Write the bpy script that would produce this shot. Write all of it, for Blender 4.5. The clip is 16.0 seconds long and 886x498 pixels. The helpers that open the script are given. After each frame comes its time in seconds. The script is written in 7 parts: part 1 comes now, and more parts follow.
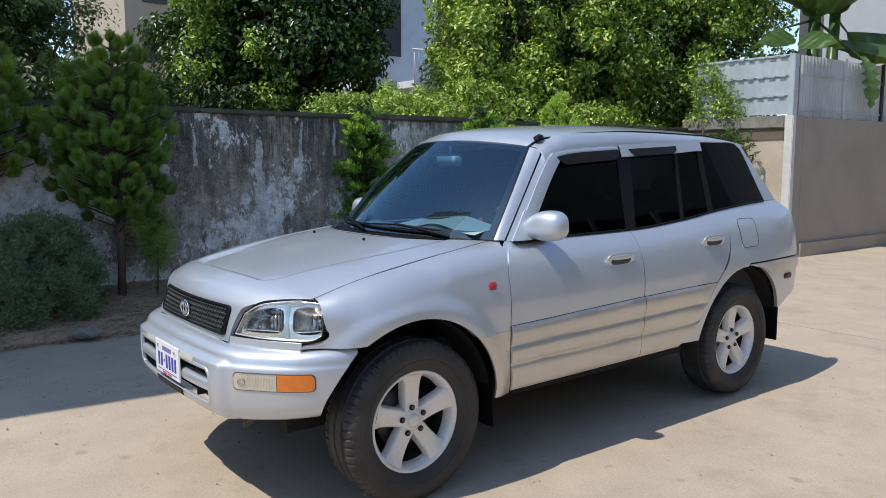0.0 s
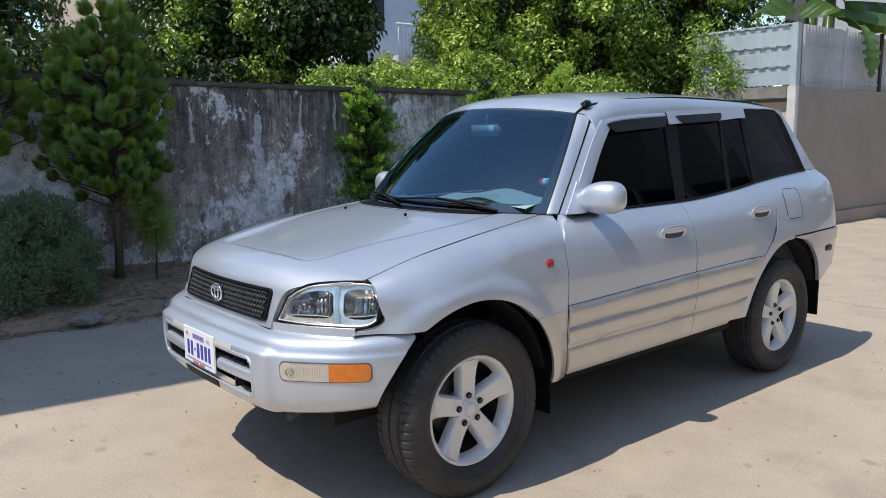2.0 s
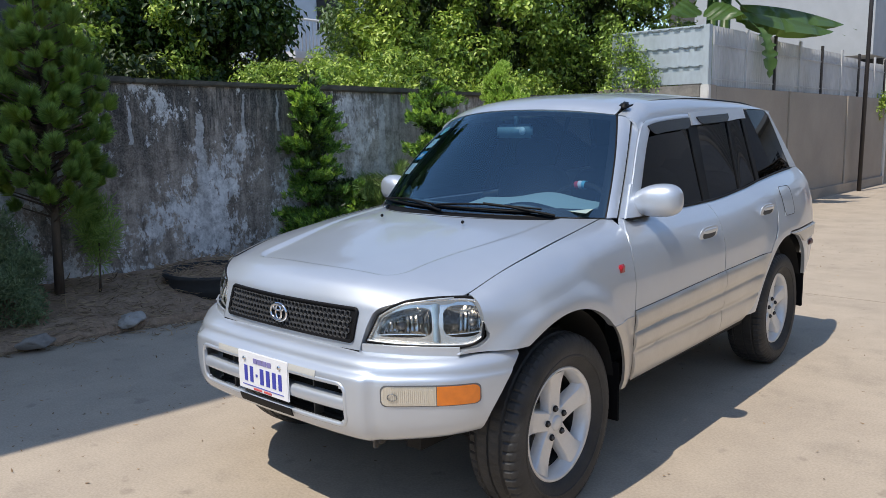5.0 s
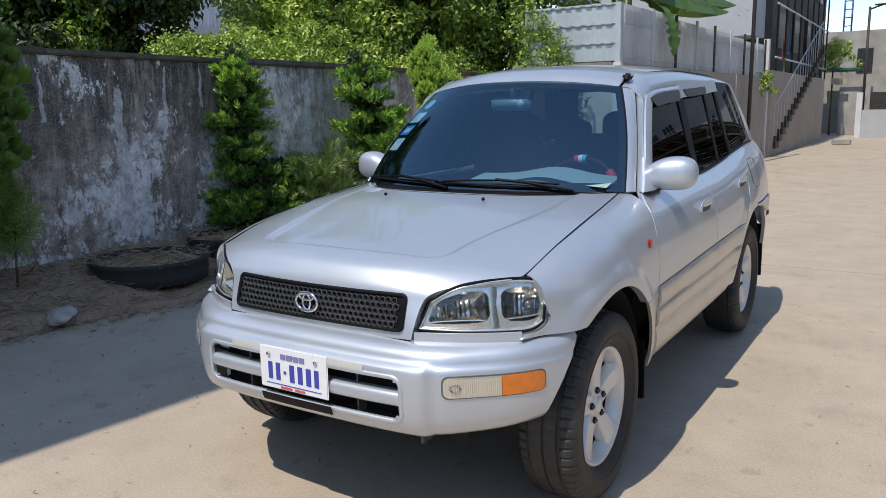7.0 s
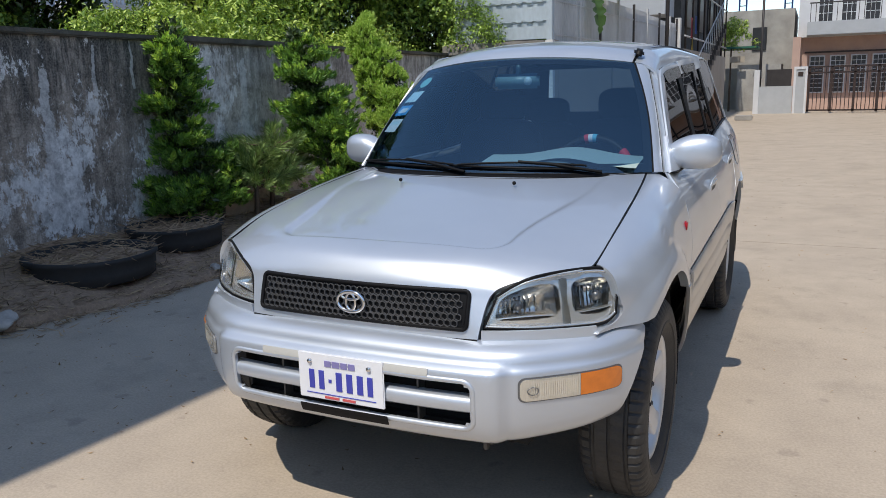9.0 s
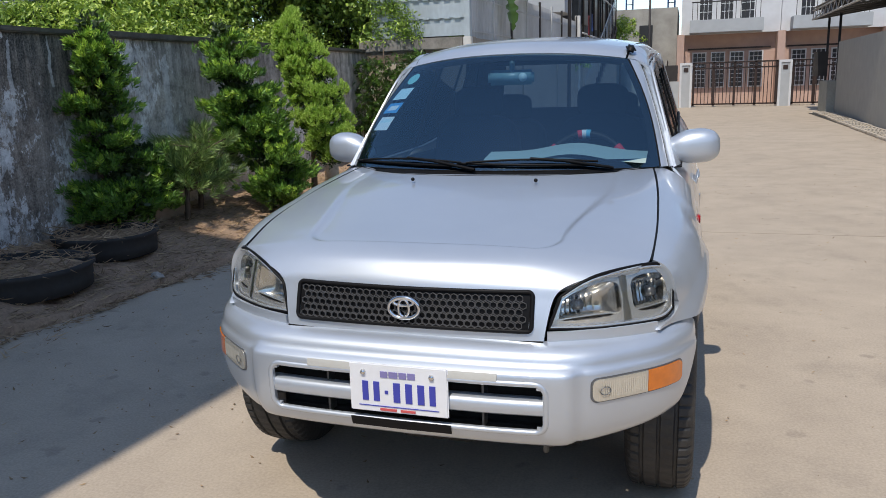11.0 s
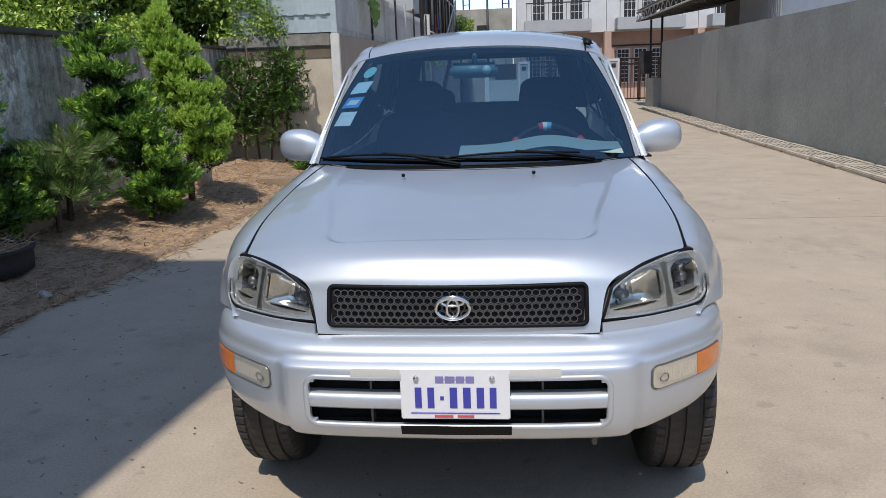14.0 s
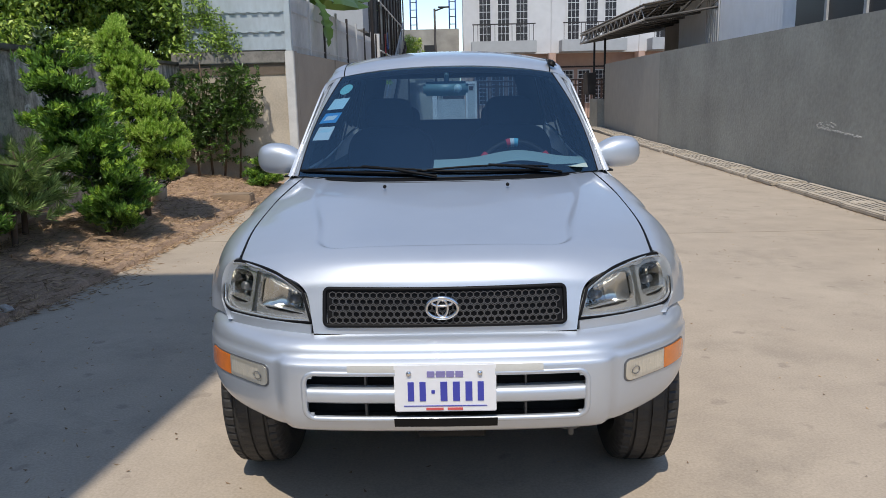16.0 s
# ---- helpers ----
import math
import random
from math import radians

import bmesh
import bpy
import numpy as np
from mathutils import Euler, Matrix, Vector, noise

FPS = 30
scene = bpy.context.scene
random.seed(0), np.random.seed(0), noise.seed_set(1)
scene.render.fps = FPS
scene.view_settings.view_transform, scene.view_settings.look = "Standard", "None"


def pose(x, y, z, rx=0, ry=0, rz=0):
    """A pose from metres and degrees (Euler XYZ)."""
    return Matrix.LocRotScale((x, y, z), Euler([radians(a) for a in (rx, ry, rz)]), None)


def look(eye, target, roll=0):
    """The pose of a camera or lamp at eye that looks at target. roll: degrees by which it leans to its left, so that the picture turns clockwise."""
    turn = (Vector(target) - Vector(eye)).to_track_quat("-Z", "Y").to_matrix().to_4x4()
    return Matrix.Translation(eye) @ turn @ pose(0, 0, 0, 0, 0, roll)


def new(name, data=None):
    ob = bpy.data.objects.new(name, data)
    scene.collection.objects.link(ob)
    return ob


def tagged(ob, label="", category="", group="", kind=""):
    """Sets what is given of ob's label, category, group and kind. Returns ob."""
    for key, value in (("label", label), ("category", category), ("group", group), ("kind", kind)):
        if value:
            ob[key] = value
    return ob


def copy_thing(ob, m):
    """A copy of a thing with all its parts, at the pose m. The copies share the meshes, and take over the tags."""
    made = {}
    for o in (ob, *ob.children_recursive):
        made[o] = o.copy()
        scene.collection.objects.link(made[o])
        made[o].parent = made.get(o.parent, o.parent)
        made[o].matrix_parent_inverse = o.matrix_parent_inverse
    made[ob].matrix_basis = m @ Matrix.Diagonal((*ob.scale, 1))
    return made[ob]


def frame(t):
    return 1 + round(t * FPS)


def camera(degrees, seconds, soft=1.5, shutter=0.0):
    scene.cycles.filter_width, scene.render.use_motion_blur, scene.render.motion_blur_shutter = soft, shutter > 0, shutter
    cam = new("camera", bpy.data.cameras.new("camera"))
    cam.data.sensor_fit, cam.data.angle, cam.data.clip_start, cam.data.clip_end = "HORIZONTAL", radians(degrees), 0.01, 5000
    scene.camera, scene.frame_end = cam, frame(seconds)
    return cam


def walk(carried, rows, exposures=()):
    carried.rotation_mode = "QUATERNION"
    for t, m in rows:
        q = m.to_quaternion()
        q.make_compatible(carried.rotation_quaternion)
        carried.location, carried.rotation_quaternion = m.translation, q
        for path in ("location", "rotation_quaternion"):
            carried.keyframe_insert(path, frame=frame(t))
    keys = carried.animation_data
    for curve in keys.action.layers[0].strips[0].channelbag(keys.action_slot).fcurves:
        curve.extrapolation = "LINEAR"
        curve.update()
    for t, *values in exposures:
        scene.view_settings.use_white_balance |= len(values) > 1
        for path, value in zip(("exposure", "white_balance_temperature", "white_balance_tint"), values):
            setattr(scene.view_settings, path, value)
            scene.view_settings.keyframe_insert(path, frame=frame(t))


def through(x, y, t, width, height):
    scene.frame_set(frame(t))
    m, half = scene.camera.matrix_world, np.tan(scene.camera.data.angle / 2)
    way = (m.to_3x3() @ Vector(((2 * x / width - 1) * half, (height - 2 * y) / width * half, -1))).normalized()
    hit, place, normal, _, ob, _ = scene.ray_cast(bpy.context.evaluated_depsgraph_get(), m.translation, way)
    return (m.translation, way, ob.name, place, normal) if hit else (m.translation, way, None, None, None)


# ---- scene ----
cam = camera(59.6, 16.0, 0.8)
PATH = [
    (0, (3.271, -1.806, 1.415), (1.708, -0.58, 1.185), 0.0),
    (0.5, (3.216, -1.853, 1.405), (1.663, -0.616, 1.162), -0.0),
    (1, (3.102, -1.867, 1.377), (1.557, -0.623, 1.119), -0.1),
    (1.5, (2.95, -1.876, 1.373), (1.415, -0.624, 1.098), -0.4),
    (2, (2.882, -1.888, 1.375), (1.361, -0.621, 1.089), -0.6),
    (2.5, (2.817, -1.935, 1.387), (1.319, -0.641, 1.101), -0.7),
    (3, (2.688, -2.051, 1.417), (1.225, -0.716, 1.139), -0.9),
    (3.5, (2.585, -2.17, 1.437), (1.156, -0.798, 1.162), -1.1),
    (4, (2.494, -2.212, 1.419), (1.098, -0.807, 1.141), -1.1),
    (6.5, (1.84, -2.488, 1.412), (0.721, -0.867, 1.068), -0.9),
    (7, (1.713, -2.498, 1.397), (0.653, -0.841, 1.04), -1.1),
    (7.5, (1.559, -2.487, 1.401), (0.552, -0.801, 1.02), -1.4),
    (8, (1.454, -2.488, 1.398), (0.498, -0.778, 0.998), -1.5),
    (10.5, (0.843, -2.639, 1.408), (0.183, -0.798, 0.99), -1.7),
    (11, (0.75, -2.641, 1.412), (0.158, -0.779, 0.985), -1.8),
    (11.5, (0.607, -2.689, 1.421), (0.092, -0.803, 0.999), -2.0),
    (12, (0.495, -2.737, 1.424), (0.048, -0.833, 1.009), -2.3),
    (12.5, (0.416, -2.743, 1.414), (0.033, -0.824, 1.001), -2.6),
    (13, (0.314, -2.69, 1.401), (0.005, -0.76, 0.98), -2.6),
    (13.5, (0.217, -2.647, 1.397), (-0.023, -0.71, 0.964), -2.3),
    (14, (0.167, -2.665, 1.403), (-0.02, -0.723, 0.961), -2.0),
    (14.5, (0.104, -2.715, 1.41), (-0.032, -0.769, 0.97), -1.7),
    (15, (0.074, -2.763, 1.413), (-0.022, -0.812, 0.98), -1.6),
    (15.5, (0.064, -2.801, 1.406), (-0.002, -0.846, 0.988), -1.4),
    (16, (0.052, -2.838, 1.402), (0.006, -0.879, 1.002), -1.3),
]
walk(cam, [(t, look(eye, target, roll)) for t, eye, target, roll in PATH], [(0.0, 0.15), (4.0, 0.15), (8.0, 0.02), (12.0, -0.05), (16.0, -0.07)])

# ---- light ----
SUN_DX, SUN_DY = 0.066, 0.585          # ground shift of a shadow for each metre of height
world = bpy.data.worlds.new("world")
scene.world = world
world.use_nodes = True
wt = world.node_tree
sky = wt.nodes.new("ShaderNodeTexSky")
sky.sky_type = "NISHITA"
sky.sun_disc = False
sky.sun_elevation = math.atan2(1.0, math.hypot(SUN_DX, SUN_DY))
sky.sun_rotation = math.atan2(-SUN_DX, -SUN_DY)
sky.altitude = 800
sky.air_density, sky.dust_density, sky.ozone_density = 1.0, 0.2, 1.8
wt.links.new(sky.outputs[0], wt.nodes["Background"].inputs[0])
wt.nodes["Background"].inputs[1].default_value = 0.195
sun = new("sun", bpy.data.lights.new("sun", "SUN"))
sun.data.energy, sun.data.angle, sun.data.color = 3.5, radians(0.5), (1.0, 0.965, 0.91)
sun.matrix_world = look((-SUN_DX * 30, -SUN_DY * 30, 30), (0, 0, 0))
scene.view_settings.use_white_balance = True
scene.view_settings.white_balance_temperature = 6950


# ---- small tools ----
def part(name, bm, material, parent=None, label="", smooth=True):
    me = bpy.data.meshes.new(name)
    bm.to_mesh(me)
    bm.free()
    return finish(name, me, material, parent, label, smooth)


def finish(name, me, material, parent=None, label="", smooth=True):
    me.materials.append(material)
    if smooth and len(me.polygons):
        me.polygons.foreach_set("use_smooth", [True] * len(me.polygons))
    ob = new(name, me)
    if parent is not None:
        ob.parent = parent
    if label:
        tagged(ob, label)
    return ob


def raw(name, verts, faces, material, parent=None, label="", smooth=True):
    me = bpy.data.meshes.new(name)
    me.from_pydata([tuple(v) for v in verts], [], faces)
    me.validate()
    return finish(name, me, material, parent, label, smooth)


def thing(name, label, category, at=(0, 0, 0), group="", kind=""):
    ob = new(name)
    ob.location = at
    return tagged(ob, label, category, group, kind)


def add_box(bm, lo, hi, bevel=0.0):
    c = [(a + b) / 2 for a, b in zip(lo, hi)]
    s = [max(abs(b - a), 1e-4) for a, b in zip(lo, hi)]
    g = bmesh.ops.create_cube(bm, size=1.0, matrix=Matrix.Translation(c) @ Matrix.Diagonal((*s, 1)))
    if bevel > 0:
        edges = list({e for v in g["verts"] for e in v.link_edges})
        bmesh.ops.bevel(bm, geom=edges, offset=bevel, segments=2, affect="EDGES")
    return bm


def box(lo, hi, bevel=0.0):
    return add_box(bmesh.new(), lo, hi, bevel)


def add_tube(bm, a, b, r0, r1=None, n=8):
    a, b = Vector(a), Vector(b)
    r1 = r0 if r1 is None else r1
    m = Matrix.Translation((a + b) / 2) @ (b - a).to_track_quat("Z", "Y").to_matrix().to_4x4()
    bmesh.ops.create_cone(bm, cap_ends=True, segments=n, radius1=r0, radius2=r1, depth=(b - a).length, matrix=m)
    return bm


def curve(*knots):
    """A smooth curve through (t, value) knots, flat beyond the ends."""
    ts, vs = [k[0] for k in knots], [k[1] for k in knots]
    n = len(ts)
    d = [(vs[i + 1] - vs[i]) / (ts[i + 1] - ts[i]) for i in range(n - 1)]
    m = [d[0]] + [0.0 if d[i - 1] * d[i] <= 0 else 2 * d[i - 1] * d[i] / (d[i - 1] + d[i]) for i in range(1, n - 1)] + [d[-1]]

    def f(t):
        if t <= ts[0]:
            return vs[0]
        if t >= ts[-1]:
            return vs[-1]
        i = max(k for k in range(n - 1) if ts[k] <= t)
        h = ts[i + 1] - ts[i]
        s = (t - ts[i]) / h
        return ((2 * s ** 3 - 3 * s ** 2 + 1) * vs[i] + (s ** 3 - 2 * s ** 2 + s) * h * m[i]
                + (-2 * s ** 3 + 3 * s ** 2) * vs[i + 1] + (s ** 3 - s ** 2) * h * m[i + 1])
    return f


def grid_faces(nu, nv):
    return [(j * nu + i, j * nu + i + 1, (j + 1) * nu + i + 1, (j + 1) * nu + i) for j in range(nv - 1) for i in range(nu - 1)]


# ---- materials ----
def tree_of(name):
    m = bpy.data.materials.new(name)
    m.use_nodes = True
    t = m.node_tree
    return m, t, t.nodes["Principled BSDF"], t.nodes["Material Output"]


def nd(t, kind, **values):
    n = t.nodes.new(kind)
    for k, v in values.items():
        n.inputs[k].default_value = v
    return n


def coords(t, scale=(1, 1, 1)):
    tc = t.nodes.new("ShaderNodeTexCoord")
    mp = t.nodes.new("ShaderNodeMapping")
    mp.inputs["Scale"].default_value = scale
    t.links.new(tc.outputs["Object"], mp.inputs["Vector"])
    return mp.outputs[0]


def noise_of(t, vec, scale, detail=4.0, rough=0.55):
    n = nd(t, "ShaderNodeTexNoise", Scale=scale, Detail=detail, Roughness=rough)
    t.links.new(vec, n.inputs["Vector"])
    return n.outputs["Fac"]


def ramp(t, fac, *stops):
    r = t.nodes.new("ShaderNodeValToRGB")
    e = r.color_ramp.elements
    while len(e) < len(stops):
        e.new(0.5)
    for el, (p, c) in zip(e, stops):
        el.position, el.color = p, (*c, 1) if len(c) == 3 else c
    t.links.new(fac, r.inputs[0])
    return r.outputs[0]


def mix(t, fac, a, b, mode="MIX"):
    n = t.nodes.new("ShaderNodeMix")
    n.data_type, n.blend_type = "RGBA", mode
    for key, v in ((0, fac), (6, a), (7, b)):
        if hasattr(v, "is_linked") or hasattr(v, "links"):
            t.links.new(v, n.inputs[key])
        else:
            n.inputs[key].default_value = v if key == 0 else (*v, 1)
    return n.outputs[2]


def bump(t, bsdf, height, strength=0.3, distance=0.01):
    b = nd(t, "ShaderNodeBump", Strength=strength, Distance=distance)
    t.links.new(height, b.inputs["Height"])
    t.links.new(b.outputs[0], bsdf.inputs["Normal"])


def surface(name, base, rough=0.6, metal=0.0, vary=0.12, scale=3.0, grain=60.0, relief=0.15, depth=0.004, coat=0.0, spec=0.5, stretch=(1, 1, 1)):
    """A plain surface with broad and fine variation of its colour and a fine relief."""
    m, t, b, _ = tree_of(name)
    v = coords(t, stretch)
    big, small = noise_of(t, v, scale), noise_of(t, v, grain, 3)
    lo, hi = [c * (1 - vary) for c in base], [min(1, c * (1 + vary)) for c in base]
    c1 = ramp(t, big, (0.3, lo), (0.7, hi))
    c2 = mix(t, 0.25 * min(1, vary * 4), c1, ramp(t, small, (0.3, [c * 0.6 for c in base]), (0.7, [min(1, c * 1.3) for c in base])))
    t.links.new(c2, b.inputs["Base Color"])
    b.inputs["Roughness"].default_value, b.inputs["Metallic"].default_value = rough, metal
    b.inputs["Coat Weight"].default_value = coat
    b.inputs["Specular IOR Level"].default_value = spec
    if relief:
        bump(t, b, small, relief, depth)
    return m


def leaf_material(name, dark, light, rough=0.5, through=0.35):
    m, t, b, out = tree_of(name)
    g = t.nodes.new("ShaderNodeNewGeometry")
    c = ramp(t, g.outputs["Random Per Island"], (0.0, dark), (0.45, [a + (d - a) * 0.25 for a, d in zip(dark, light)]), (0.75, [a + (d - a) * 0.75 for a, d in zip(dark, light)]), (1.0, light))
    t.links.new(c, b.inputs["Base Color"])
    b.inputs["Roughness"].default_value = rough
    tr = t.nodes.new("ShaderNodeBsdfTranslucent")
    t.links.new(mix(t, 0.5, c, (0.25, 0.4, 0.03)), tr.inputs[0])
    ms = t.nodes.new("ShaderNodeMixShader")
    ms.inputs[0].default_value = through
    t.links.new(b.outputs[0], ms.inputs[1])
    t.links.new(tr.outputs[0], ms.inputs[2])
    t.links.new(ms.outputs[0], out.inputs[0])
    return m


def concrete_ground():
    m, t, b, _ = tree_of("concrete_paving")
    v = coords(t)
    wide, mid, fine = noise_of(t, v, 0.35, 5), noise_of(t, v, 2.2, 6, 0.65), noise_of(t, v, 90, 3)
    c = ramp(t, wide, (0.3, (0.41, 0.338, 0.262)), (0.7, (0.50, 0.422, 0.335)))
    c = mix(t, 0.45, c, ramp(t, mid, (0.34, (0.33, 0.265, 0.20)), (0.66, (0.55, 0.455, 0.345))))
    spots = ramp(t, noise_of(t, v, 7.0, 2, 0.4), (0.68, (0, 0, 0)), (0.74, (1, 1, 1)))
    c = mix(t, spots, c, (0.33, 0.27, 0.21))
    stain = ramp(t, noise_of(t, v, 1.3, 8, 0.75), (0.52, (0, 0, 0)), (0.66, (0.55, 0.55, 0.55)))
    c = mix(t, stain, c, (0.27, 0.225, 0.175))
    c = mix(t, 0.28, c, ramp(t, fine, (0.3, (0.27, 0.225, 0.18)), (0.7, (0.62, 0.52, 0.42))))
    t.links.new(c, b.inputs["Base Color"])
    b.inputs["Roughness"].default_value = 0.85
    bump(t, b, fine, 0.1, 0.003)
    return m


def weathered_wall():
    m, t, b, _ = tree_of("weathered_plaster")
    v = coords(t)
    run = coords(t, (1, 2.6, 0.4))
    streak = noise_of(t, run, 2.2, 9, 0.7)
    blot = noise_of(t, v, 2.6, 8, 0.68)
    peel = noise_of(t, v, 9.0, 8, 0.7)
    fine = noise_of(t, v, 70, 4)
    c = ramp(t, streak, (0.38, (0.20, 0.165, 0.14)), (0.5, (0.40, 0.338, 0.29)), (0.62, (0.62, 0.54, 0.475)))
    # flakes of pale paint, more of them low on the wall, with ragged edges
    sep = t.nodes.new("ShaderNodeSeparateXYZ")
    t.links.new(v, sep.inputs[0])
    limit = nd(t, "ShaderNodeMapRange")
    t.links.new(sep.outputs[2], limit.inputs[0])
    limit.inputs[1].default_value, limit.inputs[2].default_value, limit.inputs[3].default_value, limit.inputs[4].default_value = 0.25, 1.6, 0.715, 0.86
    flakes = noise_of(t, coords(t, (1, 1.0, 0.6)), 12.0, 14, 0.80)
    spread = nd(t, "ShaderNodeMath")
    spread.operation = "MULTIPLY_ADD"
    t.links.new(noise_of(t, v, 1.5, 4), spread.inputs[0])
    spread.inputs[1].default_value = -0.80
    # the old white paint has held best on the southern stretch
    south = nd(t, "ShaderNodeMapRange")
    t.links.new(sep.outputs[1], south.inputs[0])
    south.inputs[1].default_value, south.inputs[2].default_value, south.inputs[3].default_value, south.inputs[4].default_value = -0.6, 0.9, -0.15, 0.0
    both = nd(t, "ShaderNodeMath")
    both.operation = "ADD"
    t.links.new(limit.outputs[0], both.inputs[0])
    t.links.new(south.outputs[0], both.inputs[1])
    t.links.new(both.outputs[0], spread.inputs[2])
    over = nd(t, "ShaderNodeMath")
    over.operation = "SUBTRACT"
    t.links.new(flakes, over.inputs[0])
    t.links.new(spread.outputs[0], over.inputs[1])
    specks = ramp(t, noise_of(t, v, 26.0, 6, 0.7), (0.635, (0, 0, 0)), (0.65, (0.85, 0.85, 0.85)))
    c = mix(t, specks, c, (0.66, 0.66, 0.66))
    cracks = ramp(t, noise_of(t, coords(t, (1, 1.6, 1)), 15.0, 6, 0.65), (0.485, (0, 0, 0)), (0.495, (0.75, 0.75, 0.75)), (0.505, (0.75, 0.75, 0.75)), (0.515, (0, 0, 0)))
    cm = nd(t, "ShaderNodeMath")
    cm.operation = "MULTIPLY"
    t.links.new(cracks, cm.inputs[0])
    t.links.new(ramp(t, noise_of(t, v, 1.7, 4), (0.48, (0, 0, 0)), (0.6, (1, 1, 1))), cm.inputs[1])
    c = mix(t, cm.outputs[0], c, (0.05, 0.045, 0.04))
    # the wall grows paler towards the north
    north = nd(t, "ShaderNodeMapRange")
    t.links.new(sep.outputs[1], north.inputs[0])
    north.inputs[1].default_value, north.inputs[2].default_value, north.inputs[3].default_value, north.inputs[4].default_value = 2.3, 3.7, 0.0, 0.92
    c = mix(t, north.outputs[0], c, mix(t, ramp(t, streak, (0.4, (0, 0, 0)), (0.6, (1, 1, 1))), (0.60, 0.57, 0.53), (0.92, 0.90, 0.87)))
    grime = nd(t, "ShaderNodeMapRange")
    t.links.new(sep.outputs[2], grime.inputs[0])
    grime.inputs[1].default_value, grime.inputs[2].default_value, grime.inputs[3].default_value, grime.inputs[4].default_value = 0.95, 1.84, 0.0, 1.75
    gm = nd(t, "ShaderNodeMath")
    gm.operation = "MULTIPLY"
    t.links.new(grime.outputs[0], gm.inputs[0])
    t.links.new(ramp(t, noise_of(t, coords(t, (1, 5.0, 0.55)), 2.4, 8, 0.7), (0.40, (1, 1, 1)), (0.58, (0.18, 0.18, 0.18))), gm.inputs[1])
    # the grime thins out towards the north
    north_cut = nd(t, "ShaderNodeMath")
    north_cut.operation = "MULTIPLY_ADD"
    t.links.new(north.outputs[0], north_cut.inputs[0])
    north_cut.inputs[1].default_value, north_cut.inputs[2].default_value = -0.6, 1.0
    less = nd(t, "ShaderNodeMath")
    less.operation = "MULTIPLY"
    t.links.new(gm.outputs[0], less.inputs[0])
    t.links.new(north_cut.outputs[0], less.inputs[1])
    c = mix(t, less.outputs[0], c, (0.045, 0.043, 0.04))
    rust = ramp(t, noise_of(t, run, 1.1, 5), (0.60, (0, 0, 0)), (0.78, (0.5, 0.5, 0.5)))
    c = mix(t, rust, c, (0.25, 0.17, 0.11))
    c = mix(t, 0.3, c, ramp(t, fine, (0.36, (0.05, 0.048, 0.045)), (0.64, (0.50, 0.48, 0.45))))
    c = mix(t, 1.0, c, (1.14, 1.10, 1.06), "MULTIPLY")
    pale = ramp(t, over.outputs[0], (0.15, (0, 0, 0)), (0.16, (0.85, 0.85, 0.85)), (0.22, (1, 1, 1)))
    c = mix(t, pale, c, mix(t, ramp(t, blot, (0.4, (0, 0, 0)), (0.6, (1, 1, 1))), (0.72, 0.71, 0.70), (0.95, 0.94, 0.93)))
    # pale runs of lime: foot, top and half width of each
    def calc(op, a, q):
        n = t.nodes.new("ShaderNodeMath")
        n.operation = op
        for key, val in ((0, a), (1, q)):
            if hasattr(val, "links"):
                t.links.new(val, n.inputs[key])
            else:
                n.inputs[key].default_value = val
        return n.outputs[0]
    wander, ragged = noise_of(t, coords(t, (0, 2, 3)), 1.6, 5, 0.6), noise_of(t, v, 22.0, 6, 0.75)
    along = calc("ADD", sep.outputs[1], calc("MULTIPLY", wander, 0.10))
    run_mask = None
    for y, z0, z1, w in ((1.62, 0.40, 1.62, 0.055), (3.95, 0.9, 1.72, 0.055), (0.55, 1.2, 1.75, 0.022), (2.1, 1.40, 1.82, 0.018), (2.5, 1.45, 1.84, 0.016), (2.75, 1.55, 1.83, 0.025), (0.95, 1.35, 1.7, 0.018), (5.0, 1.3, 1.8, 0.025), (-0.4, 0.9, 1.7, 0.03), (4.6, 1.6, 1.84, 0.018), (3.4, 1.6, 1.84, 0.016)):
        off = calc("ABSOLUTE", calc("SUBTRACT", along, y + 0.05), 0.0)
        taper = nd(t, "ShaderNodeMapRange")
        t.links.new(sep.outputs[2], taper.inputs[0])
        taper.inputs[1].default_value, taper.inputs[2].default_value, taper.inputs[3].default_value, taper.inputs[4].default_value = z0, z1, 2.4 * w, 1.3 * w
        hit = calc("LESS_THAN", off, calc("MULTIPLY", taper.outputs[0], ragged))
        hit = calc("MULTIPLY", hit, calc("MULTIPLY", calc("GREATER_THAN", sep.outputs[2], z0), calc("LESS_THAN", calc("ADD", sep.outputs[2], calc("MULTIPLY", ragged, 0.35)), z1 + 0.17)))
        run_mask = hit if run_mask is None else calc("MAXIMUM", run_mask, hit)
    c = mix(t, calc("MULTIPLY", run_mask, 0.8), c, (0.74, 0.73, 0.72))
    # mud splashed on the foot of the wall beside the bed
    low = calc("LESS_THAN", calc("ADD", sep.outputs[2], calc("MULTIPLY", noise_of(t, v, 4.0, 6, 0.7), 0.5)), 0.66)
    c = mix(t, calc("MULTIPLY", calc("MULTIPLY", low, 0.75), north.outputs[0]), c, (0.56, 0.42, 0.31))
    # black mould in small ragged specks, thicker in some places
    mould_ = ramp(t, noise_of(t, v, 7.5, 12, 0.82), (0.41, (0.22, 0.21, 0.20)), (0.50, (0.72, 0.71, 0.70)), (0.58, (1, 1, 1)))
    c = mix(t, 0.66, c, mould_, "MULTIPLY")
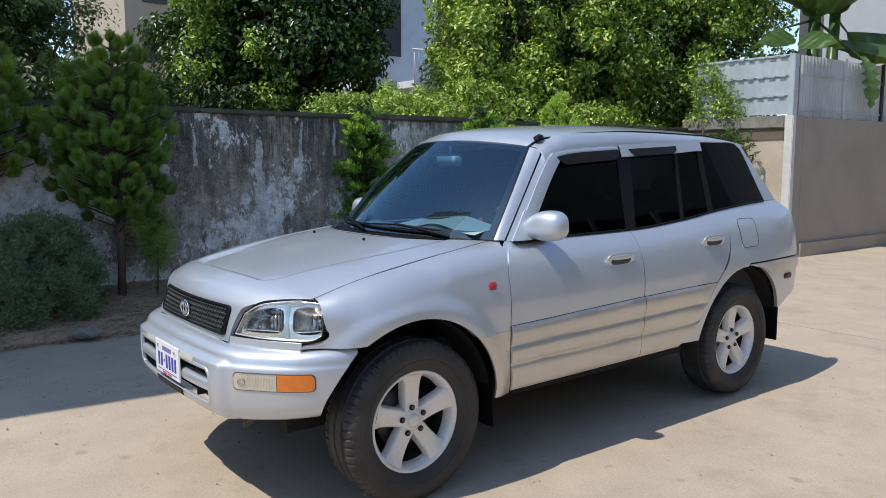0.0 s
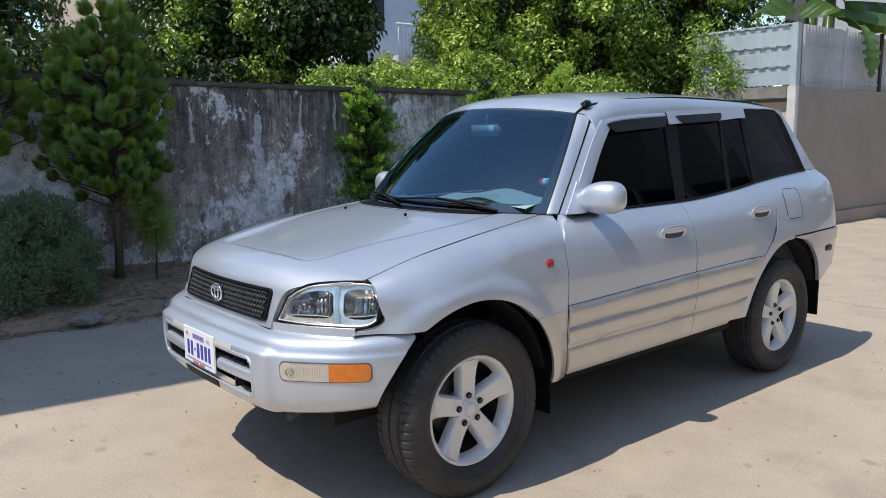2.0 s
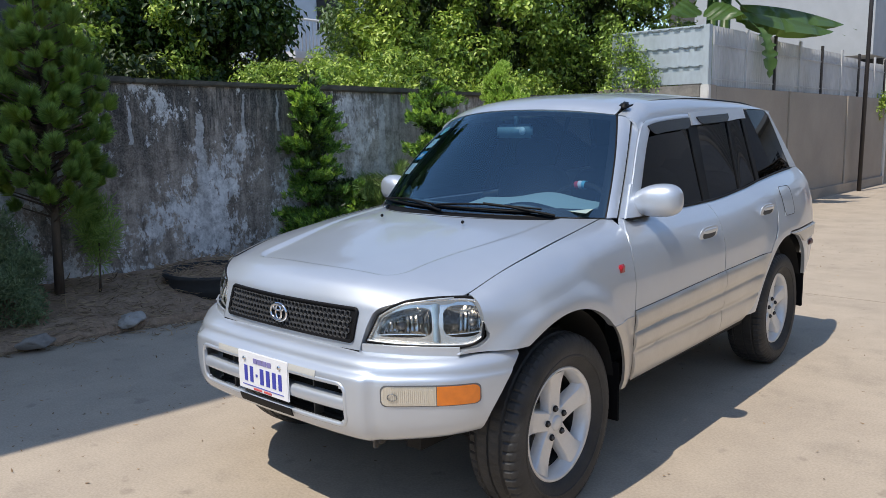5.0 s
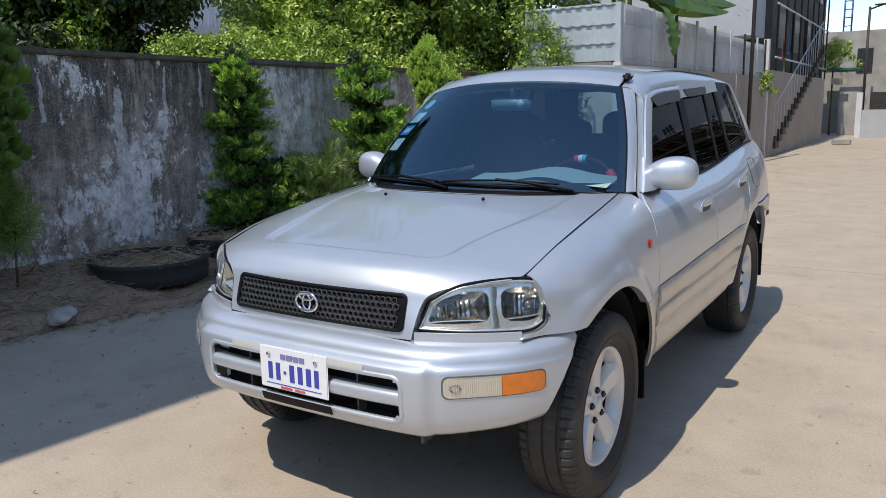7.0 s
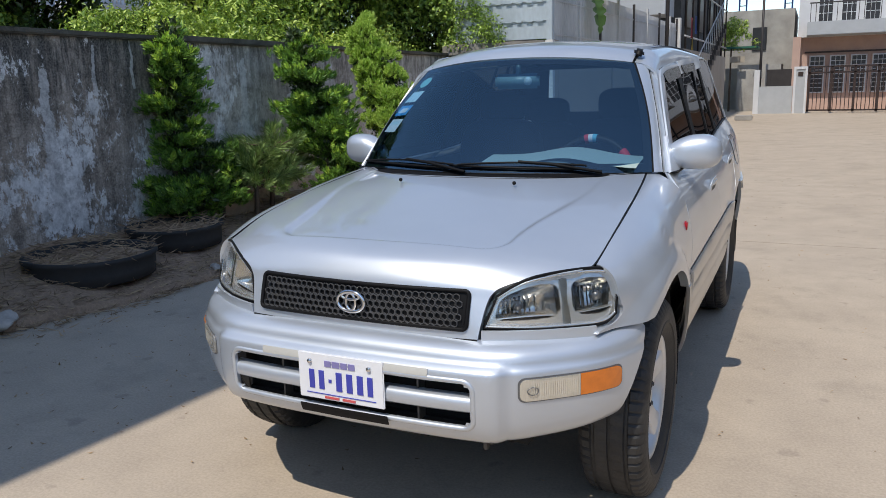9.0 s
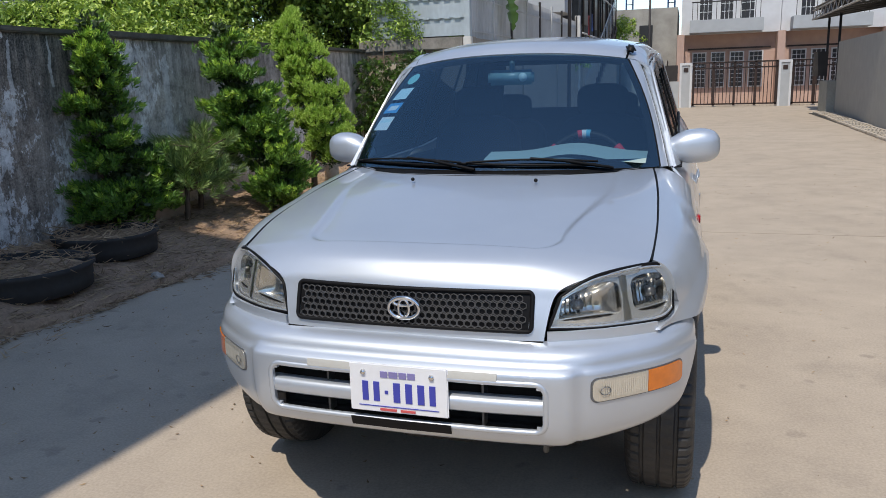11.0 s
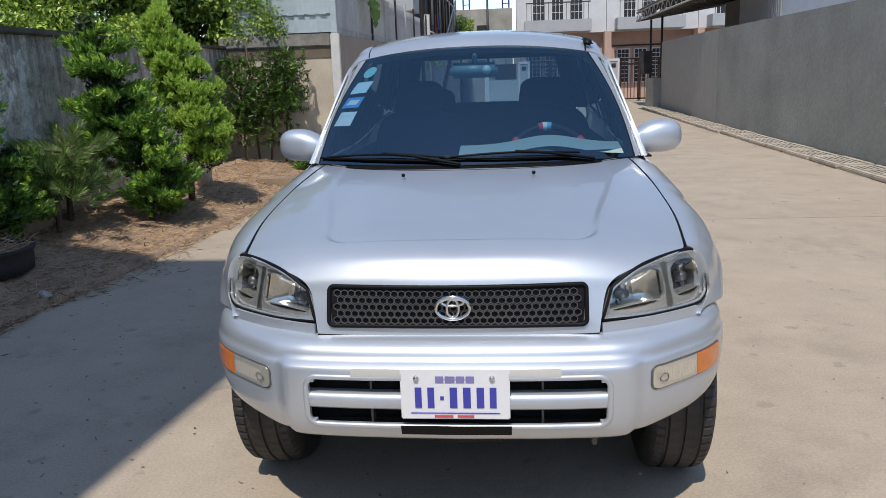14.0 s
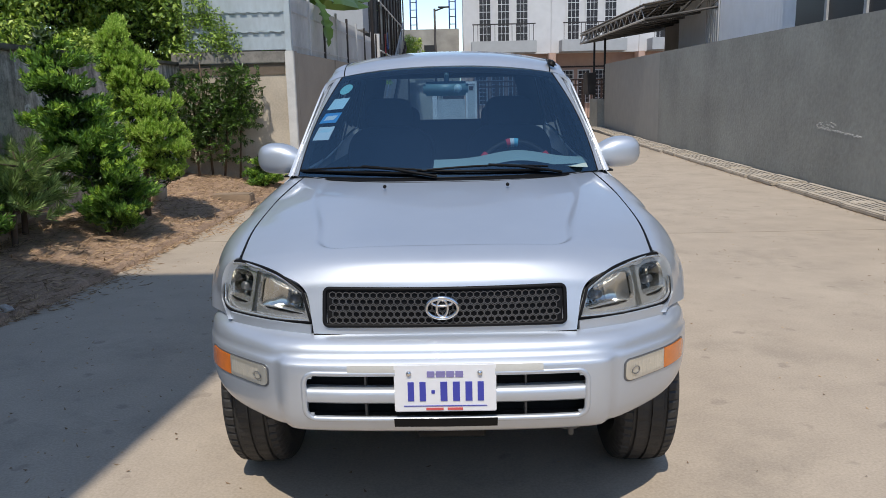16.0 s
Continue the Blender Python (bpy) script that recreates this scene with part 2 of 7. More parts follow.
    t.links.new(c, b.inputs["Base Color"])
    b.inputs["Roughness"].default_value = 0.92
    bump(t, b, peel, 0.6, 0.012)
    return m


def soil():
    m, t, b, _ = tree_of("soil")
    v = coords(t)
    n1, n2 = noise_of(t, v, 3.5, 6, 0.7), noise_of(t, v, 45, 5, 0.7)
    c = ramp(t, n1, (0.3, (0.31, 0.205, 0.14)), (0.7, (0.60, 0.42, 0.295)))
    c = mix(t, 0.5, c, ramp(t, n2, (0.3, (0.14, 0.09, 0.058)), (0.7, (0.60, 0.41, 0.27))))
    t.links.new(c, b.inputs["Base Color"])
    b.inputs["Roughness"].default_value = 0.95
    bump(t, b, n2, 0.9, 0.02)
    return m


PAVING, WEATHERED, SOIL = concrete_ground(), weathered_wall(), soil()
BEIGE = surface("beige_plaster", (0.52, 0.45, 0.36), 0.9, vary=0.25, scale=1.6, grain=40)
WHITE_PLASTER = surface("white_plaster", (0.62, 0.61, 0.59), 0.85, vary=0.12, scale=5)
GREY_PLASTER = surface("grey_plaster", (0.345, 0.305, 0.262), 0.9, vary=0.10, scale=1.2, grain=30, relief=0.3)
RIGHT_WALL = surface("grey_painted_wall", (0.325, 0.33, 0.30), 0.9, vary=0.24, scale=0.7, grain=16, relief=0.45, depth=0.012)
RAW_CONCRETE = surface("raw_concrete", (0.36, 0.345, 0.32), 0.9, vary=0.3, scale=1.5, grain=35, relief=0.3)
DRAIN = surface("drain_concrete", (0.46, 0.40, 0.325), 0.9, vary=0.28, scale=4, grain=50, relief=0.4)
SHEET_BLUE = surface("blue_grey_sheet", (0.46, 0.52, 0.56), 0.5, 0.3, vary=0.18, scale=2, grain=20, stretch=(1, 1, 0.4))
SHEET_GREY = surface("grey_sheet", (0.52, 0.525, 0.53), 0.6, 0.2, vary=0.18, scale=2, grain=20, stretch=(1, 1, 0.3))
STEEL_DARK = surface("dark_steel", (0.045, 0.04, 0.04), 0.55, 0.3, vary=0.2)
GATE_BROWN = surface("dark_brown_gate_paint", (0.05, 0.032, 0.028), 0.45, 0.2, vary=0.2)
TERRACOTTA = surface("terracotta_render", (0.52, 0.36, 0.30), 0.85, vary=0.08)
HOUSE_WHITE = surface("house_white", (0.62, 0.63, 0.65), 0.8, vary=0.05)
HOUSE_GREY = surface("house_grey", (0.42, 0.44, 0.46), 0.8, vary=0.06)
# Near-black for window and opening panels: unlit rooms painted as a flat colour.
DARK_GAP = surface("unlit_room_tone", (0.03, 0.03, 0.035), 0.3, vary=0.1)
NETTING = surface("scaffold_netting", (0.085, 0.086, 0.085), 0.95, vary=0.35, scale=2.5, grain=25)
CREAM = surface("cream_render", (0.40, 0.345, 0.275), 0.85, vary=0.06)
PALE_BLUE = surface("pale_blue_render", (0.52, 0.58, 0.66), 0.8, vary=0.06)
BARK = surface("bark", (0.12, 0.085, 0.06), 0.95, vary=0.35, scale=14, grain=60, relief=0.8, depth=0.01, stretch=(1, 1, 0.3))
RUBBER_POT = surface("old_tyre_rubber", (0.035, 0.033, 0.032), 0.85, vary=0.3, grain=30)
STONE = surface("pale_stone", (0.24, 0.215, 0.19), 0.9, vary=0.25, scale=12, grain=70, relief=0.6)
STRAW = leaf_material("dry_needles", (0.19, 0.115, 0.07), (0.56, 0.385, 0.235), 0.8, 0.1)
PINE = leaf_material("pine_needles", (0.20, 0.33, 0.07), (0.42, 0.57, 0.14), 0.6, 0.3)
PINE_TIP = leaf_material("young_pine_needles", (0.30, 0.46, 0.07), (0.54, 0.70, 0.16), 0.6, 0.3)
JUNIPER = leaf_material("juniper_scales", (0.14, 0.20, 0.115), (0.34, 0.43, 0.24), 0.7, 0.3)
SHRUB = leaf_material("shrub_leaves", (0.055, 0.135, 0.026), (0.26, 0.47, 0.085), 0.34, 0.25)
SHRUB_TIP = leaf_material("young_sunlit_leaves", (0.28, 0.47, 0.06), (0.64, 0.84, 0.15), 0.36, 0.3)
THUJA = leaf_material("thuja_sprays", (0.28, 0.46, 0.06), (0.68, 0.85, 0.22), 0.5, 0.35)
NEEDLE = leaf_material("stiff_needles", (0.115, 0.205, 0.06), (0.46, 0.62, 0.22), 0.45, 0.2)
BROAD = leaf_material("broad_leaves", (0.016, 0.042, 0.010), (0.085, 0.155, 0.03), 0.36, 0.12)
VINE = leaf_material("vine_leaves", (0.11, 0.22, 0.028), (0.68, 0.82, 0.18), 0.36, 0.3)
# Near-black leaves: the shade inside the crowns is put into the colour.
SHADE_LEAF = leaf_material("shaded_inner_leaves", (0.016, 0.034, 0.010), (0.05, 0.085, 0.02), 0.5, 0.1)
# Darkened copy of the vine leaves for foliage that stands in shade.
SHADED_VINE = leaf_material("shaded_vine_leaves", (0.07, 0.15, 0.026), (0.52, 0.70, 0.14), 0.36, 0.2)
FINE = leaf_material("fine_foliage", (0.05, 0.10, 0.035), (0.15, 0.24, 0.09), 0.45, 0.2)
BANANA = leaf_material("banana_leaf", (0.04, 0.085, 0.025), (0.11, 0.20, 0.05), 0.32, 0.25)

# ---- ground, paving, bed ----
tagged(raw("ground", [(-600, -600, -0.03), (600, -600, -0.03), (600, 600, -0.03), (-600, 600, -0.03)], [(0, 1, 2, 3)],
           surface("packed_earth", (0.36, 0.30, 0.23), 0.9, vary=0.2, scale=0.2)), "packed tan earth reaching to the horizon", "ground", kind="structure")
for y0, y1 in ((-14.0, 4.585), (4.60, 60.0)):
    tagged(part("pavement", box((-4.4, y0, -0.2), (14.0, y1, 0.0)), PAVING, smooth=False), "sunlit tan concrete paving slab with a joint", "paving", kind="structure")
tagged(part("pavement", box((-4.4, 4.585, -0.2), (14.0, 4.60, -0.012)), surface("joint_filler", (0.10, 0.085, 0.07), 0.95)), "dark joint between concrete slabs", "paving joint", kind="structure")

BED_EDGE = curve((-6, -3.3), (-0.9, -3.2), (0.1, -3.18), (1.1, -2.95), (1.9, -2.86), (2.8, -2.77), (4.3, -2.7), (7.0, -2.6), (8.95, -2.5))


def bed_height(x, y):
    s = (BED_EDGE(y) - x) / (BED_EDGE(y) + 4.13)
    h = 0.03 + 0.24 * max(0, s) ** 0.8 + 0.05 * noise.noise((x * 1.7, y * 1.7, 3)) * min(1, max(0, s) * 4) + 0.018 * noise.noise((x * 8, y * 8, 9))
    return max(h, -0.01) if s > 0.02 else -0.01


bv, nu, nv = [], 44, 260
for j in range(nv):
    y = -5 + 13.95 * j / (nv - 1)
    e = BED_EDGE(y) + 0.05 * noise.noise((y * 2.2, 1, 0)) + 0.03 * noise.noise((y * 9, 5, 0))
    for i in range(nu):
        x = e + (-4.2 - e) * (i / (nu - 1)) ** 1.1
        bv.append((x, y, bed_height(x - 0.02, y) if i else -0.01))
tagged(raw("planting_bed", bv, grid_faces(nu, nv), SOIL), "brown soil planting bed strewn with dry needles along the wall", "planting bed", kind="structure")

# ---- walls ----
wall_west = thing("wall_west", "old grey plastered boundary wall with black stains and peeling paint", "wall", kind="structure")
wv, fy, fz = [], 150, 26
for j in range(fz):
    for i in range(fy):
        y, z = -9 + 18.0 * i / (fy - 1), 1.86 * j / (fz - 1)
        wv.append((-4.13 + 0.012 * noise.noise((y * 1.5, z * 1.5, 0)) + 0.004 * noise.noise((y * 9, z * 9, 2)), y, z))
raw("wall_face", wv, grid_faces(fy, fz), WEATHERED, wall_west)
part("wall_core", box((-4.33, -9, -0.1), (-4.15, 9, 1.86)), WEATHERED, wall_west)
cap = bmesh.new()
for i in range(9):
    add_box(cap, (-4.37, -9 + 2 * i, 1.862), (-4.085, -9 + 2 * i + 1.994, 1.915 + 0.008 * math.sin(i * 2.3)), 0.012)
part("wall_coping", cap, surface("mossy_coping", (0.115, 0.105, 0.085), 0.95, vary=0.5, scale=6, grain=45, relief=0.6, depth=0.01), wall_west, "stained concrete coping", smooth=False)
wall_corner = thing("wall_north", "low beige plastered wall with a rough concrete ledge on top", "wall", kind="structure")
part("plaster_face", box((-4.12, 8.95, -0.1), (-2.5, 9.15, 1.86)), BEIGE, wall_corner, smooth=False)
part("ledge", box((-4.2, 8.90, 1.862), (-2.5, 9.2, 2.04), 0.015), surface("dirty_ledge", (0.22, 0.205, 0.185), 0.95, vary=0.4, scale=5, grain=40, relief=0.4), wall_corner, "rough stained concrete ledge", smooth=False)
part("recessed_beam", box((-4.1, 8.935, 1.70), (-2.52, 8.947, 1.86)), surface("stained_beam", (0.16, 0.125, 0.095), 0.95, vary=0.35, scale=4), wall_corner, "dark stained beam under the ledge", smooth=False)
part("corner_pillar", box((-2.5, 8.9, -0.1), (-2.375, 9.0, 2.04), 0.01), WHITE_PLASTER, wall_corner, "white painted corner pillar", smooth=False)
part("pillar_back", box((-2.5, 9.003, -0.1), (-2.378, 9.2, 2.04)), GREY_PLASTER, wall_corner, smooth=False)
part("corner_post", box((-2.49, 8.93, 2.043), (-2.40, 9.05, 2.9), 0.006), SHEET_BLUE, wall_corner, "pale metal corner post", smooth=False)

wall_lane = thing("wall_lane", "grey plastered lane wall with a plinth and metal sheets on top", "wall", kind="structure")


def lane_x(y):
    return -2.38 + 0.032 * (y - 9.0)


def slanted(bm, y0, y1, x0, x1, z0, z1):
    """A block that follows the lane wall's line; x0 and x1 are set off from it."""
    vs = [bm.verts.new((lane_x(y) + x, y, z)) for z in (z0, z1) for y, x in ((y0, x0), (y0, x1), (y1, x1), (y1, x0))]
    for f in ((3, 2, 1, 0), (4, 5, 6, 7), (0, 1, 5, 4), (1, 2, 6, 5), (2, 3, 7, 6), (3, 0, 4, 7)):
        bm.faces.new([vs[i] for i in f])
    return bm


part("wall_body", slanted(bmesh.new(), 9.2, 18.6, -0.16, 0.0, -0.1, 2.02), GREY_PLASTER, wall_lane, smooth=False)
part("plinth", slanted(bmesh.new(), 9.2, 18.6, 0.003, 0.05, -0.1, 0.2), GREY_PLASTER, wall_lane, smooth=False)
for y in (12.2, 15.6):
    part("wall_pier", slanted(bmesh.new(), y, y + 0.25, 0.003, 0.03, 0.2, 2.02), GREY_PLASTER, wall_lane, smooth=False)

# metal sheets on the walls
fence = thing("sheet_fence", "light grey corrugated metal sheets standing on the wall", "fence")
bl = bmesh.new()
for k in range(3):
    z0 = 2.06 + k * 0.28
    add_box(bl, (-4.0, 8.99, z0), (-2.5, 9.005, z0 + 0.284), 0.003)
    add_box(bl, (-4.0, 8.968, z0 + 0.262), (-2.5, 8.989, z0 + 0.272), 0.002)
    for i in range(9):
        add_box(bl, (-3.97 + i * 0.165, 8.955, z0 + 0.245), (-3.87 + i * 0.165, 8.989, z0 + 0.275), 0.006)
part("ribbed_panel", bl, SHEET_BLUE, fence, "pale blue-grey ribbed panel", smooth=False)


def corrugated(name, y0, y1, z0, z1, material, parent, pitch=0.09, off=0.0, amp=0.012):
    vs, n = [], int((y1 - y0) / pitch) * 4 + 1
    for z in (z0, z1):
        for i in range(n):
            y = y0 + (y1 - y0) * i / (n - 1)
            vs.append((lane_x(y) + off + (amp if (i % 4) in (1, 2) else 0.0), y, z))
    return raw(name, vs, grid_faces(n, 2), material, parent, smooth=False)


for i, y in enumerate((9.2, 10.42, 11.64, 12.86, 14.08, 15.3, 16.52, 17.74)):
    y1 = min(y + 1.2, 18.6)
    corrugated("corrugated_sheet", y, y1, 2.03, 2.90 - 0.016 * i + 0.02 * math.sin(i * 1.9), SHEET_GREY, fence, off=-0.085, amp=0.022)
    part("fence_post", slanted(bmesh.new(), y1 - 0.03, y1 + 0.03, -0.075, -0.035, 2.0, 2.93), STEEL_DARK if i % 2 else SHEET_GREY, fence, smooth=False)
for z in (2.12, 2.62):
    part("fence_rail", slanted(bmesh.new(), 9.2, 18.6, -0.060, -0.052, z, z + 0.018), SHEET_GREY, fence, smooth=False)
part("end_post", slanted(bmesh.new(), 18.62, 18.78, -0.1, 0.03, 0.0, 2.95), WHITE_PLASTER, fence, "white end post", smooth=False)

# right-hand wall with its drain
wall_east = thing("wall_east", "long rough grey painted boundary wall", "wall", kind="structure")
ev, ny, nz = [], 150, 22
for j in range(nz):
    for i in range(ny):
        y, z = -9 + 25.4 * i / (ny - 1), 2.2 * j / (nz - 1)
        ev.append((4.92 + 0.012 * noise.noise((y * 0.9, z * 0.9, 4)), y, z))
raw("wall_face", ev, [f[::-1] for f in grid_faces(ny, nz)], RIGHT_WALL, wall_east)
part("wall_core", box((4.95, -9, -0.1), (5.12, 16.4, 2.2)), RIGHT_WALL, wall_east, smooth=False)
fb = bmesh.new()
fvs = [fb.verts.new(p) for p in ((4.93, 16.4, -0.1), (5.15, 16.4, -0.1), (5.45, 25.0, -0.1), (5.2, 25.0, -0.1), (4.93, 16.4, 2.2), (5.15, 16.4, 2.2), (5.45, 25.0, 2.2), (5.2, 25.0, 2.2))]
for f in ((3, 2, 1, 0), (4, 5, 6, 7), (0, 1, 5, 4), (1, 2, 6, 5), (2, 3, 7, 6), (3, 0, 4, 7)):
    fb.faces.new([fvs[i] for i in f])
part("far_stretch", fb, surface("smooth_grey_wall", (0.37, 0.36, 0.33), 0.9, vary=0.06), wall_east, smooth=False)
part("low_end", box((4.95, 25.0, -0.1), (5.4, 26.6, 1.0)), RIGHT_WALL, wall_east, smooth=False)
# a scraped line where the paint has come off the wall
rng = np.random.default_rng(71)
sc = bmesh.new()
for k in range(150):
    f = rng.random()
    y, z = 7.9 - 1.2 * f, 0.815 - 0.07 * f + rng.normal() * 0.007
    if k % 5 == 0:
        y, z = 7.9 - 0.55 * rng.random(), 0.85 + rng.normal() * 0.02
    x = 4.92 + 0.012 * noise.noise((y * 0.9, z * 0.9, 4))
    ry, rz = rng.uniform(0.010, 0.035), rng.uniform(0.004, 0.009)
    ring = [(y + ry * math.cos(a) * rng.uniform(0.5, 1.1), z + rz * math.sin(a) * rng.uniform(0.5, 1.1)) for a in [math.pi * i / 3 for i in range(6)]]
    fr, bk = ([sc.verts.new((x + d, p, q)) for p, q in ring] for d in (-0.004, 0.004))
    sc.faces.new(fr)
    for i in range(6):
        sc.faces.new((fr[i], bk[i], bk[(i + 1) % 6], fr[(i + 1) % 6]))
bmesh.ops.recalc_face_normals(sc, faces=sc.faces)
part("scrape", sc, surface("bared_plaster", (0.62, 0.61, 0.58), 0.9, vary=0.15), wall_east, "pale scraped line in the paint", smooth=False)
drain = thing("drain_channel", "pale concrete drain covers with slots along the wall foot", "drain", kind="structure")
cover = bmesh.new()
add_box(cover, (4.40, 0.0, 0.0), (4.50, 0.97, 0.055), 0.012)
add_box(cover, (4.80, 0.0, 0.0), (4.90, 0.97, 0.055), 0.012)
for y in (0.0, 0.44, 0.87):
    add_box(cover, (4.50, y, 0.0), (4.80, y + 0.1, 0.055), 0.01)
for k in range(4):
    add_box(cover, (4.515 + k * 0.073, 0.05, 0.0), (4.56 + k * 0.073, 0.93, 0.053))
first = part("drain_cover", cover, DRAIN, drain, smooth=False)
first.location = (0, -6, 0.0)
for k in range(1, 31):
    c = first.copy()
    scene.collection.objects.link(c)
    y = -6 + k
    c.location = (0.012 * math.sin(k * 2.1) + max(0, y - 16.4) * 0.026, y, 0.006 * math.sin(k * 3.7))
    c.rotation_euler = (0, 0, 0.012 * math.sin(k * 1.3))
# Dark strip under the covers, coloured for the shade down in the channel.
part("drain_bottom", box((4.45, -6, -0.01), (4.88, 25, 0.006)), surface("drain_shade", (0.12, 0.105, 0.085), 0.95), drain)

# ---- plants ----
def leaf_mesh(name, base, axis, side, length, width, material, parent=None, fold=0.25, label=""):
    """Many small folded leaves in one mesh: numpy arrays of their feet, axes and side ways."""
    n = len(base)
    up = np.cross(axis, side)
    length, width = np.broadcast_to(length, n)[:, None], np.broadcast_to(width, n)[:, None]
    mid = base + axis * length * 0.45
    v = np.empty((n, 4, 3))
    v[:, 0] = base
    v[:, 1] = mid + side * width * 0.5 + up * width * fold
    v[:, 2] = base + axis * length - up * length * 0.12
    v[:, 3] = mid - side * width * 0.5 + up * width * fold
    me = bpy.data.meshes.new(name)
    me.vertices.add(n * 4)
    me.vertices.foreach_set("co", v.reshape(-1))
    tri = (np.arange(n)[:, None] * 4 + np.array([0, 1, 2, 0, 2, 3])).reshape(-1)
    me.loops.add(n * 6)
    me.loops.foreach_set("vertex_index", tri)
    me.polygons.add(n * 2)
    me.polygons.foreach_set("loop_start", np.arange(n * 2) * 3)
    me.update(calc_edges=True)
    return finish(name, me, material, parent, label, smooth=False)


def unit(a):
    return a / np.maximum(np.linalg.norm(a, axis=-1, keepdims=True), 1e-9)


def sprays(rng, centres, radii, per, spread=1.0, up=0.3, outward=0.8, shell=0.45):
    """Leaf feet and directions in ellipsoid clumps: denser to the shell, pointing outward."""
    k = len(centres)
    d = unit(rng.normal(size=(k, per, 3)))
    r = rng.random((k, per, 1)) ** shell * spread
    base = centres[:, None, :] + d * r * radii[:, None, :]
    axis = unit(d * outward + rng.normal(size=(k, per, 3)) * 0.6 + np.array([0, 0, up]))
    return base.reshape(-1, 3), axis.reshape(-1, 3)


def leaves(name, rng, centres, radii, per, length, width, material, parent, up=0.3, outward=0.8, spread=1.0, faced=0.0):
    b, a = sprays(rng, centres, radii, per, spread, up, outward)
    s = unit(np.cross(a, unit(rng.normal(size=a.shape))))
    if faced:
        # blades lie on their clump's outside and look up and out
        out = unit(b - np.repeat(centres, per, 0))
        face = unit(out * 0.9 + np.array([0, 0, 0.75]) + rng.normal(size=a.shape) * faced)
        a = unit(np.cross(face, unit(rng.normal(size=a.shape))) + np.array([0, 0, -0.25]))
        s = unit(np.cross(face, a))
    sc = rng.uniform(0.6, 1.25, len(b))
    return leaf_mesh(name, b, a, s, length * sc, width * sc, material, parent)


def sprigs(name, rng, tips, ways, per, stem, length, width, material, parent, open_=0.9):
    """Leafy shoots: each tip bears leaves in a spiral along a short stem that points its way."""
    k = len(tips)
    ways = unit(ways)
    u = unit(np.cross(ways, unit(rng.normal(size=(k, 3)))))
    w = np.cross(ways, u)
    f = (np.arange(per) + 0.5) / per
    ang = np.arange(per) * 2.4 + rng.random((k, 1)) * 6.283
    rad = u[:, None, :] * np.cos(ang)[..., None] + w[:, None, :] * np.sin(ang)[..., None]
    lean = (open_ * (1.25 - 0.85 * f))[None, :, None]
    size = rng.uniform(0.75, 1.25, (k, 1, 1))
    base = tips[:, None, :] + ways[:, None, :] * (f[None, :, None] - 0.6) * stem * size
    axis = unit(ways[:, None, :] + rad * lean + rng.normal(size=rad.shape) * 0.12)
    side = unit(np.cross(axis, ways[:, None, :]) + 1e-6)
    ln = (length * size[..., 0] * rng.uniform(0.8, 1.15, (k, per))).reshape(-1)
    return leaf_mesh(name, base.reshape(-1, 3), axis.reshape(-1, 3), side.reshape(-1, 3), ln, width * ln / length, material, parent, fold=0.18)


def trunk(name, bm_points, parent, material=None):
    bm = bmesh.new()
    for a, b, r0, r1 in bm_points:
        add_tube(bm, a, b, r0, r1, 9)
    return part(name, bm, material or BARK, parent)


def pine(at, height, radius, seed, low=0.3):
    """A young pine: round brushes of long soft needles, set apart on whorled branches."""
    rng = np.random.default_rng(seed)
    t = thing("pine_tree", "young bushy green pine with soft needles in the planting bed", "tree", at)
    segs = [((0, 0, -0.1), (0.02, 0.03, height * 0.5), 0.04, 0.026), ((0.02, 0.03, height * 0.5), (0, 0, height * 0.97), 0.026, 0.006)]
    cs = [np.array([0, 0, height * 0.97])]
    for k in range(2600):
        g = rng.random()
        f = low + (1 - low) * g
        a = rng.random() * 2 * math.pi
        # uneven outline: boughs of unlike length, thin towards the ground
        lobe = 0.86 + 0.17 * math.sin(2.0 * a + 9.0 * f + seed) + 0.13 * math.sin(5.0 * a - 17.0 * f)
        if g < 0.36 and rng.random() > 0.05 + 1.2 * g:
            continue
        env = radius * (1 - g) ** 0.58 * min(1, 0.55 + g / 0.3) * lobe
        r = env * rng.random() ** 0.3
        p = np.array([math.cos(a) * r, math.sin(a) * r, f * height + 0.12 * r])
        if min(np.linalg.norm(p - q) for q in cs) < 0.105 + 0.03 * rng.random():
            continue
        cs.append(p)
        segs.append(((0, 0, max(0.2, p[2] - 0.4 * r)), tuple(p * [0.95, 0.95, 1]), 0.009, 0.004))
    trunk("trunk", segs, t)
    c = np.array(cs)
    out = unit(c * np.array([1, 1, 0.0]) + 1e-6) * 0.55 + np.array([0, 0, 0.75]) + rng.normal(size=c.shape) * 0.18
    tip = rng.random(len(c)) < 0.4
    sprigs("crown", rng, c[~tip], out[~tip], 420, 0.07, 0.082, 0.0034, PINE, t, 1.7)
    sprigs("new_growth", rng, c[tip], out[tip], 420, 0.07, 0.076, 0.0034, PINE_TIP, t, 1.4)
    return t


pine((-3.85, 0.14, 0.18), 2.34, 0.70, 11, 0.30)
pine((-3.95, -0.82, 0.18), 2.28, 0.50, 12, 0.46)
pine((-3.75, -1.6, 0.15), 2.3, 0.6, 13, 0.4)

tuft = thing("pine_sapling", "small dark green pine sapling beside a trunk", "sapling", (-3.82, 0.44, 0.2))
rng = np.random.default_rng(3)
trunk("stem", [((0, 0, -0.1), (0.02, 0.02, 0.45), 0.012, 0.006)], tuft)
